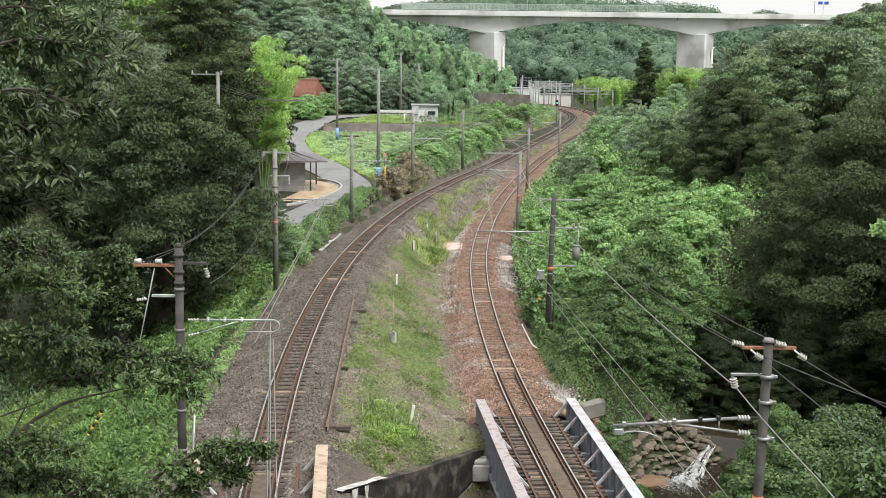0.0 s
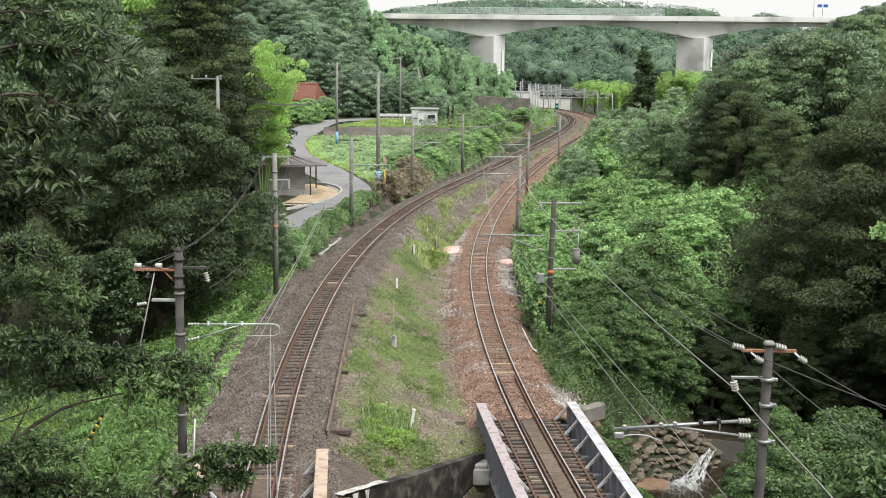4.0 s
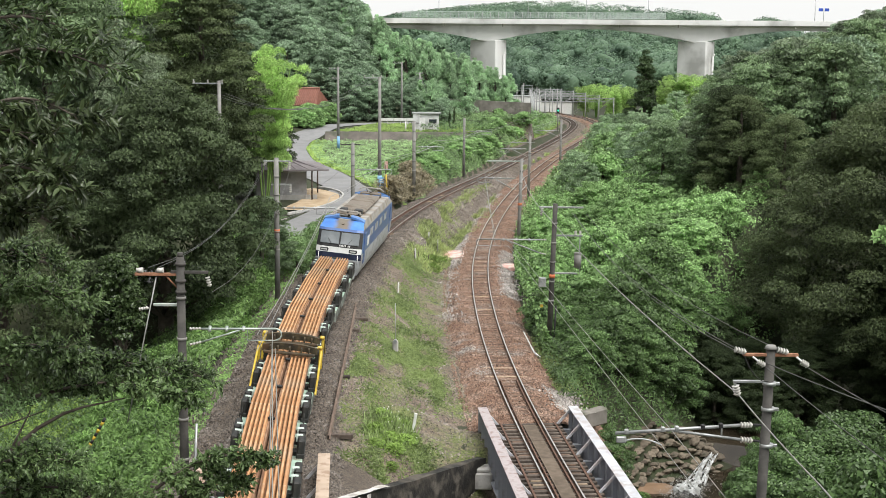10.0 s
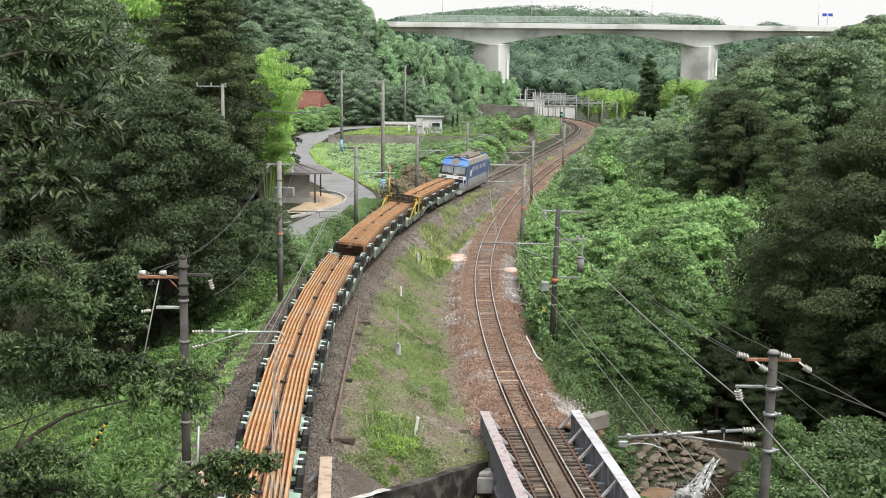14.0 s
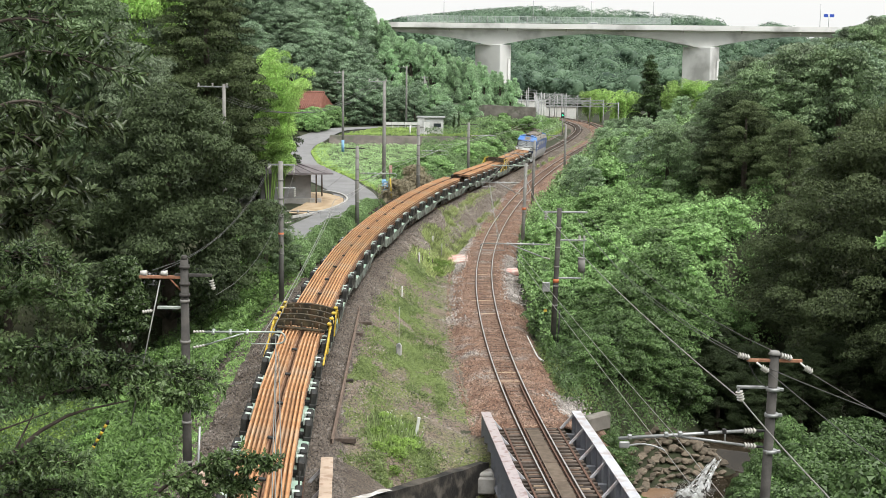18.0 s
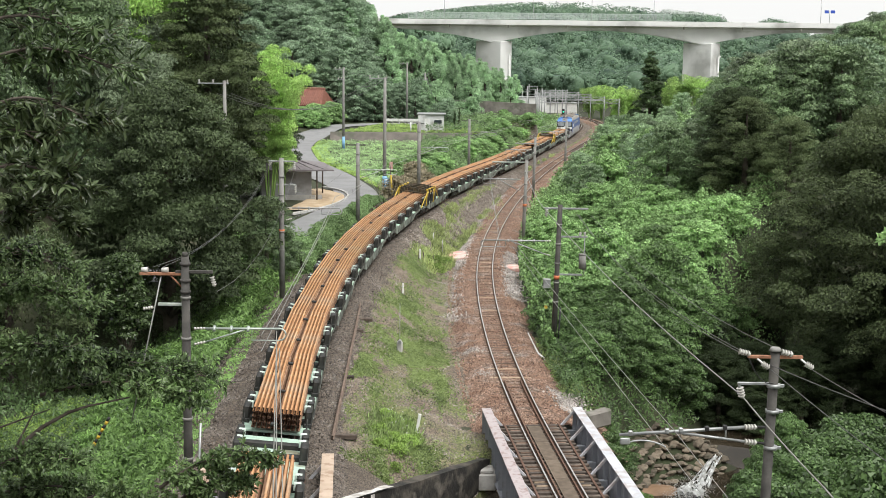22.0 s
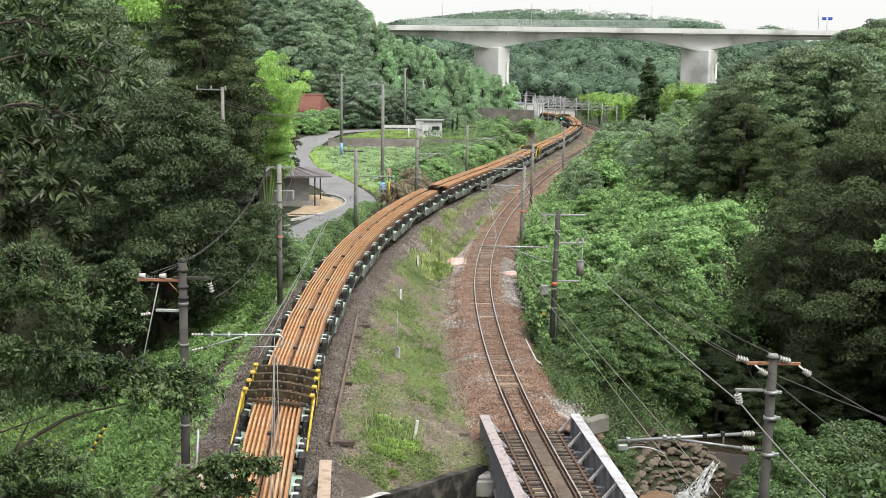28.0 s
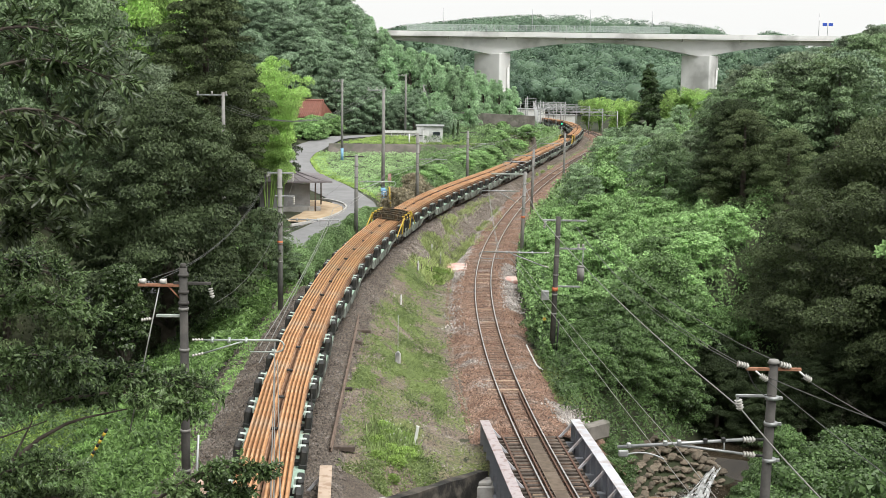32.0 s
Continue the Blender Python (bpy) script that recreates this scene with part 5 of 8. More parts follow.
def wagon(clamp=0):
    wg = empty("flat_wagon", label="pale green flat wagon with black bolsters carrying rails" if not clamp else "pale green flat wagon with yellow rail clamps", category="rail wagon", group="wagons of the rail train")
    h = PITCH / 2 - 0.35
    bm = bmesh.new()
    for k in (-1, 1):
        pts = [(-h, 1.02), (h, 1.02), (h, 0.8), (h - 2.6, 0.8), (h - 4.2, 0.45), (-h + 4.2, 0.45), (-h + 2.6, 0.8), (-h, 0.8)]
        ring = [[bm.verts.new((k * 1.14 + o, y, z)) for y, z in pts] for o in (-0.05, 0.05)]
        for i in range(8):
            bm.faces.new((ring[0][i], ring[0][(i + 1) % 8], ring[1][(i + 1) % 8], ring[1][i]))
        bm.faces.new(ring[0])
        bm.faces.new(ring[1][::-1])
    fr = part("side_sill", bm, M_SILL, wg)
    part("deck", box(bmesh.new(), (0, 0, 1.04), (2.36, 2 * h, 0.08), 0.01), M_DECK, wg)
    bo = WAGON_PARTS["bolster"]
    for i in range(4):
        y = (i - 1.5) * PITCH / 4
        b = part("bolster", bo, None, wg)
        b.location = (0, y, 0)
        for k in (-1, 1):
            part("stake", WAGON_PARTS["stake"], None, b).location = (k * 1.1, 0, 0)
            for d_ in (-0.38, 0.42):
                part("hook_plate", WAGON_PARTS["hook"], None, b).matrix_basis = Matrix.Translation((k * 1.02, d_, 1.6)) @ Matrix.Diagonal((0.8 * k, 0.9, 0.9, 1))
        part("spacer_block", WAGON_PARTS["spacer"], None, b)
    for e in (-1, 1):
        part("coupler", box(bmesh.new(), (0, e * (h + 0.2), 0.88), (0.26, 0.5, 0.26), 0.04), M_BOGIE, wg)
        for k in (-1, 1):
            part("end_post", rod(bmesh.new(), (k * 1.1, e * (h - 0.15), 1.06), (k * 1.1, e * (h - 0.15), 1.6), 0.025, 0.025, 6), M_STAKE, wg)
        bogie(wg, e * (h - 2.3), (-0.9, 0.9), 0.95)
    if clamp:
        for i in range(clamp):
            y = (i - (clamp - 1) / 2) * (1.25 if clamp > 2 else 1.9) + (-4.6 if clamp > 2 else 0.0)
            arch = bmesh.new()
            rows_ = []
            for j in range(9):
                x_ = -1.12 + 0.28 * j
                z_ = 2.06 + 0.12 * (1 - (x_ / 1.12) ** 2)
                rows_.append([arch.verts.new(q_) for q_ in ((x_, y - 0.09, z_), (x_, y - 0.11, z_ + 0.26), (x_, y + 0.11, z_ + 0.26), (x_, y + 0.09, z_))])
            for r0, r1 in zip(rows_[:-1], rows_[1:]):
                for q_ in range(4):
                    arch.faces.new((r0[q_], r0[(q_ + 1) % 4], r1[(q_ + 1) % 4], r1[q_]))
            arch.faces.new(rows_[0])
            arch.faces.new(rows_[-1][::-1])
            bmesh.ops.recalc_face_normals(arch, faces=arch.faces)
            cb = part("clamp_beam", arch, M_BEAM, wg, "rusty brown arched clamp beam over the rails")
            part("press_bar", box(bmesh.new(), (0, y - 0.42, 2.1), (2.1, 0.16, 0.12), 0.03), M_BEAM, cb)
            part("press_bar", box(bmesh.new(), (0, y + 0.42, 2.1), (2.1, 0.12, 0.1), 0.03), M_STAKE, cb)
            for b_ in (-0.78, -0.48, 0.0, 0.48, 0.78):
                part("clamp_bolt", box(bmesh.new(), (b_, y - 0.27, 2.22), (0.07, 0.3, 0.26), 0.02), M_BEAM, cb)
            ends = i in (0, clamp - 1)
            for k in (-1, 1):
                part("clamp_post", box(bmesh.new(), (k * 1.24, y, 1.68), (0.1, 0.16, 1.4), 0.03), M_YELLOW if ends else M_STAKE, cb)
                part("clamp_head", box(box(bmesh.new(), (k * 1.2, y, 2.36), (0.2, 0.26, 0.12), 0.04), (k * 1.24, y + 0.4, 2.1), (0.12, 0.5, 0.12), 0.03), M_YELLOW, cb)
        y0 = (clamp - 1) / 2 * (1.25 if clamp > 2 else 1.9)
        for k in (-1, 1):
            for e in (-1, 1):
                part("brace", box(bmesh.new(), (0, 0, 0), (0.08, 0.08, 2.9), 0.02, Matrix.Translation((k * 1.28, e * (y0 + 1.3) + (-4.6 if clamp > 2 else 0.0), 1.68)) @ Matrix.Rotation(e * radians(66), 4, "X")), M_YELLOW, wg, "yellow diagonal brace")
    return wg


WAGON_PARTS = {
    "bolster": data_of("bolster", box(box(bmesh.new(), (0, 0.62, 1.16), (2.4, 0.3, 0.2), 0.03), (0, -0.62, 1.16), (2.4, 0.3, 0.2), 0.03), M_STAKE),
    "stake": data_of("stake", box(box(box(bmesh.new(), (0, 0.58, 1.38), (0.24, 0.9, 0.64), 0.05), (0, -0.58, 1.38), (0.24, 0.9, 0.64), 0.05), (0, 0, 1.15), (0.28, 2.1, 0.18), 0.03), M_STAKE),
    "hook": data_of("hook_plate", box(box(box(bmesh.new(), (0, 0, 0.1), (0.3, 0.2, 0.05), 0.02), (0.12, -0.08, -0.02), (0.08, 0.06, 0.24), 0.015), (-0.1, -0.08, -0.02), (0.08, 0.06, 0.24), 0.015), M_HOOK),
    "spacer": data_of("spacer_block", box(bmesh.new(), (0, 0.62, 1.9), (0.24, 0.15, 0.1), 0.03), M_STAKE),
}
LOAD_X = (-0.78, -0.63, -0.48, -0.33, -0.18, 0.18, 0.33, 0.48, 0.63, 0.78)
LOW_X = (-0.78, -0.607, -0.433, -0.26, -0.087, 0.087, 0.26, 0.433, 0.607, 0.78)
LOAD_RAIL = [(-0.066, 0.0), (-0.066, 0.02), (-0.014, 0.042), (-0.014, 0.125), (-0.034, 0.14), (-0.038, 0.176), (0.038, 0.176), (0.034, 0.14), (0.014, 0.125), (0.014, 0.042), (0.066, 0.02), (0.066, 0.0)]


def straight(profile, length, material, mats_):
    n = len(profile)
    co = [(x, y, z) for y in (-length / 2, length / 2) for x, z in profile]
    me = raw_mesh("rail_length", co, [(i, (i + 1) % n, n + (i + 1) % n, n + i) for i in range(n)], material, mats_)
    return me


# 1: gap shade on webs, head undersides and foot edges
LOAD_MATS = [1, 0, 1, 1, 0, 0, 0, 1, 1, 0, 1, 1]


def rail_load(length):
    ld = empty("rail_stack", label="stack of new orange-rusted rails laid along the wagons", category="rails", group="rail loads on the train")
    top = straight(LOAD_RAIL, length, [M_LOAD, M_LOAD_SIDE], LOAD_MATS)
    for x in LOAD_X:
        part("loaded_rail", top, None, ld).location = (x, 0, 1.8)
    n = len(LOAD_RAIL)
    co, fs, mi = [], [], []
    for lay in range(3):
        for x in LOW_X:
            o = len(co)
            co += [(x + px_, y, 1.23 + 0.19 * lay + z) for y in (-length / 2, length / 2) for px_, z in LOAD_RAIL]
            fs += [(o + i, o + (i + 1) % n, o + n + (i + 1) % n, o + n + i) for i in range(n)]
            mi += LOAD_MATS
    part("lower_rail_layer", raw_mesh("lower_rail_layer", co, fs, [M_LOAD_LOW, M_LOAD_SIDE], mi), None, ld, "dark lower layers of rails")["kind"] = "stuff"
    return ld


TRAIN = []  # (thing, distance of its middle behind the locomotive's rear, its wheelbase)
loco = locomotive()
TRAIN.append((loco, -8.9, 11.0))
GROUPS = ((3, 1, 2), (9, 4, 4), (9, 4, 4))
FULL, PARTS_LOAD = PITCH / 2 + 0.03, {}
plain = wagon()
first_used = False
back_of = 0.9
clamped = {}
for count, mid_i, clamp in GROUPS:
    for i in range(count):
        mid = back_of + PITCH / 2
        if i == mid_i:
            if clamp not in clamped:
                clamped[clamp] = wagon(clamp)
                w = clamped[clamp]
            else:
                w = copy_thing(clamped[clamp], Matrix())
        elif not first_used:
            w, first_used = plain, True
        else:
            w = copy_thing(plain, Matrix())
        TRAIN.append((w, mid, PITCH - 5.3))
        for e in (-1, 1):
            short = (1.75 if mid < PITCH else 5.0) if (i == 0 and e == -1) else 0.1 if (i == count - 1 and e == 1) else 0.0
            ln_ = FULL - short
            if ln_ not in PARTS_LOAD:
                PARTS_LOAD[ln_] = rail_load(ln_)
                ld = PARTS_LOAD[ln_]
            else:
                ld = copy_thing(PARTS_LOAD[ln_], Matrix())
            TRAIN.append((ld, mid + e * (PITCH / 4 - short / 2), 7.0))
        back_of += PITCH

S_REF = length_at(L_LINE, 36.0)
RUN_T, RUN_S = (0.0, 32.0), (-96.8, 358.4)  # seconds and metres run by the locomotive's rear


def small_car(label, paint):
    car = empty("car", None, label, "car", "cars on the viaduct")
    bm = box(bmesh.new(), (0, 0, 0.62), (4.3, 1.7, 0.6), 0.14)
    part("body", bm, paint, car)
    bm = box(bmesh.new(), (-0.2, 0, 1.18), (2.5, 1.5, 0.6), 0.2)
    for v in bm.verts:
        if v.co.z > 1.2:
            v.co.x = -0.2 + (v.co.x + 0.2) * 0.75
    cab = part("cabin", bm, paint, car)
    for k in (-1, 1):
        part("side_window", box(bmesh.new(), (-0.2, k * 0.75, 1.16), (1.7, 0.03, 0.34), 0.05), M_GLASS, cab)
        for e in (-1.35, 1.35):
            part("wheel", rod(bmesh.new(), (e, k * 0.68, 0.31), (e, k * 0.86, 0.31), 0.31, 0.31, 14), M_BLACK, car)
    return car


CARS = ((small_car("small white car driving over the viaduct", M_WHITE), -24.0, ((0, 133.1), (11.3, -24.0))),
        (small_car("small dark car driving over the viaduct", M_BOGIE), -30.0, ((0, 12.0), (3.0, -30.0))),
        (small_car("white car driving over the viaduct", M_WHITE), -36.0, ((11.6, 128.0), (23.4, -36.0))))


def motions():
    """The train runs away from the camera along its track; cars cross the viaduct and stop beyond the hill."""
    for car, end, (a, b) in CARS:
        rows = [(float(t), pose(float(np.interp(t, (a[0], b[0]), (a[1], b[1]))), 347.5, 21.5, 0, 0, 180)) for t in sorted({0.0, 32.0, a[0], b[0]})]
        walk(car, rows)
    for ob, behind, base in TRAIN:
        rows = []
        for k in range(33):
            t = k * 1.0
            s = S_REF + float(np.interp(t, RUN_T, RUN_S)) - behind
            a, _ = on_line(L_LINE, s - base / 2)
            b, _ = on_line(L_LINE, s + base / 2)
            c, d = (a + b) / 2, (b - a).normalized()
            cant = 0.1 * (1 - float(smooth01((c.y - 200) / 60)))  # the track leans into its curve
            rows.append((t, Matrix.LocRotScale(c, Euler((math.asin(max(-1, min(1, d.z))), cant, math.atan2(-d.x, d.y))), None)))
        walk(ob, rows)

# ---- masts, poles and wires ----
def insulator(parent, a, b, r=0.06, name="insulator"):
    """A ribbed white porcelain insulator from a to b."""
    a, b = Vector(a), Vector(b)
    bm = bmesh.new()
    n = 4
    for i in range(n):
        p, q_ = a.lerp(b, i / n), a.lerp(b, (i + 0.62) / n)
        rod(bm, p, q_, r, r * 0.72, 8)
        rod(bm, q_, a.lerp(b, (i + 1) / n), r * 0.45, r * 0.45, 6)
    return part(name, bm, M_PORCELAIN, parent)


def mast(x, y, z0, z1, r, material, label, bands=(), lean=(0, 0), rings=True):
    m = empty("railway_mast", Matrix.Translation((x, y, z0)), label, "railway mast")
    h = z1 - z0
    p = part("pole", rod(bmesh.new(), (0, 0, -0.3), (lean[0], lean[1], h), r, r * 0.85, 14), material, m)
    for z in bands:
        f = z / h
        part("band", rod(bmesh.new(), (lean[0] * f, lean[1] * f, z - 0.1), (lean[0] * f, lean[1] * f, z + 0.1), r * 1.03, r * 1.03, 14), M_ORANGE, p, "orange warning band")
    if rings:
        for z in np.arange(0.35, 1.0, 0.13):
            part("clamp_ring", rod(bmesh.new(), (lean[0] * z, lean[1] * z, h * z - 0.04), (lean[0] * z, lean[1] * z, h * z + 0.04), r * 1.07, r * 1.07, 12), M_POLE, p)
    return m


def cantilever(m, z, reach, rise=0.55, material=None, r=0.045, curl=True):
    """The hinged arm that holds the wire over a track, from a mast to reach (x offset)."""
    material = material or M_STEEL
    k = 1 if reach > 0 else -1
    insulator(m, (k * 0.25, 0, z), (k * 0.62, 0, z + 0.01), 0.048)
    insulator(m, (k * 0.25, 0, z - rise), (k * 0.62, 0, z - rise + 0.09), 0.048)
    a = part("bracket_arm", rod(bmesh.new(), (k * 0.6, 0, z), (reach, 0, z + 0.02), r, r, 8), material, m, "pale steel bracket arm")
    part("strut", rod(bmesh.new(), (k * 0.6, 0, z - rise + 0.08), (reach * 0.62, 0, z - 0.03), r * 0.8, r * 0.8, 8), material, a)
    part("steady_arm", tube(bmesh.new(), [(reach * 0.7, 0, z), (reach * 0.7, 0, z - 0.35), (reach, 0, z - 0.35)], r * 0.55, 6), material, a)
    for f in (0.3, 0.48, 0.66):
        part("clip", rod(bmesh.new(), (reach * f, -0.06, z - 0.06), (reach * f, 0.06, z + 0.07), 0.05, 0.05, 6), material, a)
    if curl:
        pts = [(reach + k * 0.18 * math.sin(t), 0, z - 0.16 + 0.18 * math.cos(t)) for t in np.linspace(0, math.pi, 8)]
        part("curved_end", tube(bmesh.new(), pts, r * 0.8, 6), material, a)
    return a


def cross_arm(m, z, x0, x1, material, pins=(), y=0.0):
    a = part("cross_arm", box(bmesh.new(), ((x0 + x1) / 2, y, z), (x1 - x0, 0.1, 0.09), 0.01), material, m)
    for p in pins:
        insulator(a, (p, y, z + 0.05), (p, y, z + 0.27), 0.085)
    return a


# near mast over the bushes beside the bridge
m1 = mast(9.1, 38.0, -5.0, 7.82, 0.16, M_POLE_DARK, "dark concrete railway mast with a rusty cross arm and white insulators", (8.1,), (0.27, 0), False)
for z in (9.94, 11.02, 11.78):
    part("clamp_ring", rod(bmesh.new(), (0.26, 0, z - 0.05), (0.26, 0, z + 0.05), 0.2, 0.2, 14), M_STEEL, m1)
    part("clamp_bolt", box(bmesh.new(), (0.5, -0.03, z), (0.12, 0.08, 0.09), 0.01), M_STEEL, m1)
part("cap", rod(bmesh.new(), (0.27, 0, 12.8), (0.27, 0, 12.9), 0.19, 0.13, 14), M_POLE, m1)
a = cross_arm(m1, 12.62, -0.52, 1.06, M_RUSTARM)
for k in (-0.61, 0.6):
    insulator(a, (k - 0.16, -0.05, 12.78), (k + 0.16, -0.05, 12.7), 0.1)
for k in (-0.04, 1.21):
    part("link", rod(bmesh.new(), (k - 0.22, -0.08, 12.58), (k - 0.06, -0.12, 12.45), 0.03, 0.03, 6), M_WHITE, a)
    insulator(a, (k - 0.08, -0.12, 12.45), (k + 0.12, -0.16, 12.33), 0.1, "strain_insulator")
part("jumper_wire", tube(bmesh.new(), sag((-0.5, -0.05, 12.6), (0.2, -0.2, 11.9), 0.25, 8), 0.014, 5), M_BLACK, a)
part("side_arm", box(bmesh.new(), (-0.33, 0, 11.83), (0.9, 0.07, 0.08), 0.01), M_STEEL, m1)
part("side_clamp", box(bmesh.new(), (-0.72, 0, 11.76), (0.07, 0.07, 0.16), 0.01), M_STEEL, m1)
insulator(m1, (-0.7, 0, 11.7), (-0.62, 0, 11.4), 0.12, "feeder_insulator")
ca = part("bracket_arm", rod(bmesh.new(), (-0.5, 0, 10.53), (-4.12, 0, 10.26), 0.05, 0.05, 8), M_STEEL, m1, "pale steel bracket arm")
insulator(ca, (-0.5, 0, 10.53), (-0.16, 0, 10.54), 0.1)
part("hinge", rod(bmesh.new(), (-0.16, 0, 10.54), (0.2, 0, 10.54), 0.04, 0.04, 6), M_BLACK, ca)
part("strut", rod(bmesh.new(), (-0.48, 0, 10.1), (-2.5, 0, 10.36), 0.042, 0.042, 8), M_STEEL, ca)
insulator(ca, (-0.48, 0, 10.1), (-0.14, 0, 10.07), 0.1)
part("hinge", rod(bmesh.new(), (-0.14, 0, 10.07), (0.2, 0, 10.04), 0.04, 0.04, 6), M_BLACK, ca)
part("tie_bar", rod(bmesh.new(), (-1.05, 0, 10.5), (-1.05, 0, 10.16), 0.025, 0.025, 6), M_STEEL, ca)
part("steady_arm", tube(bmesh.new(), sag((-3.95, 0, 10.0), (-2.77, 0, 9.91), -0.14, 8), 0.026, 6), M_STEEL, ca)
part("registration_clamp", box(bmesh.new(), (-3.95, 0, 10.07), (0.3, 0.08, 0.2), 0.03), M_STEEL, ca)
for k in (-3.8, -2.75, -2.35, -1.6, -1.08):
    part("clip", box(bmesh.new(), (k, 0, 10.56 + (k + 0.5) * 0.0746), (0.12, 0.14, 0.14), 0.02), M_BLACK if k > -2 else M_STEEL, ca)

# mast among the foliage on the left
m2 = mast(-8.1, 41.0, 0.0, 9.85, 0.15, M_POLE_DARK, "dark concrete railway mast with a rusty cross arm", (), (0, 0))
ca2 = cross_arm(m2, 9.3, -1.4, 0.0, M_RUSTARM)
for k in (-1.25, -0.62):
    part("insulator", rod(bmesh.new(), (k - 0.1, 0, 9.42), (k + 0.1, 0, 9.42), 0.07, 0.09, 10), M_PORCELAIN, ca2)
cross_arm(m2, 9.37, -0.3, 0.85, M_POLE_DARK)
insulator(m2, (0.82, 0, 9.22), (0.9, 0, 8.92), 0.085)
part("pole_cap", rod(bmesh.new(), (0, 0, 9.85), (0, 0, 9.98), 0.1, 0.08, 10), M_POLE_DARK, m2)
for z in (9.62, 9.1, 8.75, 6.4, 5.6):
    part("clamp_ring", rod(bmesh.new(), (0, 0, z - 0.04), (0, 0, z + 0.04), 0.17, 0.17, 12), M_POLE_DARK, m2)
part("brace", rod(bmesh.new(), (-0.45, 0, 9.25), (-0.08, 0, 8.85), 0.025, 0.025, 5), M_RUSTARM, m2)
cross_arm(m2, 8.35, -0.85, 0.1, M_ARM_GREEN)
insulator(m2, (-1.3, 0, 8.2), (-1.0, 0, 8.25), 0.06)
cantilever(m2, 7.6, 2.9, 0.5, M_ARM_GREEN, 0.035)
part("stay_wire", rod(bmesh.new(), (-0.75, 0, 9.2), (-1.75, 0, 4.6), 0.022, 0.022, 5), M_WIRE_PALE, m2)
part("conduit", rod(bmesh.new(), (0.25, -0.1, 1.5), (0.42, -0.1, 4.6), 0.04, 0.04, 6), M_STEEL, m2)

# masts along the left track
m3 = mast(-9.75, 78.0, 1.5, 9.75, 0.16, M_POLE, "grey concrete railway mast with an orange band", (4.0,))
cross_arm(m3, 8.05, -0.75, 0.8, M_STEEL)
cross_arm(m3, 6.7, -0.3, 0.85, M_STEEL)
insulator(m3, (0.75, 0, 8.0), (0.75, 0, 7.55), 0.08)
insulator(m3, (0.8, 0, 6.65), (0.8, 0, 6.2), 0.08)
insulator(m3, (-0.6, 0, 8.0), (-0.75, 0, 7.8), 0.08)
cantilever(m3, 5.35, 3.3, 0.7, M_STEEL, 0.04)
m4 = mast(-7.25, 106.0, 1.9, 8.6, 0.16, M_POLE, "grey concrete railway mast beside the road")
cross_arm(m4, 6.55, -0.9, 0.6, M_POLE_DARK)
cantilever(m4, 4.6, 2.9, 0.6, M_ARM_GREEN, 0.04)
part("stay_wire", rod(bmesh.new(), (0, 0, 5.6), (2.6, 3, 0.2), 0.02, 0.02, 4), M_WIRE_PALE, m4)
m5 = mast(-3.05, 131.0, 1.5, 8.9, 0.18, M_POLE, "dark concrete railway mast beside dry scrub")
cross_arm(m5, 7.2, -0.3, 0.5, M_POLE_DARK)
cantilever(m5, 4.9, 2.7, 0.6, M_ARM_GREEN, 0.04)
m6 = mast(2.15, 158.0, 1.2, 7.7, 0.17, M_POLE, "dark concrete railway mast on the embankment")
cross_arm(m6, 6.3, -0.9, 1.0, M_POLE_DARK)
cantilever(m6, 5.0, 3.0, 0.6, M_STEEL, 0.04)
# masts along the right track
m7 = mast(5.8, 73.5, -0.5, 7.75, 0.155, M_POLE_DARK, "dark concrete railway mast with a transformer", (4.25,), (0.22, 0))
cross_arm(m7, 8.05, -0.65, 1.75, M_STEEL, ())
insulator(m7, (-0.5, 0, 8.0), (-0.55, 0, 7.6), 0.09)
cross_arm(m7, 6.5, 0.1, 1.75, M_STEEL, (1.35, 1.6))
cross_arm(m7, 4.4, 0.1, 1.5, M_STEEL)
bm = rod(bmesh.new(), (1.5, 0, 4.75), (1.5, 0, 5.5), 0.2, 0.2, 14)
rod(bm, (1.5, 0, 5.5), (1.5, 0, 5.56), 0.22, 0.2, 14)
part("transformer", bm, M_POLE, m7, "grey barrel transformer")
part("hanger", rod(bmesh.new(), (1.6, 0, 4.4), (1.6, 0, 6.6), 0.025, 0.025, 6), M_STEEL, m7)
cantilever(m7, 6.25, -3.9, 0.8, M_STEEL, 0.04)
part("relay_box", box(bmesh.new(), (-0.42, 0, 3.9), (0.4, 0.3, 0.5), 0.02), M_STEEL, m7)
part("cable_conduit", rod(bmesh.new(), (0.26, -0.1, 0.2), (0.36, -0.1, 2.6), 0.05, 0.05, 6), M_BLACK, m7)
part("number_plate", box(bmesh.new(), (0, -0.24, 0.75), (0.2, 0.03, 0.3), 0.01), M_WHITE, m7)
part("signal_disc", rod(bmesh.new(), (-0.45, -0.2, 2.62), (-0.45, -0.26, 2.62), 0.09, 0.09, 10), M_YELLOW, m7)
m8 = mast(6.0, 110.0, -0.5, 7.1, 0.155, M_POLE, "grey concrete railway mast with a pale base", (3.9,), (0.2, 0))
cross_arm(m8, 7.4, -2.6, 0.4, M_ARM_GREEN)
cantilever(m8, 6.0, -3.2, 0.9, M_STEEL, 0.045)
m9 = mast(8.9, 145.0, -0.4, 6.6, 0.155, M_POLE, "grey concrete railway mast on the verge", (), (0.15, 0))
cross_arm(m9, 6.3, -2.0, 0.6, M_STEEL)
cantilever(m9, 5.6, -2.9, 0.7, M_STEEL, 0.04)
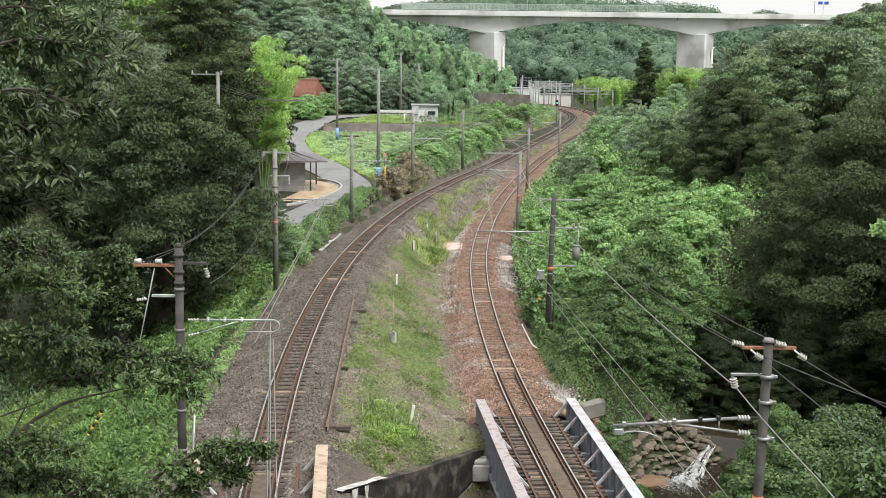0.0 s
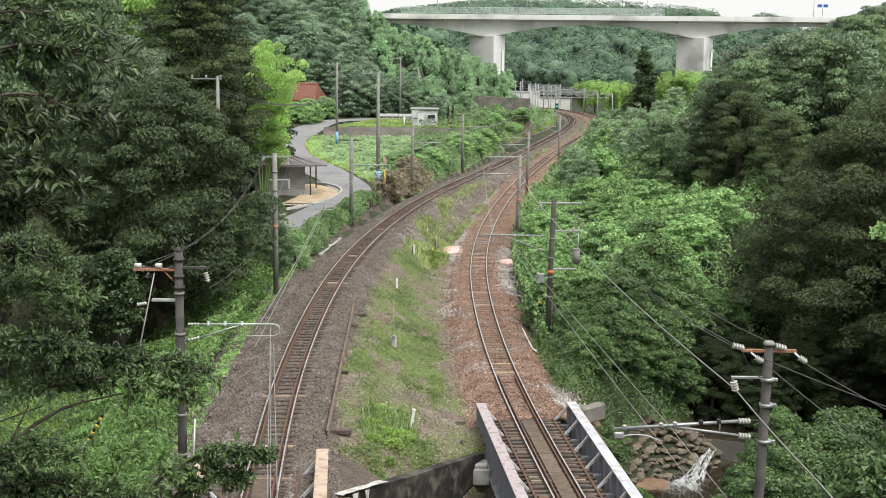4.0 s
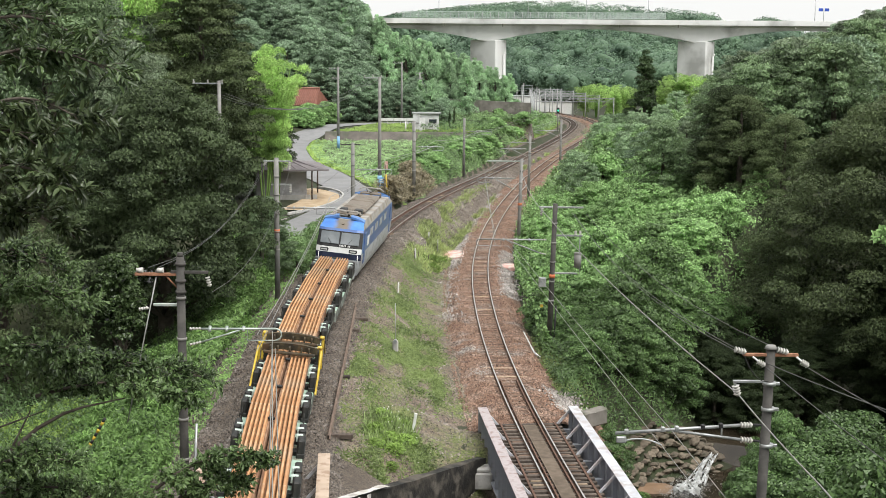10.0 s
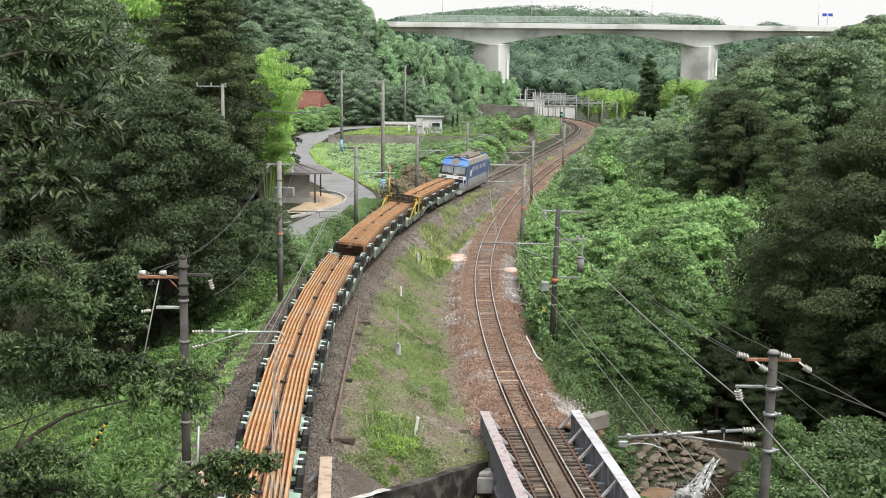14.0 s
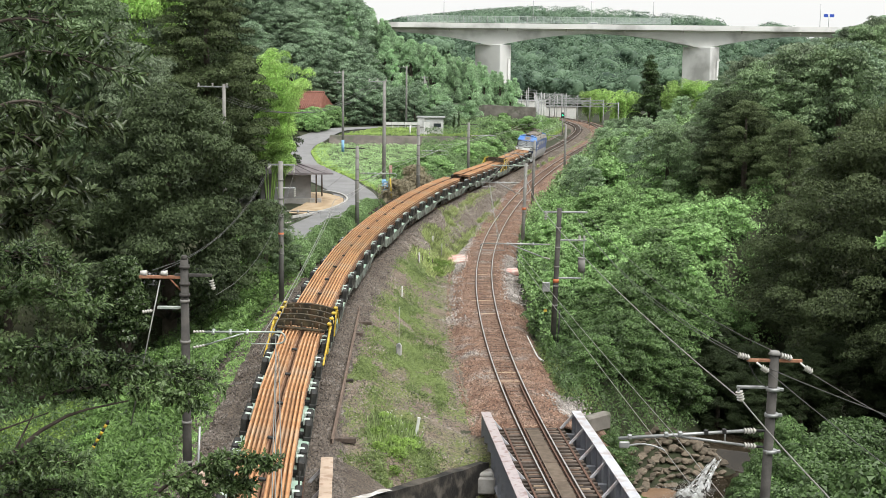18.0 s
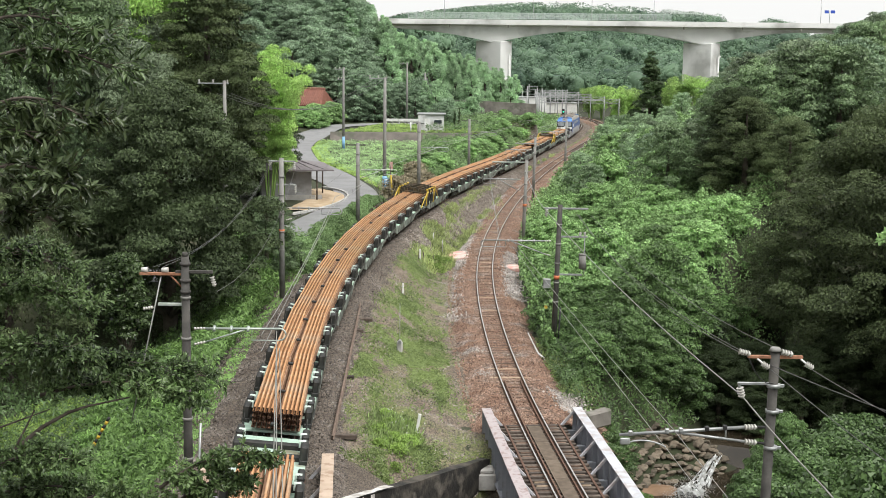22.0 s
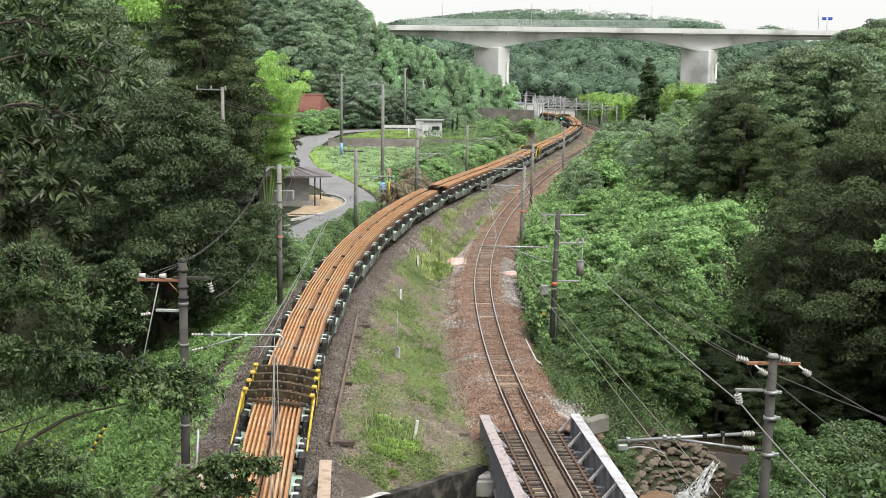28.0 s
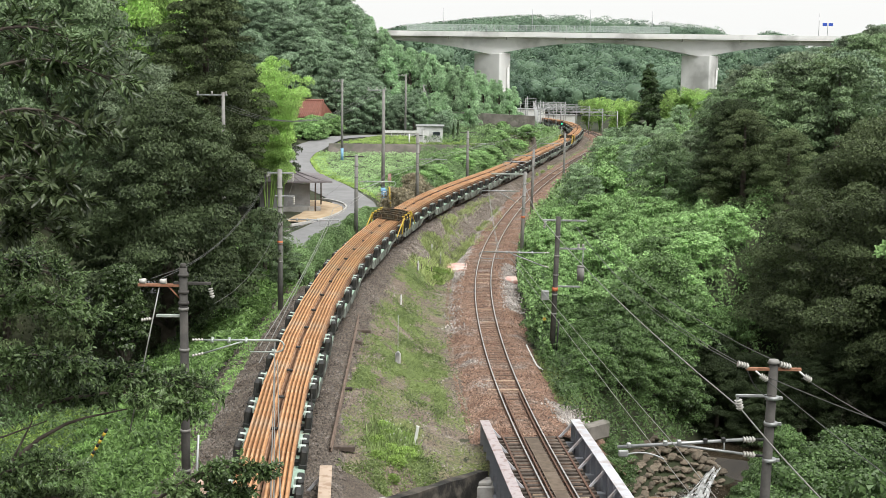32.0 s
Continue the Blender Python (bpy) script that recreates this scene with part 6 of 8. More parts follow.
m10 = mast(14.75, 174.5, -0.3, 6.7, 0.155, M_POLE, "grey concrete railway mast between bushes", (), (0.1, 0))
cantilever(m10, 5.6, -3.0, 0.7, M_STEEL, 0.04)


def line_up(name, wires, r, material, label):
    w = tagged(empty(name), label, "overhead wire")
    for a, b, d in wires:
        part("wire", tube(bmesh.new(), sag(a, b, d, 8), r, 4), material, w)
    return w


# contact and carrier wires of both tracks
def catenary(line, ys, h0, h1, label):
    w = tagged(empty("catenary"), label, "overhead wire")
    hang = []
    for ya, yb in zip(ys[:-1], ys[1:]):
        pa, pb = on_line(line, length_at(line, ya))[0], on_line(line, length_at(line, yb))[0]
        part("carrier_wire", tube(bmesh.new(), sag(pa + Vector((0, 0, h1)), pb + Vector((0, 0, h1)), 0.35, 8), 0.016, 4), M_WIRE_PALE, w)
        part("contact_wire", tube(bmesh.new(), [pa + Vector((0, 0, h0)), pb + Vector((0, 0, h0))], 0.014, 4), M_WIRE_PALE, w)
        for i in range(1, 8):
            p = pa.lerp(pb, i / 8)
            z1 = h1 - 0.35 * 4 * (i / 8) * (1 - i / 8)
            part("dropper", rod(bmesh.new(), p + Vector((0, 0, h0)), p + Vector((0, 0, z1)), 0.008, 0.008, 4), M_WIRE, w)
    return w


catenary(L_LINE, (41, 78, 106, 131, 158, 190, 225), 5.1, 5.6, "thin contact and carrier wires over the outer track")
catenary(R_LINE, (73.5, 110, 145, 174.5, 205, 230), 5.4, 5.95, "thin contact and carrier wires over the inner track")
line_up("catenary", [((-5.3, 41, 7.0), (-3.66, 28, 6.9), 0.0), ((-3.66, 28, 6.9), (-1.1, 8, 6.8), 0.0), ((-5.22, 41, 7.0), (-3.52, 28, 6.9), 0.0), ((-3.52, 28, 6.9), (-1.0, 8, 6.8), 0.0), ((-5.3, 41, 7.55), (-3.72, 28, 7.2), 0.0), ((-3.72, 28, 7.2), (-1.1, 8, 7.6), 0.0)], 0.014, M_WIRE_PALE, "pale twin contact wires and carrier over the outer track")
line_up("catenary", [((3.3, 73.5, 5.97), (6.55, 38, 5.42), 0.12), ((6.55, 38, 5.42), (8.4, 12, 5.45), 0.1), ((3.45, 73.5, 5.45), (6.3, 38, 4.93), 0.05), ((6.3, 38, 4.93), (8.3, 12, 4.95), 0.05)], 0.014, M_WIRE_PALE, "pale contact and carrier wires over the girder bridge")
line_up("feeder_line", [((8.48, 38, 6.45), (5.29, 73.5, 7.4), 0.35), ((5.29, 73.5, 7.4), (6.1, 110, 6.3), 0.4), ((8.48, 38, 6.45), (8.37, 29, 6.75), 0.05), ((8.37, 29, 6.75), (8.3, 4, 7.4), 0.1)], 0.026, M_WIRE_PALE, "thick pale feeder cable between the masts")
line_up("power_line", [((8.5, 38, 7.72), (6.93, 73.5, 7.26), 0.7), ((8.45, 38, 7.68), (7.05, 73.5, 7.2), 0.78), ((9.7, 38, 7.72), (7.71, 73.5, 7.21), 0.7), ((10.3, 38, 7.34), (11.83, 34, 6.83), 0.03), ((9.2, 38, 7.4), (11.82, 34, 6.98), 0.04),
                       ((9.2, 38, 7.3), (10.51, 30, 6.72), 0.05), ((11.83, 34, 6.83), (22, 8, 4.5), 0.1), ((11.82, 34, 6.98), (22, 8, 4.7), 0.1), ((10.51, 30, 6.72), (14, 8, 5.0), 0.1)], 0.014, M_WIRE, "thin power wires between the masts")
line_up("power_line", [((-8.8, 41, 9.5), (-10.3, 78, 9.4), 0.9), ((-9.1, 41, 9.5), (-10.5, 78, 9.2), 1.0), ((-7.15, 41, 8.75), (-9.0, 78, 9.0), 1.2), ((-9.0, 78, 9.0), (-7.9, 106, 8.4), 0.7), ((-9.0, 78, 7.7), (-6.7, 106, 8.4), 0.9),
                       ((-7.9, 106, 8.4), (-3.2, 131, 8.6), 0.6), ((-3.2, 131, 8.6), (2.0, 158, 7.5), 0.5)], 0.01, M_WIRE, "thin wires between the masts beside the track")


def street_pole(x, y, z1, label, arm=(), r=0.16, blue=False):
    z0 = land(x, y)
    m = empty("utility_pole", Matrix.Translation((x, y, z0)), label, "utility pole", "poles along the road")
    h = z1 - z0
    p = part("pole", rod(bmesh.new(), (0, 0, -0.3), (0, 0, h), r, r * 0.7, 12), M_POLE, m)
    for (dz, a0, a1) in arm:
        cross_arm(m, h - dz, a0, a1, M_STEEL, tuple(np.linspace(a0 + 0.1, a1 - 0.1, 3)))
    if blue:
        part("pole_wrap", rod(bmesh.new(), (0, 0, 0.35), (0, 0, 2.1), r * 1.06, r * 1.05, 12), M_WRAP, p, "pale blue wrap round the foot")
    return m


M_WRAP = mat("pale_blue_wrap", [(0.16, 0.36, 0.6), (0.22, 0.44, 0.68), (0.28, 0.5, 0.72)], 3, 0.6)
street_pole(-6.15, 126.5, 13.2, "tall grey concrete utility pole with a wide arm", ((0.1, -1.5, 0.25),), 0.19, True)
street_pole(-14.3, 181.0, 13.1, "grey concrete utility pole with a pale blue wrap", ((0.3, -1.2, 0.2), (1.6, -0.8, 0.2)), 0.18, True)
street_pole(-7.2, 222.0, 13.2, "grey concrete utility pole on the terrace", ((0.2, -1.3, 0.2),), 0.18)
u4 = street_pole(-4.6, 238.0, 11.2, "grey concrete utility pole with a side strut", ((0.2, -0.6, 0.6), (1.1, -0.5, 0.5)), 0.18)
part("strut_pole", rod(bmesh.new(), (0, 0, 7.2), (2.2, 0, 1.0), 0.08, 0.08, 8), M_POLE, u4)
street_pole(-16.05, 96.5, 13.6, "pale concrete utility pole among trees", ((0.2, -1.9, 0.3),), 0.17)
line_up("street_line", [((-7.3 + k * 0.5, 126.5, 13.0), (-16.6 + k * 0.5, 96.5, 12.7), 1.9) for k in range(3)] + [((-6.3, 126.5, 12.9), (-14.5, 181, 12.6), 1.2), ((-14.3, 181, 12.6), (-7.2, 222, 12.6), 1.0)], 0.02, M_WIRE, "sagging street cables between utility poles")

# the far yard under the viaduct: portal masts, signal and pale sheds
M_YARD = mat("pale_galvanised_paint", [(0.3, 0.31, 0.31), (0.38, 0.39, 0.39), (0.45, 0.46, 0.46)], 3, 0.6, 0.2)
rnd = random.Random(21)
for n in range(18):
    x, y = 12.6 + n * 0.85 + rnd.uniform(-0.5, 0.5), 306 + rnd.uniform(-20, 26)
    z0 = land(x, y)
    ym = empty("yard_mast", Matrix.Translation((x, y, z0)), "pale grey steel mast of the far yard", "railway mast", "masts of the far yard")
    h = rnd.uniform(5.0, 6.6) - 0.3 * z0
    part("pole", rod(bmesh.new(), (0, 0, -0.2), (0, 0, h), 0.1, 0.08, 8), M_YARD, ym)
    part("cross_arm", box(bmesh.new(), (0.8, 0, h - 0.6), (2.6, 0.1, 0.1), 0.01), M_YARD, ym)
for n in range(5):
    y = 272 + n * 13
    x0, x1 = 17.5 + n * 0.6, 33.5 - n * 1.5
    pf = empty("portal_frame", Matrix.Translation((x0, y, -0.4)), "steel lattice portal over the far tracks", "portal", "portals over the far tracks")
    for x in (0, x1 - x0):
        part("leg", rod(bmesh.new(), (x, 0, 0), (x, 0, 6.2), 0.1, 0.09, 8), M_YARD, pf)
    for z in (5.3, 6.0):
        part("chord", box(bmesh.new(), ((x1 - x0) / 2, 0, z), (x1 - x0, 0.12, 0.1)), M_YARD, pf)
    for k in range(8):
        w_ = (x1 - x0) / 8
        part("lattice_bar", rod(bmesh.new(), (k * w_, 0, 5.3 if k % 2 else 6.0), ((k + 1) * w_, 0, 6.0 if k % 2 else 5.3), 0.05, 0.05, 5), M_YARD, pf)
sg = empty("railway_signal", Matrix.Translation((21.6, 262, 0)), "dark signal head with a lit green lamp", "railway signal")
part("post", rod(bmesh.new(), (0, 0, -0.5), (0, 0, 3.4), 0.12, 0.1, 8), M_POLE, sg)
part("signal_head", box(bmesh.new(), (0, 0, 3.6), (0.5, 0.3, 1.1), 0.1), M_BLACK, sg)
glow = bpy.data.materials.new("green_signal_light")
glow.use_nodes = True
glow.node_tree.nodes["Principled BSDF"].inputs["Base Color"].default_value = (0.02, 0.3, 0.15, 1)
glow.node_tree.nodes["Principled BSDF"].inputs["Emission Color"].default_value = (0.05, 0.8, 0.45, 1)
glow.node_tree.nodes["Principled BSDF"].inputs["Emission Strength"].default_value = 1.2
part("signal_lens", rod(bmesh.new(), (0, -0.16, 3.6), (0, -0.22, 3.6), 0.17, 0.17, 12), glow, sg, "lit green lens")
for n, (x, y, w_, h) in enumerate(((18.5, 324, 8, 3.0), (26.0, 332, 9, 3.4), (15.0, 316, 3, 2.0))):
    sh = empty("yard_shed", Matrix.Translation((x, y, land(x, y) - 0.1)), "pale flat-roofed equipment shed in the far yard", "shed", "sheds in the far yard")
    part("wall", box(bmesh.new(), (0, 0, h / 2), (w_, 4, h), 0.03), M_WHITE, sh)
    part("roof", box(bmesh.new(), (0, 0, h + 0.08), (w_ + 0.4, 4.4, 0.16), 0.03), M_STEEL, sh)
# lattice pylon beyond the bamboo
py_ = empty("lattice_pylon", Matrix.LocRotScale((42, 405, land(42, 405)), None, (0.62, 0.62, 0.5)), "grey steel lattice pylon in front of the wood", "pylon")
bm, bm2 = bmesh.new(), bmesh.new()
for k in range(4):
    sx, sy = ((-1, -1), (1, -1), (1, 1), (-1, 1))[k]
    rod(bm, (sx * 2.2, sy * 2.2, 0), (sx * 0.4, sy * 0.4, 16), 0.14, 0.09, 5)
part("frame", bm, M_YARD, py_)
for i in range(8):
    z, z2 = i * 1.95, (i + 1) * 1.95
    f, f2 = 2.2 - 1.8 * z / 16, 2.2 - 1.8 * z2 / 16
    for sx, sy in ((-1, -1), (1, -1), (1, 1), (-1, 1)):
        rod(bm2, (sx * f, sy * f, z), (-sy * f2, sx * f2, z2), 0.06, 0.06, 4)
part("lattice", bm2, M_YARD, py_)
for z, w_ in ((9.5, 4.6), (12.2, 4.0), (14.8, 3.2)):
    part("arm", rod(rod(bmesh.new(), (0, 0, z), (-w_, 0, z + 0.4), 0.12, 0.06, 5), (0, 0, z), (w_, 0, z + 0.4), 0.12, 0.06, 5), M_YARD, py_)

# ---- buildings beside the road ----
M_PLASTER = mat("grey_plaster", [(0.24, 0.24, 0.245), (0.3, 0.3, 0.305), (0.35, 0.35, 0.355)], 1.0, 0.85, spots=(0.2, 0.195, 0.19), spot_scale=0.7)
M_SLATE = mat("brown_grey_roof_sheet", [(0.13, 0.115, 0.12), (0.18, 0.16, 0.165), (0.22, 0.2, 0.205)], 1.5, 0.7, vary=0.1)
M_REDTILE = mat("red_clay_tile", [(0.15, 0.058, 0.04), (0.21, 0.085, 0.06), (0.28, 0.135, 0.1)], 2.0, 0.6, vary=0.2)
M_TIMBER = mat("dark_timber", [(0.06, 0.045, 0.035), (0.09, 0.07, 0.055), (0.13, 0.1, 0.08)], 4, 0.8)
M_HUT = mat("white_hut_panel", [(0.55, 0.56, 0.55), (0.64, 0.65, 0.64), (0.7, 0.71, 0.7)], 1.5, 0.6, spots=(0.45, 0.45, 0.43), spot_scale=1.2)
M_WINDOW = mat("dark_window_glass", [(0.03, 0.04, 0.045), (0.05, 0.06, 0.065), (0.08, 0.09, 0.095)], 1, 0.1)


def shelter():
    z = 2.0
    b = empty("roadside_building", Matrix.Translation((-15.5, 126.0, z)) @ Matrix.Rotation(radians(12), 4, "Z"), "low grey plastered building with a wide brown roof", "building")
    bm = bmesh.new()
    box(bm, (0, 0, 1.35), (4.6, 5.0, 2.9), 0.02)
    part("wall", bm, M_PLASTER, b)
    bm = bmesh.new()
    pts = [(-3.6, -3.8, 2.75), (4.2, -3.8, 2.75), (4.2, 3.8, 2.75), (-3.6, 3.8, 2.75)]
    v0 = [bm.verts.new(p) for p in pts]
    v1 = [bm.verts.new((p[0], p[1], p[2] + 0.14)) for p in pts]
    r0, r1 = bm.verts.new((-1.2, 0, 3.45)), bm.verts.new((1.6, 0, 3.45))
    for i in range(4):
        bm.faces.new((v0[i], v0[(i + 1) % 4], v1[(i + 1) % 4], v1[i]))
    bm.faces.new(v0[::-1])
    bm.faces.new((v1[0], v1[1], r1, r0))
    bm.faces.new((v1[1], v1[2], r1))
    bm.faces.new((v1[2], v1[3], r0, r1))
    bm.faces.new((v1[3], v1[0], r0))
    rf = part("roof", bm, M_SLATE, b, "brown-grey hipped sheet roof")
    for i in range(7):
        part("roof_batten", rod(bmesh.new(), (-3.2 + i * 1.1, -3.75, 2.92), (-1.2 + i * 0.42, -0.1, 3.47), 0.035, 0.035, 4), M_SLATE, rf)
    part("eave_post", rod(bmesh.new(), (2.7, -3.3, -0.1), (2.7, -3.3, 2.8), 0.07, 0.07, 8), M_TIMBER, b)
    part("eave_post", rod(bmesh.new(), (3.9, 2.6, -0.1), (3.9, 2.6, 2.8), 0.07, 0.07, 8), M_TIMBER, b)
    for x in (2.4, 3.0):
        part("plinth", box(bmesh.new(), (x, -2.55, 0.2), (0.5, 0.25, 0.5), 0.03), M_KERB, b)
    part("base_course", box(bmesh.new(), (0, 0, 0.2), (4.66, 5.06, 0.5), 0.01), M_CONCRETE, b)
    part("vent_pipe", rod(bmesh.new(), (0.8, 2.5, 3.0), (0.8, 2.5, 4.9), 0.13, 0.13, 8), M_WHITE, b)
    return b


shelter()
tan = ribbon("bare_earth_apron", [(-13.0, 115.5), (-11.6, 121), (-11.0, 126.5), (-11.9, 131), (-13.5, 133)], (2.6, 3.2, 3.4, 3.0, 1.0), 0.14, M_SAND)
tagged(new("bare_earth_apron", tan), "tan bare earth apron with a kerb", "ground", kind="structure")
kerb = tagged(empty("kerb"), "pale concrete kerb round the earth apron", "kerb", kind="structure")
s_, q_ = line_of([(-13.2, 112.8, 0), (-11.2, 116, 0), (-9.95, 121, 0), (-9.35, 126.5, 0), (-10.4, 131.5, 0), (-13, 134.5, 0)], 2)
kb = data_of("kerb_stone", box(bmesh.new(), (0, 0, 0.05), (0.18, 0.97, 0.24), 0.02), M_KERB)
for i in range(0, len(q_) - 2, 2):
    d = q_[i + 2] - q_[i]
    o = part("kerb_stone", kb, None, kerb)
    o.matrix_basis = Matrix.LocRotScale((*q_[i + 1, :2], land(*q_[i + 1, :2]) + 0.1), Euler((0, 0, math.atan2(-d[0], d[1]))), None)


def hut():
    z = land(-3.0, 206)
    h = empty("small_hut", Matrix.Translation((-3.0, 206.0, z)), "small white prefabricated hut on the terrace", "hut")
    part("wall", box(bmesh.new(), (0, 0, 1.3), (3.9, 3, 2.7), 0.02), M_HUT, h)
    part("roof", box(bmesh.new(), (0.05, 0, 2.74), (4.3, 3.5, 0.16), 0.02), M_STEEL, h)
    d = part("door", box(bmesh.new(), (-0.5, -1.53, 1.05), (0.85, 0.06, 2.0), 0.01), M_WHITE, h)
    part("door_handle", rod(bmesh.new(), (-0.2, -1.58, 1.0), (-0.2, -1.58, 1.2), 0.03, 0.03, 6), M_STEEL, d)
    w = part("window", box(bmesh.new(), (1.05, -1.52, 1.6), (1.3, 0.05, 0.7), 0.01), M_WHITE, h)
    part("pane", box(bmesh.new(), (1.05, -1.55, 1.6), (1.15, 0.03, 0.56)), M_WINDOW, w)
    part("side_panel", box(bmesh.new(), (-1.4, -1.6, 1.4), (1.0, 0.2, 2.6), 0.02), M_HUT, h)
    return h


hut()
for x, y, w_ in ((-6.0, 203.5, 0), (-4.9, 203, 0)):
    bm = bmesh.new()
    zz_ = land(x, y)
    rod(bm, (x, y, zz_ - 0.1), (x, y, zz_ + 1.5), 0.12, 0.1, 8)
    tagged(part("white_marker_post", bm, M_WHITE), "white marker post beside the hut", "post")


gr = empty("guard_rail", None, "low white guard rail along the terrace road", "guard rail")
for i in range(6):
    part("rail_panel", box(bmesh.new(), (-10.0 + i * 1.05, 219.0, 4.05), (1.03, 0.06, 0.45), 0.02), M_WHITE, gr)
    part("rail_post", rod(bmesh.new(), (-10.4 + i * 1.05, 219.08, 3.2), (-10.4 + i * 1.05, 219.08, 4.25), 0.05, 0.05, 6), M_WHITE, gr)


def farmhouse():
    x, y, z = -25.2, 231.0, 2.6
    h = empty("farmhouse", Matrix.Translation((x, y, z)) @ Matrix.Rotation(radians(-14), 4, "Z"), "old farmhouse with a red tiled hip-and-gable roof", "house")
    part("wall", box(bmesh.new(), (0, 0, 1.6), (7.6, 5.5, 4.0), 0.02), M_WHITE, h)
    for x_ in (-3.6, -1.8, 0, 1.8, 3.6):
        part("timber_post", box(bmesh.new(), (x_, -2.78, 1.6), (0.14, 0.06, 3.45)), M_TIMBER, h)
    for x_ in (-2.7, -0.9, 0.9, 2.7):
        w = part("window", box(bmesh.new(), (x_, -2.77, 1.9), (1.4, 0.05, 1.3), 0.01), M_TIMBER, h)
        part("pane", box(bmesh.new(), (x_, -2.8, 1.9), (1.2, 0.03, 1.1)), M_WINDOW, w)
    bm = bmesh.new()
    for s in (-1, 1):
        vs = [bm.verts.new(p) for p in ((-4.6, s * 3.6, 3.3), (4.6, s * 3.6, 3.3), (3.9, 0, 5.9), (-3.9, 0, 5.9), (-4.6, s * 3.6, 3.15), (4.6, s * 3.6, 3.15))]
        bm.faces.new(vs[:4] if s < 0 else vs[3::-1])
        bm.faces.new((vs[0], vs[4], vs[5], vs[1]))
    for s in (-1, 1):
        vs = [bm.verts.new(p) for p in ((s * 4.6, -3.6, 3.3), (s * 4.6, 3.6, 3.3), (s * 3.9, 0, 5.9))]
        bm.faces.new(vs)
    rf = part("roof", bm, M_REDTILE, h, "red clay tile roof")
    part("ridge", rod(bmesh.new(), (-4.0, 0, 5.98), (4.0, 0, 5.98), 0.17, 0.17, 8), M_REDTILE, rf)
    tile = data_of("tile_roll", rod(bmesh.new(), (0, -3.68, 3.3), (0, -0.05, 5.95), 0.075, 0.075, 5), M_REDTILE)
    for i in range(25):
        o = part("tile_roll", tile, None, rf)
        o.location = (-4.1 + i * 0.34, 0, 0)
    wing = part("lean_to", box(bmesh.new(), (4.3, -2.2, 0.9), (1.6, 3.0, 2.4), 0.02), M_TIMBER, h)
    part("lean_to_roof", box(bmesh.new(), (4.5, -2.2, 2.3), (2.4, 3.6, 0.14), 0.02, Matrix.Rotation(radians(14), 4, "Y")), M_REDTILE, wing)
    return h


farmhouse()

# ---- small things along the tracks ----
M_SPARE = mat("old_rail_rust", [(0.11, 0.075, 0.055), (0.17, 0.12, 0.09), (0.24, 0.18, 0.14)], 2.0, 0.8)
bm = bmesh.new()
sa, sb = Vector((-5.0, 75.5, 0)), Vector((-4.33, 49.5, 0))
for p in (sa, sb):
    p.z = land(p.x, p.y)
d = sb - sa
sr = empty("spare_rail", None, "long rusty spare rail lying beside the track", "rail")
part("rail_length", straight(LOAD_RAIL, d.length, [M_SPARE, M_SPARE], LOAD_MATS), None, sr).matrix_basis = Matrix.Translation((sa + sb) / 2 + Vector((0, 0, 0.22))) @ d.to_track_quat("Y", "Z").to_matrix().to_4x4()
for f, side in ((0.13, 0.35), (0.24, 0.2), (0.62, 0.15), (0.97, 0.45)):
    p = sa.lerp(sb, f)
    part("rest_block", box(bmesh.new(), (p.x + side, p.y, p.z + 0.14), (0.9 if side > 0.3 else 0.45, 0.24, 0.18), 0.02), M_SLEEPER, sr)
part("loose_bar", rod(bmesh.new(), (sa.x - 0.95, 63, land(-5.3, 63) + 0.12), (sa.x - 0.2, 60.5, land(-4.7, 60.5) + 0.25), 0.035, 0.035, 6), M_WHITE, sr)


def marker(x, y, h, r=0.06, label="white wooden marker post in the weeds", lean=(0, 0)):
    z = land(x, y)
    return tagged(part("marker_post", box(bmesh.new(), (0, 0, 0), (2 * r, 2 * r, h), 0.015, Matrix.Translation((x + lean[0] / 2, y, z + h / 2)) @ Matrix.Rotation(lean[0] / h, 4, "Y")), M_WHITE), label, "marker post")


marker(-1.28, 53.9, 0.95, 0.06, lean=(0.16, 0))
marker(-2.89, 84.0, 0.75, 0.045)
marker(-2.14, 97.8, 0.85, 0.06)
marker(-1.28, 107.6, 0.8, 0.05)
for x, y in ((-2.2, 97), (-1.9, 98.5), (-1.2, 100)):
    z = land(x, y)
    tagged(part("short_stake", rod(bmesh.new(), (x, y, z - 0.1), (x, y, z + 0.7), 0.04, 0.035, 6), M_TIMBER), "short dark timber stake", "stake")
sh = empty("shunt_signal", Matrix.Translation((-2.5, 68.3, land(-2.5, 68.3))), "small grey ground signal in the grass", "ground signal")
part("case", box(bmesh.new(), (0, 0, 0.35), (0.3, 0.24, 0.6), 0.06), M_KERB, sh)
part("hood", rod(bmesh.new(), (0, -0.2, 0.62), (0, 0.1, 0.62), 0.1, 0.1, 10), M_STEEL, sh)
part("stem", rod(bmesh.new(), (0.0, 0.1, 0), (0.0, 0.1, 2.6), 0.014, 0.014, 6), M_STEEL, sh)
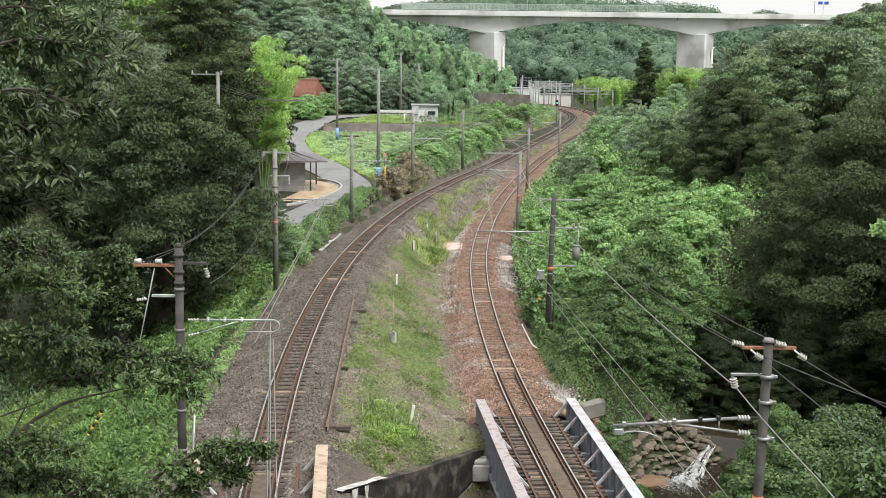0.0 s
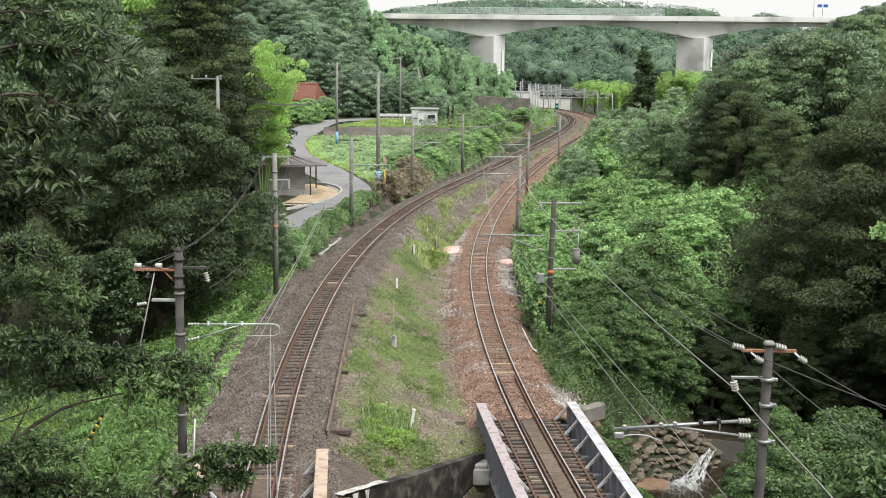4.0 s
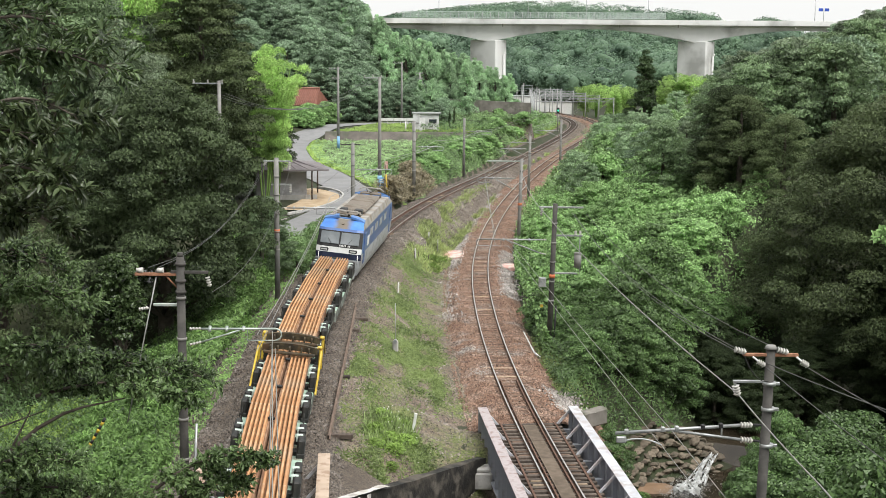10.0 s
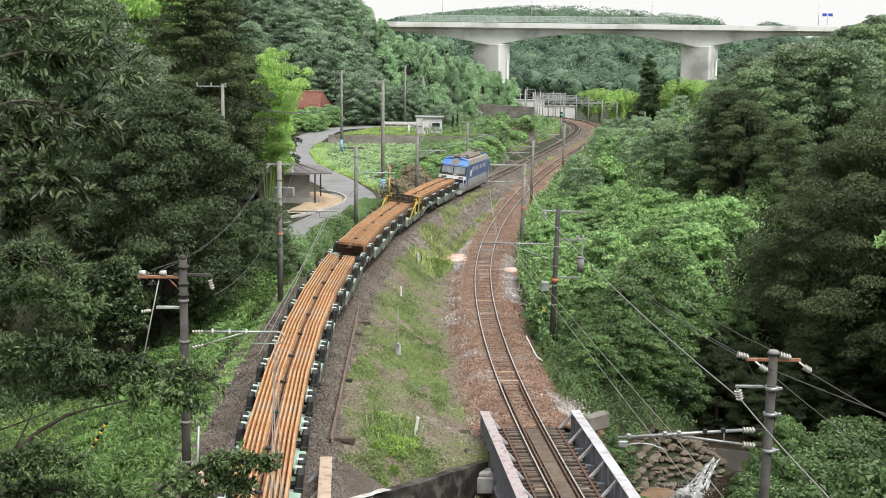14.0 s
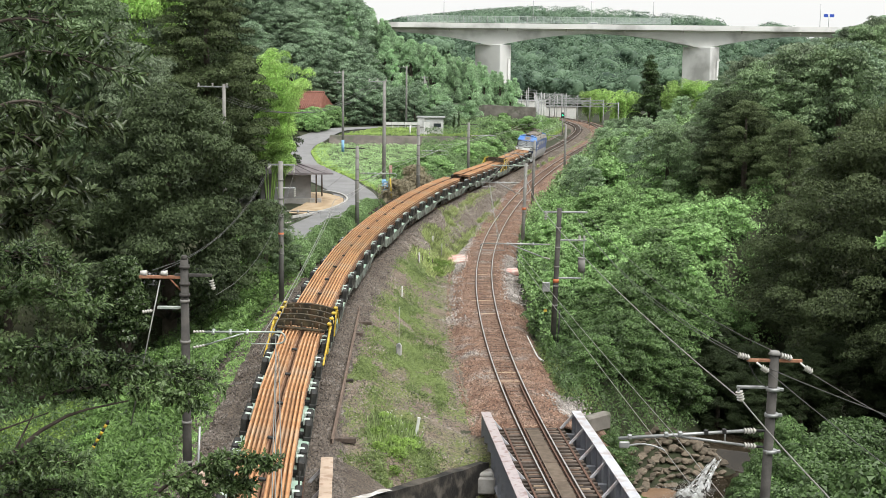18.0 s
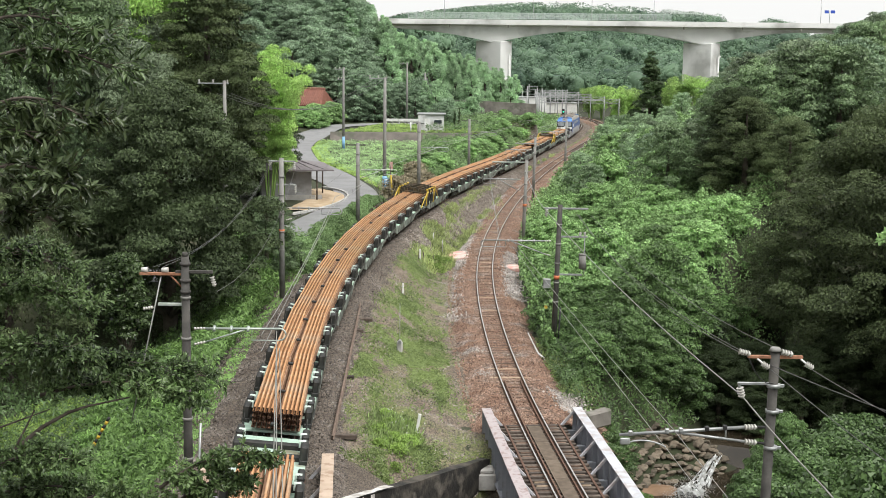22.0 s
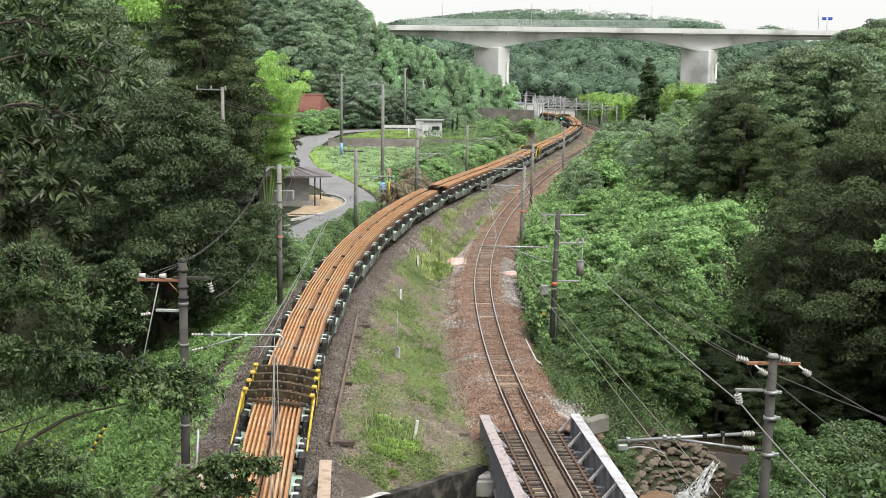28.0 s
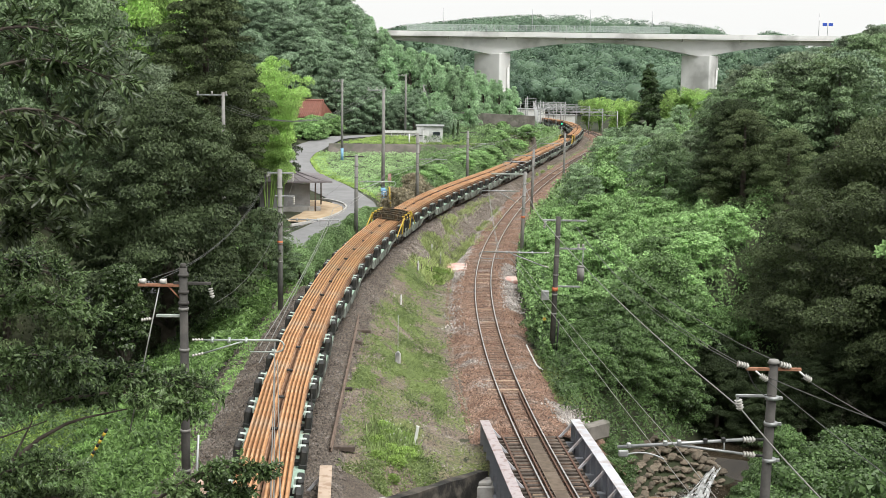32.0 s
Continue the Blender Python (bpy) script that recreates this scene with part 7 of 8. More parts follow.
# the pink crossing boards beside the inner track
for x, y, w_ in ((0.6, 106.2, 2.0), (4.75, 100.6, 1.0)):
    z = land(x, y)
    cp = empty("crossing_pad", Matrix.Translation((x, y, z + 0.2)), "faded pink concrete pad beside the track", "concrete pad", "pads beside the inner track")
    part("pad", box(bmesh.new(), (0, 0, 0), (w_, 3.4 if w_ > 1 else 1.8, 0.3), 0.05), M_PINK, cp)
    if w_ > 1:
        part("side_board", box(bmesh.new(), (-w_ / 2 - 0.15, 0, 0.6), (0.06, 2.2, 1.1), 0.02), M_STEEL, cp)
        part("crossing_panel", box(bmesh.new(), (w_ / 2 + 0.5, 0.5, -0.05), (0.7, 0.9, 0.14), 0.02), M_BLACK, cp)
# white pipe and pale stones at the bank's foot
z = land(5.6, 69)
tagged(part("cable_trough", tube(bmesh.new(), [(4.65, 78, -0.35), (4.8, 75, -0.35), (4.95, 72.5, -0.35), (5.2, 71.4, -0.35)], 0.06, 6), M_WHITE), "white plastic cable pipe beside the track", "pipe")
# blue pump sign, yellow guy guards and the low timber fence by the road's bend
si = empty("notice_board", Matrix.Translation((-5.85, 124.5, land(-5.85, 124.5))), "blue notice board on a post by the road", "sign")
part("post", rod(bmesh.new(), (0.35, 0, -0.2), (0.35, 0, 3.3), 0.05, 0.05, 8), M_TIMBER, si)
bd = part("board", box(bmesh.new(), (-0.05, 0, 1.6), (0.42, 0.05, 1.1), 0.02), M_WRAP, si)
for k in range(4):
    part("text_bar", box(bmesh.new(), (-0.05, -0.035, 1.95 - k * 0.22), (0.28, 0.01, 0.08)), M_WHITE, bd)
part("top_plate", box(bmesh.new(), (0.4, 0, 3.2), (0.3, 0.06, 0.8), 0.02), M_PINK, si)
for x, y, h in ((-5.25, 124, 2.6), (-4.7, 128, 2.0)):
    z = land(x, y)
    g = part("guy_guard", rod(bmesh.new(), (x, y, z), (x - 0.2, y, z + h), 0.08, 0.08, 8), M_YELLOW)
    tagged(g, "yellow plastic guard on a guy wire", "guy guard")
fe = empty("timber_fence", None, "low dark timber fence between road and track", "fence")
for i in range(14):
    y = 111 + i * 1.05
    x = xl(y) - 2.75
    z = land(x, y)
    part("fence_post", box(bmesh.new(), (x, y, z + 0.4), (0.14, 0.14, 0.9), 0.02), M_TIMBER, fe)
    part("fence_rail", box(bmesh.new(), (0, 0, 0), (0.09, 1.05, 0.14), 0.015, Matrix.Translation((x + 0.02, y + 0.5, z + 0.7)) @ Matrix.Rotation(-math.atan2(xl(y + 1) - xl(y), 1), 4, "Z")), M_TIMBER, fe)
ed = tagged(empty("edge_slab_row"), "pale concrete edge slabs beside the ballast", "edging", kind="structure")
for i in range(9):
    y = 93 + i * 0.95
    x = xl(y) - 2.55
    part("edge_slab", box(bmesh.new(), (0, 0, 0.02), (0.22, 0.9, 0.2), 0.02, Matrix.Translation((x, y, land(x, y) + 0.06)) @ Matrix.Rotation(-math.atan2(xl(y + 1) - xl(y), 1), 4, "Z")), M_KERB, ed)
# striped guard at the lower left
sgd = empty("striped_guard", Matrix.Translation((-14.0, 51.5, land(-14.0, 51.5))), "yellow and black striped pole guard", "guard")
for k in range(9):
    a, b = Vector((0, 0, 1.6)).lerp(Vector((0.75, 0, 2.9)), k / 9), Vector((0, 0, 1.6)).lerp(Vector((0.75, 0, 2.9)), (k + 1) / 9)
    part("stripe", rod(bmesh.new(), a, b, 0.06, 0.06, 8), M_YELLOW if k % 2 else M_BLACK, sgd)
part("stay", rod(bmesh.new(), (-0.92, 0, 0), (0, 0, 1.6), 0.03, 0.03, 6), M_STEEL, sgd)

# ---- trees and plants ----
def tree_parts(seed, h, rad, n, size, leaf, low=0.25, form="round", wide=0.5, three=False, toss=None, k=64, lump=(0.15, 0.27), swell=0.75):
    """The trunk and crown meshes of one tree: trunk, limbs, and leaves on an uneven heap of clumps."""
    r_ = np.random.default_rng(seed)
    blobs = []
    if form == "dome":
        for i in range(k):
            f = ((i + r_.uniform(0, 1)) / k) ** 1.15
            a, rr = i * 2.4 + r_.uniform(-0.5, 0.5), rad * min(1.0, 0.62 + 1.6 * f) * (1 - f ** 1.9) ** 0.6 * r_.uniform(0.7, 1.0)
            blobs.append((rr * math.cos(a), rr * math.sin(a), h * (low + (0.95 - low) * f), rad * r_.uniform(*lump)))
        blobs.append((0, 0, h * 0.5, rad * 0.6))
        form = "round"
    elif form == "round":
        for i in range(k):
            u = low + (0.97 - low) * (i + r_.uniform(0, 1)) / k
            env = max(0.42, math.sin(min(1, max(0.0, (u - low * 0.6) / (1 - low * 0.6)) ** swell) * math.pi) ** 0.55) if u < 0.5 else math.sin(min(1, max(0.0, (u - low * 0.6) / (1 - low * 0.6)) ** swell) * math.pi) ** 0.55
            a, rr = i * 2.4 + r_.uniform(-0.5, 0.5), rad * env * r_.uniform(0.62, 0.98)
            blobs.append((rr * math.cos(a), rr * math.sin(a), h * u, rad * r_.uniform(*lump)))
        blobs.append((0, 0, h * 0.6, rad * 0.55))
        blobs.append((0, 0, h * 0.9, rad * 0.3))
    elif form == "cone":
        for i in range(40):
            u = r_.uniform(0.12, 1.0)
            a, rr = r_.uniform(0, 6.28), rad * (1 - u) ** 0.8 * r_.uniform(0.45, 0.95)
            blobs.append((rr * math.cos(a), rr * math.sin(a), h * u, rad * (0.12 + 0.24 * (1 - u))))
    elif form == "plume":
        for i in range(13):
            a, lean = r_.uniform(0, 6.28), r_.uniform(0.1, 1.0) * rad
            for j in range(7):
                f = 0.35 + 0.65 * j / 6
                out = lean * f ** 2.2
                drop = h * 0.14 * max(0, f - 0.75) * 4 * (lean / rad)
                blobs.append((out * math.cos(a) + 0.5 * rad * math.cos(a * 3) * 0.5, out * math.sin(a), h * f * r_.uniform(0.94, 1.0) - drop, rad * 0.27 * (1.15 - 0.6 * f) + 0.15))
    at, way = clump_points(r_, blobs, n, 0.3, 0.05 if form == "round" else -0.15, 0.5 if form == "round" else 0.82)
    if form == "plume":
        way = unit(way + np.array([0, 0, 0.4]))
    toss = toss or 0.42
    co, fs = leaves(r_, at, way, size, wide, three=three, toss=toss)
    if form != "plume":
        inner, iw = clump_points(r_, [(b[0] * 0.7, b[1] * 0.7, b[2] * 0.94, b[3] * 0.85) for b in blobs], n // 6)
        c2, f2 = leaves(r_, inner, iw, size * 1.35, 0.8, three=three)
        co, fs = np.concatenate([co, c2]), np.concatenate([fs, f2 + len(co)])
    crown = raw_mesh("crown", co, fs, leaf)
    bm = bmesh.new()
    if form == "plume":
        for i in range(0, len(blobs), 7):
            pts = [Vector((blobs[i][0] * 0.3, blobs[i][1] * 0.3, 0))] + [Vector(b[:3]) for b in blobs[i:i + 7]]
            for a, b in zip(pts[:-1], pts[1:]):
                rod(bm, a, b, 0.05, 0.04, 5, False)
    else:
        rod(bm, (0, 0, -0.4), (0, 0, h * 0.45), rad * 0.075, rad * 0.055, 8)
        rod(bm, (0, 0, h * 0.45), (0, 0, h * 0.9), rad * 0.055, rad * 0.015, 7)
        for b in blobs[:14]:
            z = min(b[2] * 0.8, h * 0.7) * 0.8
            rod(bm, (0, 0, max(z, h * 0.15)), (b[0] * 0.9, b[1] * 0.9, b[2]), rad * 0.028, rad * 0.008, 5, False)
    return data_of("trunk", bm, M_BARK if form != "plume" else M_LEAF_BAMBOO), crown


def tree(meshes, x, y, s=1.0, sz=None, label="broad-leaved tree in full leaf", category="tree", name="tree", group="", rot=None, z=None):
    name = "pine_tree" if meshes is PINE else name
    t = empty(name, Matrix.LocRotScale((x, y, land(x, y) - 0.15 if z is None else z), Euler((0, 0, rnd.uniform(0, 6.28) if rot is None else rot)), (s, s, sz or s)), label, category, group)
    if name != "creeper_mound":
        part("trunk" if name != "bamboo_clump" else "culm", meshes[0], None, t)
    part("crown", meshes[1], None, t)
    return t


rnd = random.Random(77)
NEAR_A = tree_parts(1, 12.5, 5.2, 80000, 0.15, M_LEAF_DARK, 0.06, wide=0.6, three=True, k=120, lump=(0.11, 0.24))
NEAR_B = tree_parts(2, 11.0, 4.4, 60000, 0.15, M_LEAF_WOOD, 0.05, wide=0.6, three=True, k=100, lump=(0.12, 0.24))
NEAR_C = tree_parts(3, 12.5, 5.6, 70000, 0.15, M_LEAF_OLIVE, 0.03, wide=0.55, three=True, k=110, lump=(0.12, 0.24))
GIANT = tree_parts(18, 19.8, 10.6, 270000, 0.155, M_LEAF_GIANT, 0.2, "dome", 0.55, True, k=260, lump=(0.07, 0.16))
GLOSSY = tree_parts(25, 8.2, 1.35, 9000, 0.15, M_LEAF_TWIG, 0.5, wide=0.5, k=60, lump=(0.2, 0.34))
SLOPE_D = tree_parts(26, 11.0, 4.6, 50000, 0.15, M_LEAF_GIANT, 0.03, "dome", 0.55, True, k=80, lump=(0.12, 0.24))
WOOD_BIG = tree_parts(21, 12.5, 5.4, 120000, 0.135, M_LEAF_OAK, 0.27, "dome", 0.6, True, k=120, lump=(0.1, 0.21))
MID_A = tree_parts(4, 9.5, 3.6, 24000, 0.18, M_LEAF_WOOD, 0.05, wide=0.6, three=True, k=70)
MID_B = tree_parts(5, 9.0, 3.8, 20000, 0.2, M_LEAF_HILL, 0.04, wide=0.6, three=True, k=70)
MID_C = tree_parts(6, 10.0, 3.4, 24000, 0.18, M_LEAF_OLIVE, 0.05, wide=0.6, three=True, k=70)
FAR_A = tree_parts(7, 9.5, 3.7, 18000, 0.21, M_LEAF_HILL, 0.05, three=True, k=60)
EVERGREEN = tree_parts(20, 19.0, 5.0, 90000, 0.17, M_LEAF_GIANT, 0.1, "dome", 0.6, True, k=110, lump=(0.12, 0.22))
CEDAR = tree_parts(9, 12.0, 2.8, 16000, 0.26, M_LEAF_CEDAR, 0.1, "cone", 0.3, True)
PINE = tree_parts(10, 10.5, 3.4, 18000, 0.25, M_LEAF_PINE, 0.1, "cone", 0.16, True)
BAMBOO_LOW = tree_parts(23, 8.0, 3.4, 16000, 0.3, M_LEAF_BAMBOO, 0.1, "plume", 0.26, True)
BAMBOO = tree_parts(11, 13.0, 3.4, 48000, 0.22, M_LEAF_BAMBOO, 0.1, "plume", 0.24, True)
NEAR_K = tree_parts(15, 9.0, 3.2, 30000, 0.16, M_LEAF_BANK, 0.02, wide=0.8, three=True, k=70)
BUSH = tree_parts(12, 2.2, 1.5, 4200, 0.14, M_LEAF_MID, 0.02, three=True)
MID_S = tree_parts(22, 9.5, 3.8, 15000, 0.22, M_LEAF_HAZY, 0.03, wide=0.6, three=True)
BUSH_K = tree_parts(13, 3.4, 2.3, 7000, 0.18, M_LEAF_KUDZU, 0.02, "round", 0.85, True)
BUSH_N = tree_parts(16, 3.4, 2.3, 9000, 0.16, M_LEAF_KUDZU, 0.02, "round", 0.85, True, k=40)
BUSH_D = tree_parts(19, 3.6, 2.3, 9000, 0.14, M_LEAF_BANK, 0.02, "round", 0.8, True, k=40, lump=(0.18, 0.32))
SASA_CLUMP = tree_parts(24, 1.5, 1.5, 5200, 0.2, M_LEAF_SASA, 0.02, "round", 0.24, True, k=30, lump=(0.2, 0.34))
WEED = tree_parts(17, 1.0, 0.75, 1800, 0.12, M_LEAF_FIELD, 0.02, "round", 0.3)

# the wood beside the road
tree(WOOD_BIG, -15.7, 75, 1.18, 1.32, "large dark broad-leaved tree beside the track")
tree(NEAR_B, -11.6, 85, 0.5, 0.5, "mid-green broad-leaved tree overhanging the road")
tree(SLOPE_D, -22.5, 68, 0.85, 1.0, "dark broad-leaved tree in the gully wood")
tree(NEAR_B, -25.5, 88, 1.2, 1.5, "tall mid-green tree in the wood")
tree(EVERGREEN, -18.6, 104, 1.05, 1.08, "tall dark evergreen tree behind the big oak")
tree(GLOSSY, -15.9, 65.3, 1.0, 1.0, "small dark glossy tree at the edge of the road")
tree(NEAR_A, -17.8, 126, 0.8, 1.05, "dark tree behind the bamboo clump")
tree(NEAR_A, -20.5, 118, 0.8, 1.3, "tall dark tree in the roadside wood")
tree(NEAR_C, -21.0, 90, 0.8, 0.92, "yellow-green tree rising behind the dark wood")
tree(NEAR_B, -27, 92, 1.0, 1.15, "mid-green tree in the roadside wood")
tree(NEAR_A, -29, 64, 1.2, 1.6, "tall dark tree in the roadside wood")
for x, y, s in ((-14.6, 117, 0.84), (-16.2, 121, 0.9), (-25.6, 106, 1.5), (-28.6, 108, 1.5), (-33, 108, 1.5), (-23.5, 112, 1.45)):
    tree(BAMBOO, x, y, s, s * (1.22 if x > -18 else 1.38), "bright green feathery bamboo clump", "bamboo", "bamboo_clump", "bamboo clumps")


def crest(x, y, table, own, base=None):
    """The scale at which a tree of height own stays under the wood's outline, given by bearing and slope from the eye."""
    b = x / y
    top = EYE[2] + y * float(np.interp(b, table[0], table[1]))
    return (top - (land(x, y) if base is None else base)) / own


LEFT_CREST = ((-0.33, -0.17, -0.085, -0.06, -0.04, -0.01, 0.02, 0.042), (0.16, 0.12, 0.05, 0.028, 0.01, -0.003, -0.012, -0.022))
for n in range(26):
    y = rnd.uniform(96, 225)
    edge = float(np.interp(y, (88, 110, 140, 175, 200, 215, 240), (18, 20, 26, 32, 36, 38, 34)))
    x = -edge - rnd.uniform(0, 22)
    tree((MID_A, MID_B, MID_C)[n % 3], x, y, rnd.uniform(1.0, 1.45), None, "broad-leaved tree on the wooded hillside", group="hillside trees")
# the hill behind the farmhouse
for n in range(180):
    y = rnd.uniform(238, 330)
    x = rnd.uniform(-62, 13)
    if x > 4 and y < 262:
        continue
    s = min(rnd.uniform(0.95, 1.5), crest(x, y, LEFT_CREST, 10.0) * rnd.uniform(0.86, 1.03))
    if s < 0.3:
        continue
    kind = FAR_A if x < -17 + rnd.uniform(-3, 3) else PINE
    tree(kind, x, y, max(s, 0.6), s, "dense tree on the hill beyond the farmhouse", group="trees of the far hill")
for n in range(14):
    x, y = -27 + n * 0.62 + rnd.uniform(-0.5, 0.5), 211 + rnd.uniform(-2, 6) + n * 0.3
    tree(BUSH_K, x, y, rnd.uniform(0.7, 1.1), None, "rounded garden shrub before the farmhouse", "shrub", "shrub", "garden shrubs")
for x, y, sx, sz, lab in ((-1.8, 214, 0.62, 0.44, "rounded dark tree behind the hut"), (0.6, 207, 0.17, 0.27, "narrow dark shrub beside the hut"), (1.3, 208, 0.17, 0.3, "narrow dark shrub beside the hut"), (-0.6, 216, 0.5, 0.5, "rounded dark tree behind the hut")):
    tree(FAR_A if "round" in lab else CEDAR, x, y, sx, sz, lab)
# the slope above the inner track
tree(GIANT, 27.5, 79, 1.0, 1.0, "huge olive-green tree spreading over the creek bank", z=-5.6)
for x, y, s, k in ((22.6, 104, 0.75, SLOPE_D), (28, 80, 0.8, NEAR_A), (22.5, 76, 0.5, NEAR_A), (17.6, 76.5, 0.45, NEAR_A), (31, 82, 1.1, NEAR_A), (22.5, 107, 0.7, NEAR_A),
                   (31, 112, 0.85, SLOPE_D), (36, 95, 1.1, NEAR_A), (22, 90, 0.62, SLOPE_D), (25, 100, 0.7, SLOPE_D), (15.4, 75.0, 0.4, NEAR_A), (20.0, 74.5, 0.45, NEAR_A), (26, 75, 0.55, NEAR_A), (17.6, 73.2, 0.36, NEAR_A)):
    tree(k, x, y, s, None, "large dense tree on the slope above the track", group="trees of the slope")
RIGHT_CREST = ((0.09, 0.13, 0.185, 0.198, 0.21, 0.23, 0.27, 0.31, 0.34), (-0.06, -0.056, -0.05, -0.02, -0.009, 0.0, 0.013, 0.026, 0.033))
for n in range(125):
    y = rnd.uniform(104, 275)
    x = xr(min(y, 262)) + rnd.uniform(14, 30 + 0.17 * y)
    if x / y > 0.37:
        continue
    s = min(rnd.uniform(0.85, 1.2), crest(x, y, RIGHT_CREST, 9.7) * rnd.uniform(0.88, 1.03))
    if s < 0.3:
        continue
    k = (MID_A, MID_C, MID_B, MID_A)[n % 4] if y < 200 else (FAR_A, MID_C, FAR_A)[n % 3]
    tree(k, x, y, max(s, 0.55), s, "broad-leaved tree on the slope above the track", group="trees of the slope")
for x, y, s in ((31.2, 214, 1.0), (35, 232, 0.55)):
    tree(CEDAR, x, y, s * 1.45, s * 1.16, "dark pointed cedar tree", name="cedar_tree")
for x, y, s in ((33, 322, 0.95), (36, 326, 1.0), (40, 322, 1.0), (37, 300, 0.95), (40.5, 302, 1.0), (46, 290, 1.15), (49.5, 292, 1.2), (52.5, 288, 1.1), (30.5, 236, 0.6)):
    tree(BAMBOO_LOW, x, y, s * 1.1, s, "bright yellow-green bamboo clump", "bamboo", "bamboo_clump", "bamboo clumps")
# creeper mounds with steep fronts over the bank
for n in range(46):
    y = rnd.uniform(72, 128)
    x = xr(y) + rnd.uniform(4.5, 17)
    s = rnd.uniform(0.5, 1.05)
    tree(BUSH_N, x, y, s, s * rnd.uniform(0.75, 1.1), "steep-sided mound of bright kudzu creeper", "shrub", "creeper_mound", "creeper mounds on the bank")
# shrubs between the slope and the tracks
for n in range(46):
    y = rnd.uniform(128, 235)
    x = xr(y) + rnd.uniform(5.5, 17)
    tree((BUSH_K, MID_S, MID_S)[n % 3], x, y, rnd.uniform(0.45, 0.62) if n % 3 else rnd.uniform(0.9, 1.4), None, "rounded shrub on the bank", "shrub", "shrub", "shrubs of the bank")
for n in range(58):
    y = rnd.uniform(76, 132)
    x = xr(y) + rnd.uniform(4, 15)
    tree((BUSH_N if n % 4 else BUSH_D) if y < 105 else BUSH_K, x, y, rnd.uniform(0.4, 0.95), rnd.uniform(0.35, 0.75), "creeper-covered mound on the bank", "shrub", "shrub", "shrubs of the bank")


for x, y, s in ((12.4, 74.2, 0.36), (13.8, 75.6, 0.42), (13.0, 77.6, 0.45), (15.4, 77.0, 0.42), (10.8, 73.4, 0.3)):
    tree(NEAR_A, x, y, s, None, "dark bushy tree over the creek", group="trees of the slope", z=-4.6)
# Added trees out of view on the near bank, to shade the creek hollow.
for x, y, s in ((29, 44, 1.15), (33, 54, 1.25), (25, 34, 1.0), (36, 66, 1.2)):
    tree(NEAR_A, x, y, s, None, "unseen tree added to shade the creek hollow", group="trees of the near bank", z=-4.0)
# dark shrubs on the steep bank over the creek
for n in range(40):
    y = rnd.uniform(57, 84)
    x = xr(y) + rnd.uniform(3.6, 9.5)
    if land(x, y) < -2.2 or x > 2.4 + (y - 50) * 0.36:
        continue
    tree(BUSH_D, x, y, rnd.uniform(0.4, 0.85), None, "dark green shrub on the steep creek bank", "shrub", "shrub", "shrubs of the creek bank")


for x, y, s in ((8.6, 69.6, 0.7), (9.6, 70.8, 0.8), (10.9, 71.6, 0.7), (12.2, 72.8, 0.7), (7.6, 67.8, 0.6), (13.4, 73.8, 0.7), (10.6, 72.6, 0.9), (11.4, 73.6, 0.8), (12.5, 75.2, 0.9), (13.6, 77, 1.0), (12.4, 78.5, 1.1), (14.8, 79, 1.0), (11.2, 76, 1.0), (15.6, 77.6, 0.9), (9.9, 74.5, 0.9)):
    tree(BUSH_D, x, y, s, None, "dark green shrub on the steep creek bank", "shrub", "shrub", "shrubs of the creek bank", z=max(land(x, y), -4.3) - 0.1)


def stuff(name, at, way, size, material, label, seed, wide=0.5, three=False, toss=0.45):
    co, fs = leaves(np.random.default_rng(seed), at, way, size, wide, three=three, toss=toss)
    return tagged(new(name, raw_mesh(name, co, fs, material)), label, "plants", kind="stuff")


def scattered(rng_, n, fx0, fx1, y0, y1, lift0, lift1, power=1.0):
    """Places on the land between two edges, lifted a little."""
    y = y0 + (y1 - y0) * rng_.random(n) ** power
    a, b = np.interp(y, *fx0), np.interp(y, *fx1)
    x = a + (b - a) * rng_.random(n)
    z = height(x, y) + rng_.uniform(lift0, lift1, n)
    p = np.stack([x, y, z], 1)
    return p[(z > -3.6) | (y > 115)]


ys_ = np.linspace(40, 284, 50)
XL, XR = np.array([xl(y) for y in ys_]), np.array([xr(y) for y in ys_])
rng = np.random.default_rng(31)
up = np.array([0, 0, 1.0])


def lump(x, y, amount, f):
    big = np.sin(x * f * 1.7 + y * f) * np.sin(y * f * 1.3 - x * f * 0.6) * 0.5 + 0.5
    return amount * (big + 0.5 * np.sin(x * 2.3 + np.sin(y * 1.1)) * np.sin(y * 1.9 + np.sin(x * 0.8)))


def lumpy(p, amount, f=0.55):
    p[:, 2] += lump(p[:, 0], p[:, 1], amount, f)
    return p


def slope_ways(p, amount, f=0.55, tilt=(0.0, -0.3)):
    """Leaves on lumpy growth face away from its surface."""
    e = 0.15
    gx_ = (lump(p[:, 0] + e, p[:, 1], amount, f) - lump(p[:, 0] - e, p[:, 1], amount, f)) / (2 * e)
    gy_ = (lump(p[:, 0], p[:, 1] + e, amount, f) - lump(p[:, 0], p[:, 1] - e, amount, f)) / (2 * e)
    return unit(np.stack([tilt[0] - gx_, tilt[1] - gy_, np.ones(len(p))], 1))


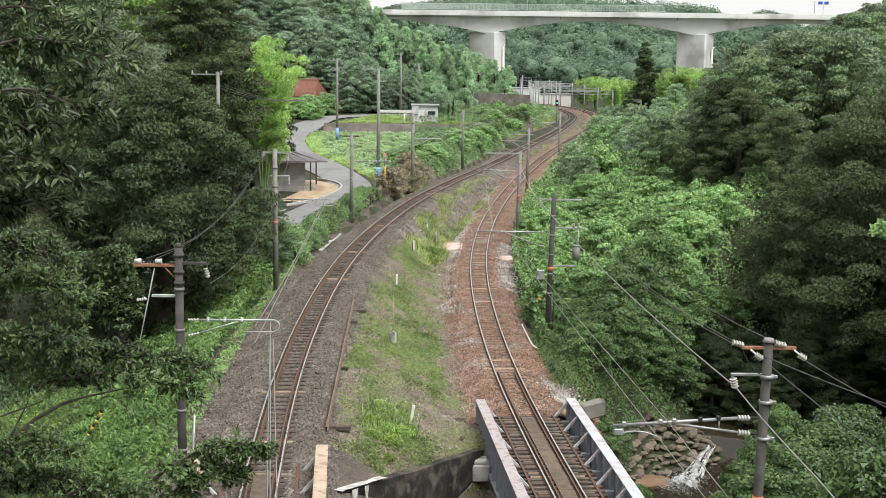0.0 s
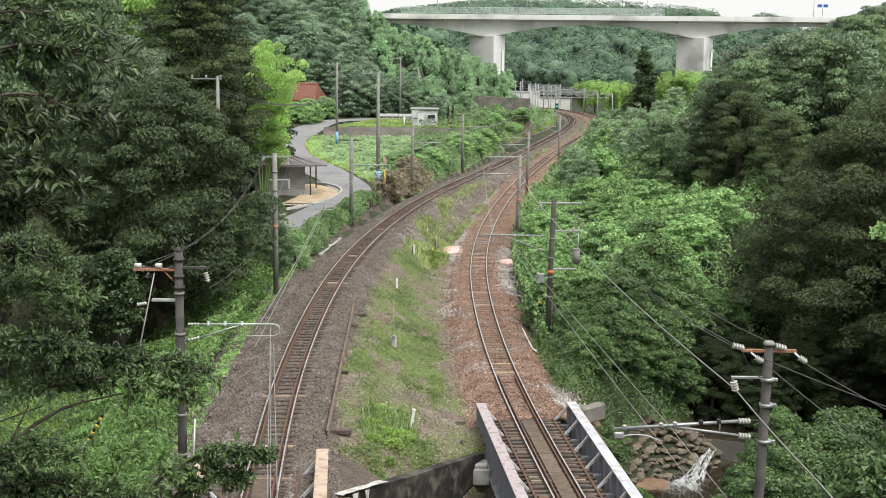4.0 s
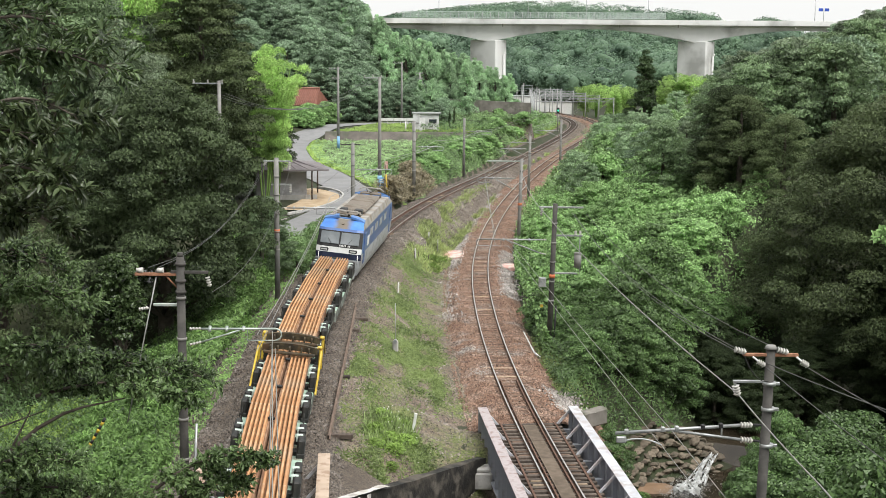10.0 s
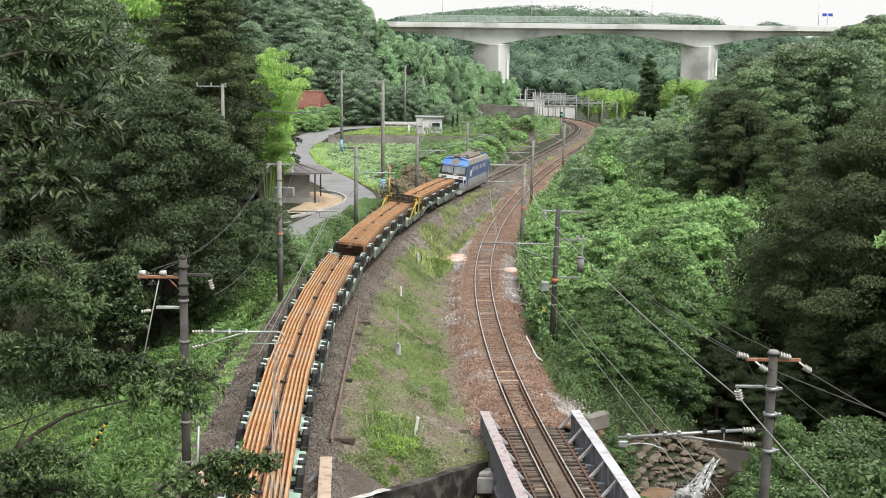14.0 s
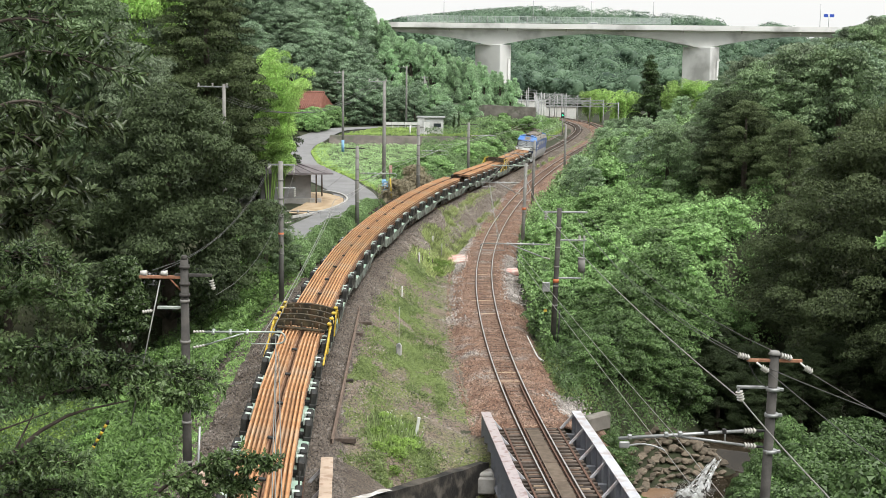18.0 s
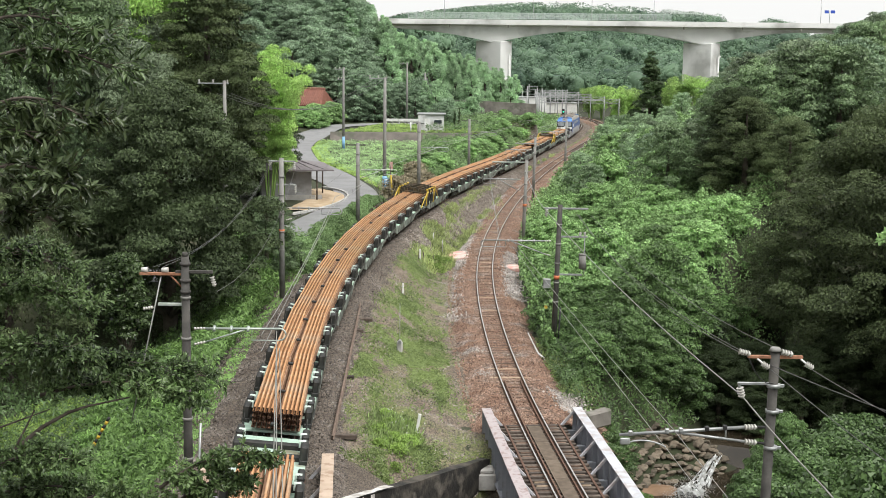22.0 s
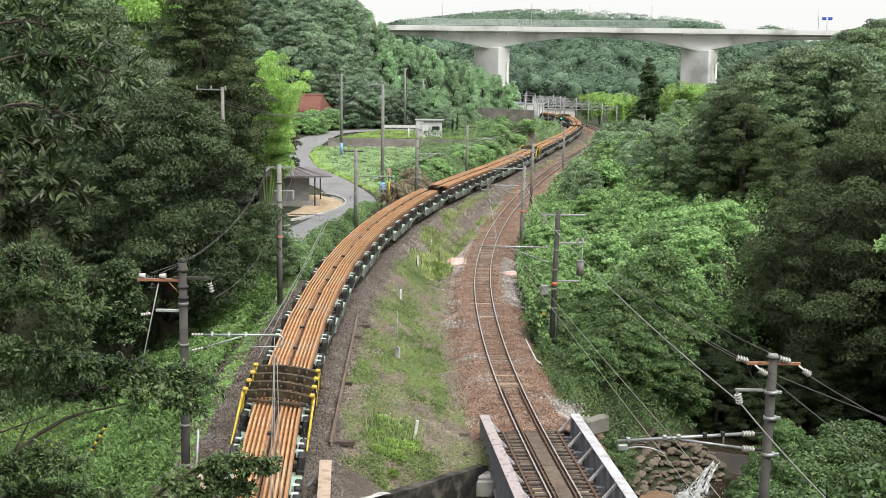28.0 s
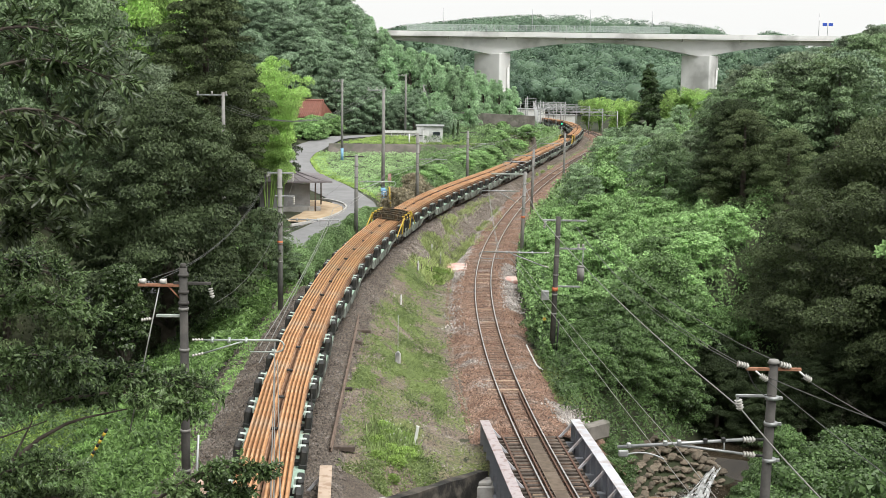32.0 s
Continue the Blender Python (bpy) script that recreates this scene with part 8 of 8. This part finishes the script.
p = lumpy(scattered(rng, 175000, (ys_, XR + 2.5), (ys_, XR + 22), 72, 150, 0.0, 0.4, 1.3), 1.7, 0.5)
stuff("kudzu_cover", p, slope_ways(p, 1.7, 0.5, (-0.2, -0.3)), 0.16, M_LEAF_KUDZU, "bright green kudzu creeper over the bank", 41, 0.85)
p = lumpy(scattered(rng, 60000, (ys_, XR + 2.4), (ys_, XR + 12), 56, 82, 0.0, 0.5), 0.9, 0.42)
stuff("kudzu_cover", p, slope_ways(p, 0.9, 0.42, (-0.2, -0.5)), 0.2, M_LEAF_BANK, "bamboo grass over the steep creek bank", 54, 0.3)
p = lumpy(scattered(rng, 30000, (ys_, XR + 2.8), (ys_, XR + 22), 150, 245, 0.0, 0.7), 1.4, 0.4)
stuff("bank_undergrowth", p, slope_ways(p, 1.4, 0.4), 0.34, M_LEAF_MID, "green undergrowth on the bank", 42, 0.8)
p = lumpy(scattered(rng, 46000, (ys_, XL - 9.5), (ys_, XL - 3.8), 42, 96, 0.0, 0.8), 1.0)
stuff("bamboo_grass", p, slope_ways(p, 1.0, 0.55, (0.2, -0.4)), 0.23, M_LEAF_SASA, "bright bamboo grass on the embankment", 43, 0.28)
p = lumpy(scattered(rng, 44000, (ys_, XL - 16), (ys_, XL - 7.5), 36, 80, 0.0, 1.0), 1.0)
stuff("gully_undergrowth", p, slope_ways(p, 1.0, 0.55, (0.1, -0.5)), 0.22, M_LEAF_GULLY, "bamboo grass and weeds in the gully", 44, 0.24)
p = lumpy(scattered(rng, 30000, (np.array((128, 260)), np.array((-6.0, -2.0))), (ys_, XL - 2.9), 128, 250, 0.0, 0.6), 0.8)
stuff("field_weeds", p, np.tile(up + np.array([0, -0.6, 0]), (len(p), 1)), 0.26, M_LEAF_BANK, "green field weeds and creepers", 45, 0.6)
p = scattered(rng, 26000, (np.array((131, 140, 150, 164, 184, 199)), np.array((-5.8, -8.0, -10.8, -15.4, -18.4, -18.8))), (np.array((140, 199)), np.array((-2.0, 3.0))), 131, 197.5, 0.0, 0.25)
edge_ = (np.array((128, 131, 140, 150, 164, 184, 199)), np.array((-5.2, -5.8, -8.0, -10.8, -15.4, -18.4, -18.8)))
v_ = scattered(rng, 9000, (edge_[0], edge_[1] - 0.5), (edge_[0], edge_[1] + 1.5), 128, 198, 0.0, 0.2)
stuff("road_verge_grass", v_, np.tile(up + np.array([0, -0.7, 0]), (len(v_), 1)), 0.27, M_LEAF_FIELD, "yellow-green grass verge along the road", 61, 0.35)
p = lumpy(p, 0.3, 0.8)
stuff("field_grass", p, np.tile(up + np.array([0, -0.7, 0]), (len(p), 1)), 0.27, M_LEAF_MID, "bright green weeds of the field", 46, 0.3)
p = scattered(rng, 9000, (np.array((200, 226)), np.array((-17, -10.0))), (np.array((200, 226)), np.array((4.0, 10.0))), 201, 221, 0.0, 0.2)
stuff("terrace_lawn", p, np.tile(up + np.array([0, -0.7, 0]), (len(p), 1)), 0.35, M_LEAF_FIELD, "bright lawn on the terrace", 47, 0.3)
p = scattered(rng, 26000, (np.array((225, 300)), np.array((4.0, 12.0))), (ys_, XL - 3.0), 225, 300, 0.0, 0.6)
p = lumpy(p, 0.8)
stuff("field_weeds", p, slope_ways(p, 0.8, 0.55, (0.0, -0.5)), 0.3, M_LEAF_MID, "green weeds beside the far tracks", 55, 0.6, True)
for n in range(64):
    y = rnd.uniform(47, 92)
    x = xl(y) - rnd.uniform(4.6, 9.0)
    tree(SASA_CLUMP, x, y, rnd.uniform(0.6, 1.15), None, "feathery clump of bamboo grass on the embankment", "bamboo grass", "bamboo_grass_clump", "bamboo grass on the embankment")
n = 9000
a = rng.uniform(0, 6.28, n)
r_ = rng.random(n) ** 0.5
x, y = -17.6 + 3.2 * r_ * np.cos(a), 60 + 6 * r_ * np.sin(a)
p = np.stack([x, y, height(x, y) + rng.uniform(0.1, 0.9, n)], 1)
stuff("gully_grass", p, np.tile(np.array([0.0, -0.7, 0.8]), (n, 1)), 0.26, M_LEAF_FIELD, "pale bright grass in the gully", 57, 0.25, True)
p = scattered(rng, 15000, (ys_, XL - 8.0), (ys_, XL - 2.5), 205, 284, 0.0, 0.35)
stuff("verge_weeds", p, slope_ways(p, 0.2, 0.55, (0.0, -0.5)), 0.28, M_LEAF_FIELD, "green weeds along the far ballast's edge", 58, 0.4, True)
p = scattered(rng, 2600, (ys_, XL + 2.2), (ys_, XR - 2.2), 176, 215, 0.0, 0.4)
p = p[np.sin(p[:, 1] * 0.7) + np.sin(p[:, 1] * 0.23 + p[:, 0]) > 0.5]
stuff("strip_grass", p, np.tile(np.array([0.2, -1.0, 0.5]), (len(p), 1)), 0.3, M_LEAF_TALL, "tufts of grass between the far tracks", 59, 0.2, True)
# weeds and grass between the tracks
g = []
for x0, y0, rx, ry, n in ((-1.7, 69, 2.2, 8.0, 40000), (-3.9, 62, 0.8, 4, 4000), (-0.3, 63, 0.5, 3.5, 2500), (-2.6, 80, 1.8, 8, 13000), (-2.3, 95, 2.2, 8, 10000), (-3.0, 46.5, 1.1, 2.4, 3000), (-2.4, 54, 1.6, 5, 7000), (-3.2, 58, 0.9, 3, 900), (-2.2, 48.8, 1.5, 2.2, 5000), (-0.9, 51.5, 1.1, 3, 3000)):
    a = rng.uniform(0, 6.28, n)
    r_ = np.abs(rng.normal(0, 0.5, n)) ** 0.8 * (0.9 + 0.3 * np.sin(a * 3 + x0) + 0.2 * np.sin(a * 7 + y0))
    x, y = x0 + rx * r_ * np.cos(a), y0 + ry * r_ * np.sin(a)
    bare_ = np.sin(x * 2.9 + 1.7 * np.sin(y * 0.9)) * np.sin(y * 0.83 + 1.3 * np.sin(x * 2.1)) + rng.normal(0, 0.3, n)
    x, y = x[bare_ > -0.5], y[bare_ > -0.5]
    n = len(x)
    g.append(np.stack([x, y, height(x, y) + rng.uniform(0.02, 0.16, n)], 1))
p = np.concatenate(g)
stuff("strip_grass", p, np.tile(np.array([0.2, -1.0, 0.35]), (len(p), 1)), 0.16, M_LEAF_GRASS, "short moss-green grass between the tracks", 48, 0.22)
g = []
for x0, y0, rx, ry, n in ((-0.6, 109, 1.7, 9, 5000), (0.9, 121, 2.1, 9, 6000), (2.8, 134, 1.9, 9, 5000), (4.6, 146, 1.3, 8, 2500), (-1.7, 100, 1.0, 4, 900)):
    a = rng.uniform(0, 6.28, n)
    r_ = rng.random(n) ** 0.6 * (0.85 + 0.3 * np.sin(a * 3 + x0))
    x, y = x0 + rx * r_ * np.cos(a), y0 + ry * r_ * np.sin(a)
    g.append(np.stack([x, y, height(x, y)], 1))
p = np.concatenate(g)
n = len(p)
co, fs = blades(p, unit(np.stack([rng.normal(0, 0.55, n), rng.normal(0, 0.55, n), np.ones(n)], 1)), unit(np.stack([rng.normal(0, 1.0, n), -np.ones(n), np.full(n, 0.6)], 1)), rng.uniform(0.25, 0.62, n), 0.1)
tagged(new("tall_grass", raw_mesh("tall_grass", co, fs, M_LEAF_TALL)), "tall yellow-green grass between the tracks", "plants", kind="stuff")
for x, y, s in ((-2.1, 51.4, 0.75), (-1.5, 52.2, 0.7), (-2.3, 53.6, 0.7), (-1.7, 54.4, 0.65), (-2.6, 55.0, 0.6), (-1.3, 53.2, 0.55), (-2.0, 49.6, 0.45), (-2.7, 52.6, 0.7), (-1.9, 50.4, 0.6), (-2.6, 50.6, 0.55), (-0.9, 98, 0.9), (-0.9, 101, 0.9), (-0.3, 103, 0.8), (-1.6, 100, 0.7)):
    tree(WEED, x, y, s, s * 0.9, "leafy weed clump on the gravel", "weed", "weed_clump", "weed clumps on the gravel")
n = 900
a = rng.uniform(0, 6.28, n)
r_ = rng.random(n) ** 0.6
x, y = -2.1 + 1.15 * r_ * np.cos(a), 53.2 + 2.9 * r_ * np.sin(a)
p = np.stack([x, y, height(x, y)], 1)
co, fs = blades(p, unit(np.stack([rng.normal(0, 0.35, n), rng.normal(0, 0.35, n), np.ones(n)], 1)), unit(np.stack([rng.normal(0, 0.8, n), -np.ones(n), np.full(n, 0.5)], 1)), rng.uniform(0.3, 0.75, n) * (1.1 - 0.5 * r_), 0.12)
tagged(new("tall_weeds", raw_mesh("tall_weeds", co, fs, M_LEAF_WEED)), "upright weeds by the end of the spare rail", "plants", kind="stuff")
# creeper-grown shrubs along the embankment
for n in range(44):
    y = rnd.uniform(142, 236)
    x = xl(y) - rnd.uniform(3.4, 9)
    tree(BUSH_K, x, y, rnd.uniform(0.5, 0.95), rnd.uniform(0.35, 0.6), "creeper-grown shrub on the embankment", "shrub", "shrub", "shrubs of the embankment")
for x, y, s in ((-13.6, 66, 0.9), (-12.6, 68, 0.8), (-13.2, 71, 0.9), (-14.6, 69, 0.8), (-11.9, 72, 0.8), (-12.4, 75, 0.8), (-15.4, 63, 0.8), (-14.2, 62, 0.9)):
    tree(BUSH, x, y, s, s * 0.8, "bright green weed bush under the big tree", "shrub", "shrub", "weed bushes of the embankment")
for x, y, s in ((7.0, 57.2, 0.4), (7.3, 58.6, 0.48), (7.7, 60.2, 0.5)):
    tree(BUSH_D, x, y, s, s, "dark green shrub beside the bridge end", "shrub", "shrub", "shrubs of the creek bank", z=max(land(x, y), -2.9) - 0.1)
# weeds at the foot of the bank by the bridge
for x, y, s in ((7.2, 58.2, 0.7), (7.9, 59.4, 0.8), (8.3, 61.0, 0.8), (7.6, 61.2, 0.7), (8.9, 62.6, 0.7), (7.0, 60.2, 0.6)):
    tree(SASA_CLUMP, x, y, s, s * 0.8, "feathery clump of bamboo grass by the bridge end", "bamboo grass", "bamboo_grass_clump", "bamboo grass by the bridge end")
p = scattered(rng, 5000, (ys_, XR + 2.2), (ys_, XR + 4.6), 57, 76, 0.0, 0.3)
stuff("verge_weeds", p, np.tile(np.array([-0.2, -0.8, 0.6]), (len(p), 1)), 0.2, M_LEAF_GRASS, "thin weeds on the verge", 52, 0.25)
p = scattered(rng, 12000, (ys_, XL - 5.2), (ys_, XL - 2.9), 138, 208, 0.0, 0.5)
stuff("verge_weeds", p, np.tile(np.array([0.2, -0.8, 0.6]), (len(p), 1)), 0.28, M_LEAF_MID, "green creepers along the embankment's edge", 60, 0.6, True)
p = scattered(rng, 9000, (ys_, XL - 4.0), (ys_, XL - 3.0), 44, 120, 0.0, 0.2)
stuff("verge_weeds", p, np.tile(np.array([0.2, -0.8, 0.6]), (len(p), 1)), 0.18, M_LEAF_SASA, "thin weeds along the ballast's edge", 53, 0.25)
fl = bmesh.new()
for n in range(22):
    x, y = rnd.uniform(-2.6, -0.9), rnd.uniform(50.5, 55)
    z = land(x, y) + rnd.uniform(0.55, 1.0)
    box(fl, (x, y, z), (0.035, 0.03, 0.025), 0, Matrix.Translation((x, y, z)) @ Matrix.Rotation(rnd.uniform(0, 3), 4, "X") @ Matrix.Translation((-x, -y, -z)))
tagged(part("wild_flowers", fl, M_WHITE), "small white wild flowers among the weeds", "flowers", kind="stuff")
# hedge between road and track
for n in range(32):
    y = 87 + n * 1.05
    x = xl(y) - rnd.uniform(3.1, 4.0)
    tree(BUSH, x, y, rnd.uniform(0.5, 0.8), None, "clipped dark green hedge shrub by the road", "shrub", "hedge_shrub", "hedge by the road")
BUSH_DRY = tree_parts(14, 2.2, 1.4, 1500, 0.22, M_LEAF_DRY, 0.02, wide=0.2)
for n in range(24):
    x, y = rnd.uniform(-4.3, -0.6), rnd.uniform(124, 144)
    tree(BUSH_DRY, min(x, xl(y) - 3.0), y, rnd.uniform(0.7, 1.3), None, "dry brown scrub beside the mast", "shrub", "dry_shrub", "dry scrub")
# bushes on the near bank by the mast
for n in range(36):
    x, y = rnd.uniform(10.5, 21), rnd.uniform(28, 48)
    y = min(y, 27 + (x - 6.5) * 1.7)
    tree((BUSH_D, BUSH)[n % 2], x, y, rnd.uniform(0.7, 1.25), None, "leafy bush on the near bank", "shrub", "shrub", "bushes of the near bank")
for x, y, s in ((8.9, 41.2, 0.55), (9.9, 43, 0.6), (11.2, 44.6, 0.72), (12.6, 46.4, 0.78), (14.2, 48.4, 0.8), (15.6, 50.5, 0.8), (11.6, 40.5, 0.6), (13.4, 42.4, 0.7), (15.2, 45, 0.75), (17, 47.5, 0.8), (12.5, 38, 0.6), (14.5, 40, 0.65), (12.7, 55.2, 0.36), (13.6, 56.4, 0.4), (14.8, 57.4, 0.5)):
    tree(NEAR_K, x, y, s, s * (1.4 if y > 54 else 0.9), "leafy young tree on the near bank of the creek", "tree", "young_tree", "young trees of the near bank", z=min(land(x, y), -3.9) - 0.1)
# trees at the foot of the hill
for n in range(22):
    x, y = -36 + n * 0.95 + rnd.uniform(-1, 1), 240 + rnd.uniform(-2, 9)
    tree(FAR_A, x, y, rnd.uniform(0.95, 1.25), None, "dark broad-leaved tree behind the farmhouse", group="trees of the far hill")
for n in range(26):
    x = rnd.uniform(-16.5, -2)
    y = float(np.interp(x, (-30, -20, -13.5, -6, 2), (216, 224, 228, 231, 234))) + rnd.uniform(0, 8)
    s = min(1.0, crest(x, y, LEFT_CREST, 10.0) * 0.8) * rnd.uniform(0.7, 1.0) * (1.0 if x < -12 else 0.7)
    tree(FAR_A if x < -5 else PINE, x, y, s, s, "dark tree at the foot of the hill", group="trees of the far hill")
for n in range(70):
    x, y = rnd.uniform(-15, 13), rnd.uniform(246, 335)
    if x > xl(y) - 8 or x > 4 + (y - 262) * 0.2:
        continue
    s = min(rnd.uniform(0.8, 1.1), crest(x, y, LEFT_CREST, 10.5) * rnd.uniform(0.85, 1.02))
    if s > 0.3:
        tree(PINE, x, y, max(s, 0.6), s, "light green feathery pine tree on the hill", group="trees of the far hill")
# low growth along the far tracks
for n in range(90):
    x, y = rnd.uniform(6, 46), rnd.uniform(244, 330)
    if abs(x - xl(y)) < 4.2 or abs(x - xr(y)) < 4.2 or xl(y) < x < xr(y) or (9 < x < 30 and y > 283):
        continue
    tree((BUSH_K, BUSH_K, MID_S)[n % 3], x, y, rnd.uniform(0.5, 0.8) * (0.45 if n % 3 == 2 else 1), None, "low green shrub beside the far tracks", "shrub", "shrub", "shrubs along the far tracks")
# far woods beyond the viaduct: one mass of crowns
rng = np.random.default_rng(9)
bl = []
for n in range(620):
    y = 392 + 210 * ((n * 0.618) % 1.0) + rng.uniform(-4, 4)
    b = -0.06 + 0.31 * (n + rng.uniform(-6, 6)) / 620
    x, r_ = b * y, rng.uniform(3.6, 6.6)
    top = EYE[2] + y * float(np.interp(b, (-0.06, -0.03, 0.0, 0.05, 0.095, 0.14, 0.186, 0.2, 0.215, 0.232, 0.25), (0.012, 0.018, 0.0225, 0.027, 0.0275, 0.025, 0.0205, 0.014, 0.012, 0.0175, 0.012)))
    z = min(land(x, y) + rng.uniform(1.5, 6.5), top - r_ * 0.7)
    bl.append((x, y, z, r_))
    for k in range(4):
        a_ = rng.uniform(3.3, 6.1)
        bl.append((x + 0.7 * r_ * math.cos(a_), y + 0.7 * r_ * math.sin(a_), z + rng.uniform(-0.3, 0.5) * r_, r_ * rng.uniform(0.3, 0.5)))
at, way = clump_points(rng, bl, 520000, 0.12, -0.95, 0.9)
seen = way[:, 1] < 0.25
at, way = at[seen], way[seen]
co, fs = leaves(rng, at, way, 0.6, 0.8, three=True, toss=0.18)
bm = bmesh.new()
bmesh.ops.create_icosphere(bm, subdivisions=2, radius=1.0)
bm.verts.ensure_lookup_table()
ball = np.array([v.co[:] for v in bm.verts])
tri = np.array([[v.index for v in f.verts] for f in bm.faces])
bm.free()
hearts = np.array(bl)
dent = 1 + 0.16 * np.sin(ball[None, :, :] * 4.1 + hearts[:, None, :3]).sum(2, keepdims=True) / 2
c2 = hearts[:, None, :3] + ball[None] * dent * hearts[:, None, 3:4] * np.array([0.62, 0.62, 0.56])
f2 = tri[None] + (np.arange(len(hearts)) * len(ball))[:, None, None]
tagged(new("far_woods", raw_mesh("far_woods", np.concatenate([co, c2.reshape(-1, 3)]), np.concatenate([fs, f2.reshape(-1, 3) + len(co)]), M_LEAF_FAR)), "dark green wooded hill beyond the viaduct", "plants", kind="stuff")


# branches that hang into view close by
def near_branch(root, tip, n_twigs, per_twig, size, reach, label, seed, leaf, wide=0.34, droop=0.25):
    """A bough with side twigs; each twig carries pointed leaves in two rows and at its end."""
    r_ = np.random.default_rng(seed)
    root, tip = np.array(root, float), np.array(tip, float)
    t = empty("leafy_branch", None, label, "branch", "branches close by")
    bm = bmesh.new()
    fs_ = np.linspace(0, 1, 9)
    bow = [Vector(root + (tip - root) * f + np.array([0, 0, 0.3 * math.sin(f * 3.1)])) for f in fs_]
    for i, (a, b) in enumerate(zip(bow[:-1], bow[1:])):
        rod(bm, a, b, 0.032 * (1 - i / 9) + 0.006, 0.032 * (1 - (i + 1) / 9) + 0.006, 6, False)
    at, way, nrm, ln = [], [], [], []
    axis = (tip - root) / np.linalg.norm(tip - root)
    for k in range(n_twigs):
        f = r_.uniform(0.03, 1.0)
        a = root + (tip - root) * f + np.array([0, 0, 0.3 * math.sin(f * 3.1)])
        d = unit((axis * r_.uniform(0.1, 0.9) + r_.normal(0, 0.75, 3))[None])[0]
        d[2] = d[2] * 0.55 - droop * r_.uniform(0.0, 0.9)
        m = reach * r_.uniform(0.45, 1.15)
        e = a + d * m
        rod(bm, a, e, 0.007, 0.003, 4, False)
        for sub_ in range(5):
            g = unit((d + r_.normal(0, 0.5, 3))[None])[0]
            o = a + d * m * r_.uniform(0.35, 0.95)
            ll = m * r_.uniform(0.25, 0.5)
            n = per_twig
            ff = np.linspace(0.1, 1.0, n)
            q_ = o[None] + g[None] * (ff * ll)[:, None]
            side = unit(np.cross(g, r_.normal(0, 1, 3))[None])[0]
            sg_ = np.where(np.arange(n) % 2 == 0, 1.0, -1.0)
            w_ = unit(g[None] * 0.75 + side[None] * sg_[:, None] * 0.75 + r_.normal(0, 0.22, (n, 3)) + np.array([0, 0, -0.12]))
            at.append(q_)
            way.append(w_)
            nrm.append(unit(np.array([[0.0, -0.25, 1.0]]) + r_.normal(0, 0.35, (n, 3))))
            ln.append(size * r_.uniform(0.6, 1.25, n))
    part("branch_wood", bm, M_BARK, t)["kind"] = "stuff"
    co, fs = blades(np.concatenate(at), np.concatenate(way), np.concatenate(nrm), np.concatenate(ln), wide)
    part("foliage", raw_mesh("foliage", co, fs, leaf), None, t)
    return t


NEAR_BOUGHS = (((-7.7, 22, 15.96), (-5.5, 22, 15.94), 44, 0.8), ((-7.4, 21, 15.2), (-5.7, 21, 15.2), 34, 0.6), ((-7.1, 20, 14.34), (-5.55, 20, 14.15), 42, 0.6),
               ((-7.3, 20.5, 13.6), (-5.65, 20.5, 13.4), 34, 0.55), ((-8.0, 23, 16.6), (-6.0, 23, 16.34), 38, 0.8), ((-7.4, 21, 14.68), (-6.3, 21, 14.74), 24, 0.5))
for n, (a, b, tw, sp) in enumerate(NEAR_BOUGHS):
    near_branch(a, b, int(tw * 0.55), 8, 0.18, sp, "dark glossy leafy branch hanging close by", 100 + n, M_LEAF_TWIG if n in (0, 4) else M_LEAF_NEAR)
LOW_BOUGHS = (((-9.7, 27, 9.7), (-4.95, 27, 9.6), 110, 0.6), ((-8.2, 26.5, 9.3), (-5.1, 26.5, 9.3), 60, 0.45), ((-9.65, 27, 11.33), (-7.4, 27, 11.0), 70, 0.6), ((-9.3, 26, 12.2), (-7.5, 26, 11.9), 56, 0.6),
              ((-9.35, 26, 10.3), (-7.1, 26, 10.1), 70, 0.6), ((-9.2, 25.5, 7.4), (-6.6, 25.5, 7.5), 70, 0.5), ((-5.5, 25, 7.9), (-3.5, 25, 8.5), 64, 0.4), ((-5.4, 25, 7.4), (-3.8, 25, 8.0), 50, 0.4), ((-9.1, 25, 8.0), (-7.1, 25, 8.4), 60, 0.5), ((-7.6, 25, 7.25), (-5.9, 25, 7.6), 44, 0.45))
for n, (a, b, tw, sp) in enumerate(LOW_BOUGHS):
    near_branch(a, b, int(tw * 1.2), 9, 0.108, sp, "fine olive-green leafy branch hanging close by", 120 + n, M_LEAF_TWIG, 0.42)
bare = empty("bare_branch", None, "dark crooked bare branch under the leaves", "branch", "branches close by")
wood = bmesh.new()
crook = [Vector(v) for v in ((-9.3, 26, 7.8), (-8.6, 26, 8.3), (-8.1, 26.2, 8.72), (-7.6, 26.3, 9.0), (-7.2, 26.3, 9.14), (-6.4, 26.5, 9.28))]
for i, (a, b) in enumerate(zip(crook[:-1], crook[1:])):
    rod(wood, a, b, 0.06 - i * 0.009, 0.051 - i * 0.009, 7, False)
rod(wood, crook[1], (-8.2, 26.1, 9.1), 0.03, 0.015, 6, False)
rod(wood, (-9.3, 26, 8.6), (-7.9, 26.1, 9.12), 0.025, 0.012, 6, False)
part("limb", wood, M_BARK, bare)
near_branch((11.5, 30, 12.6), (9.9, 30.5, 11.9), 26, 7, 0.13, 0.35, "bright green leafy branch at the edge", 140, M_LEAF_KUDZU, 0.6)

motions()
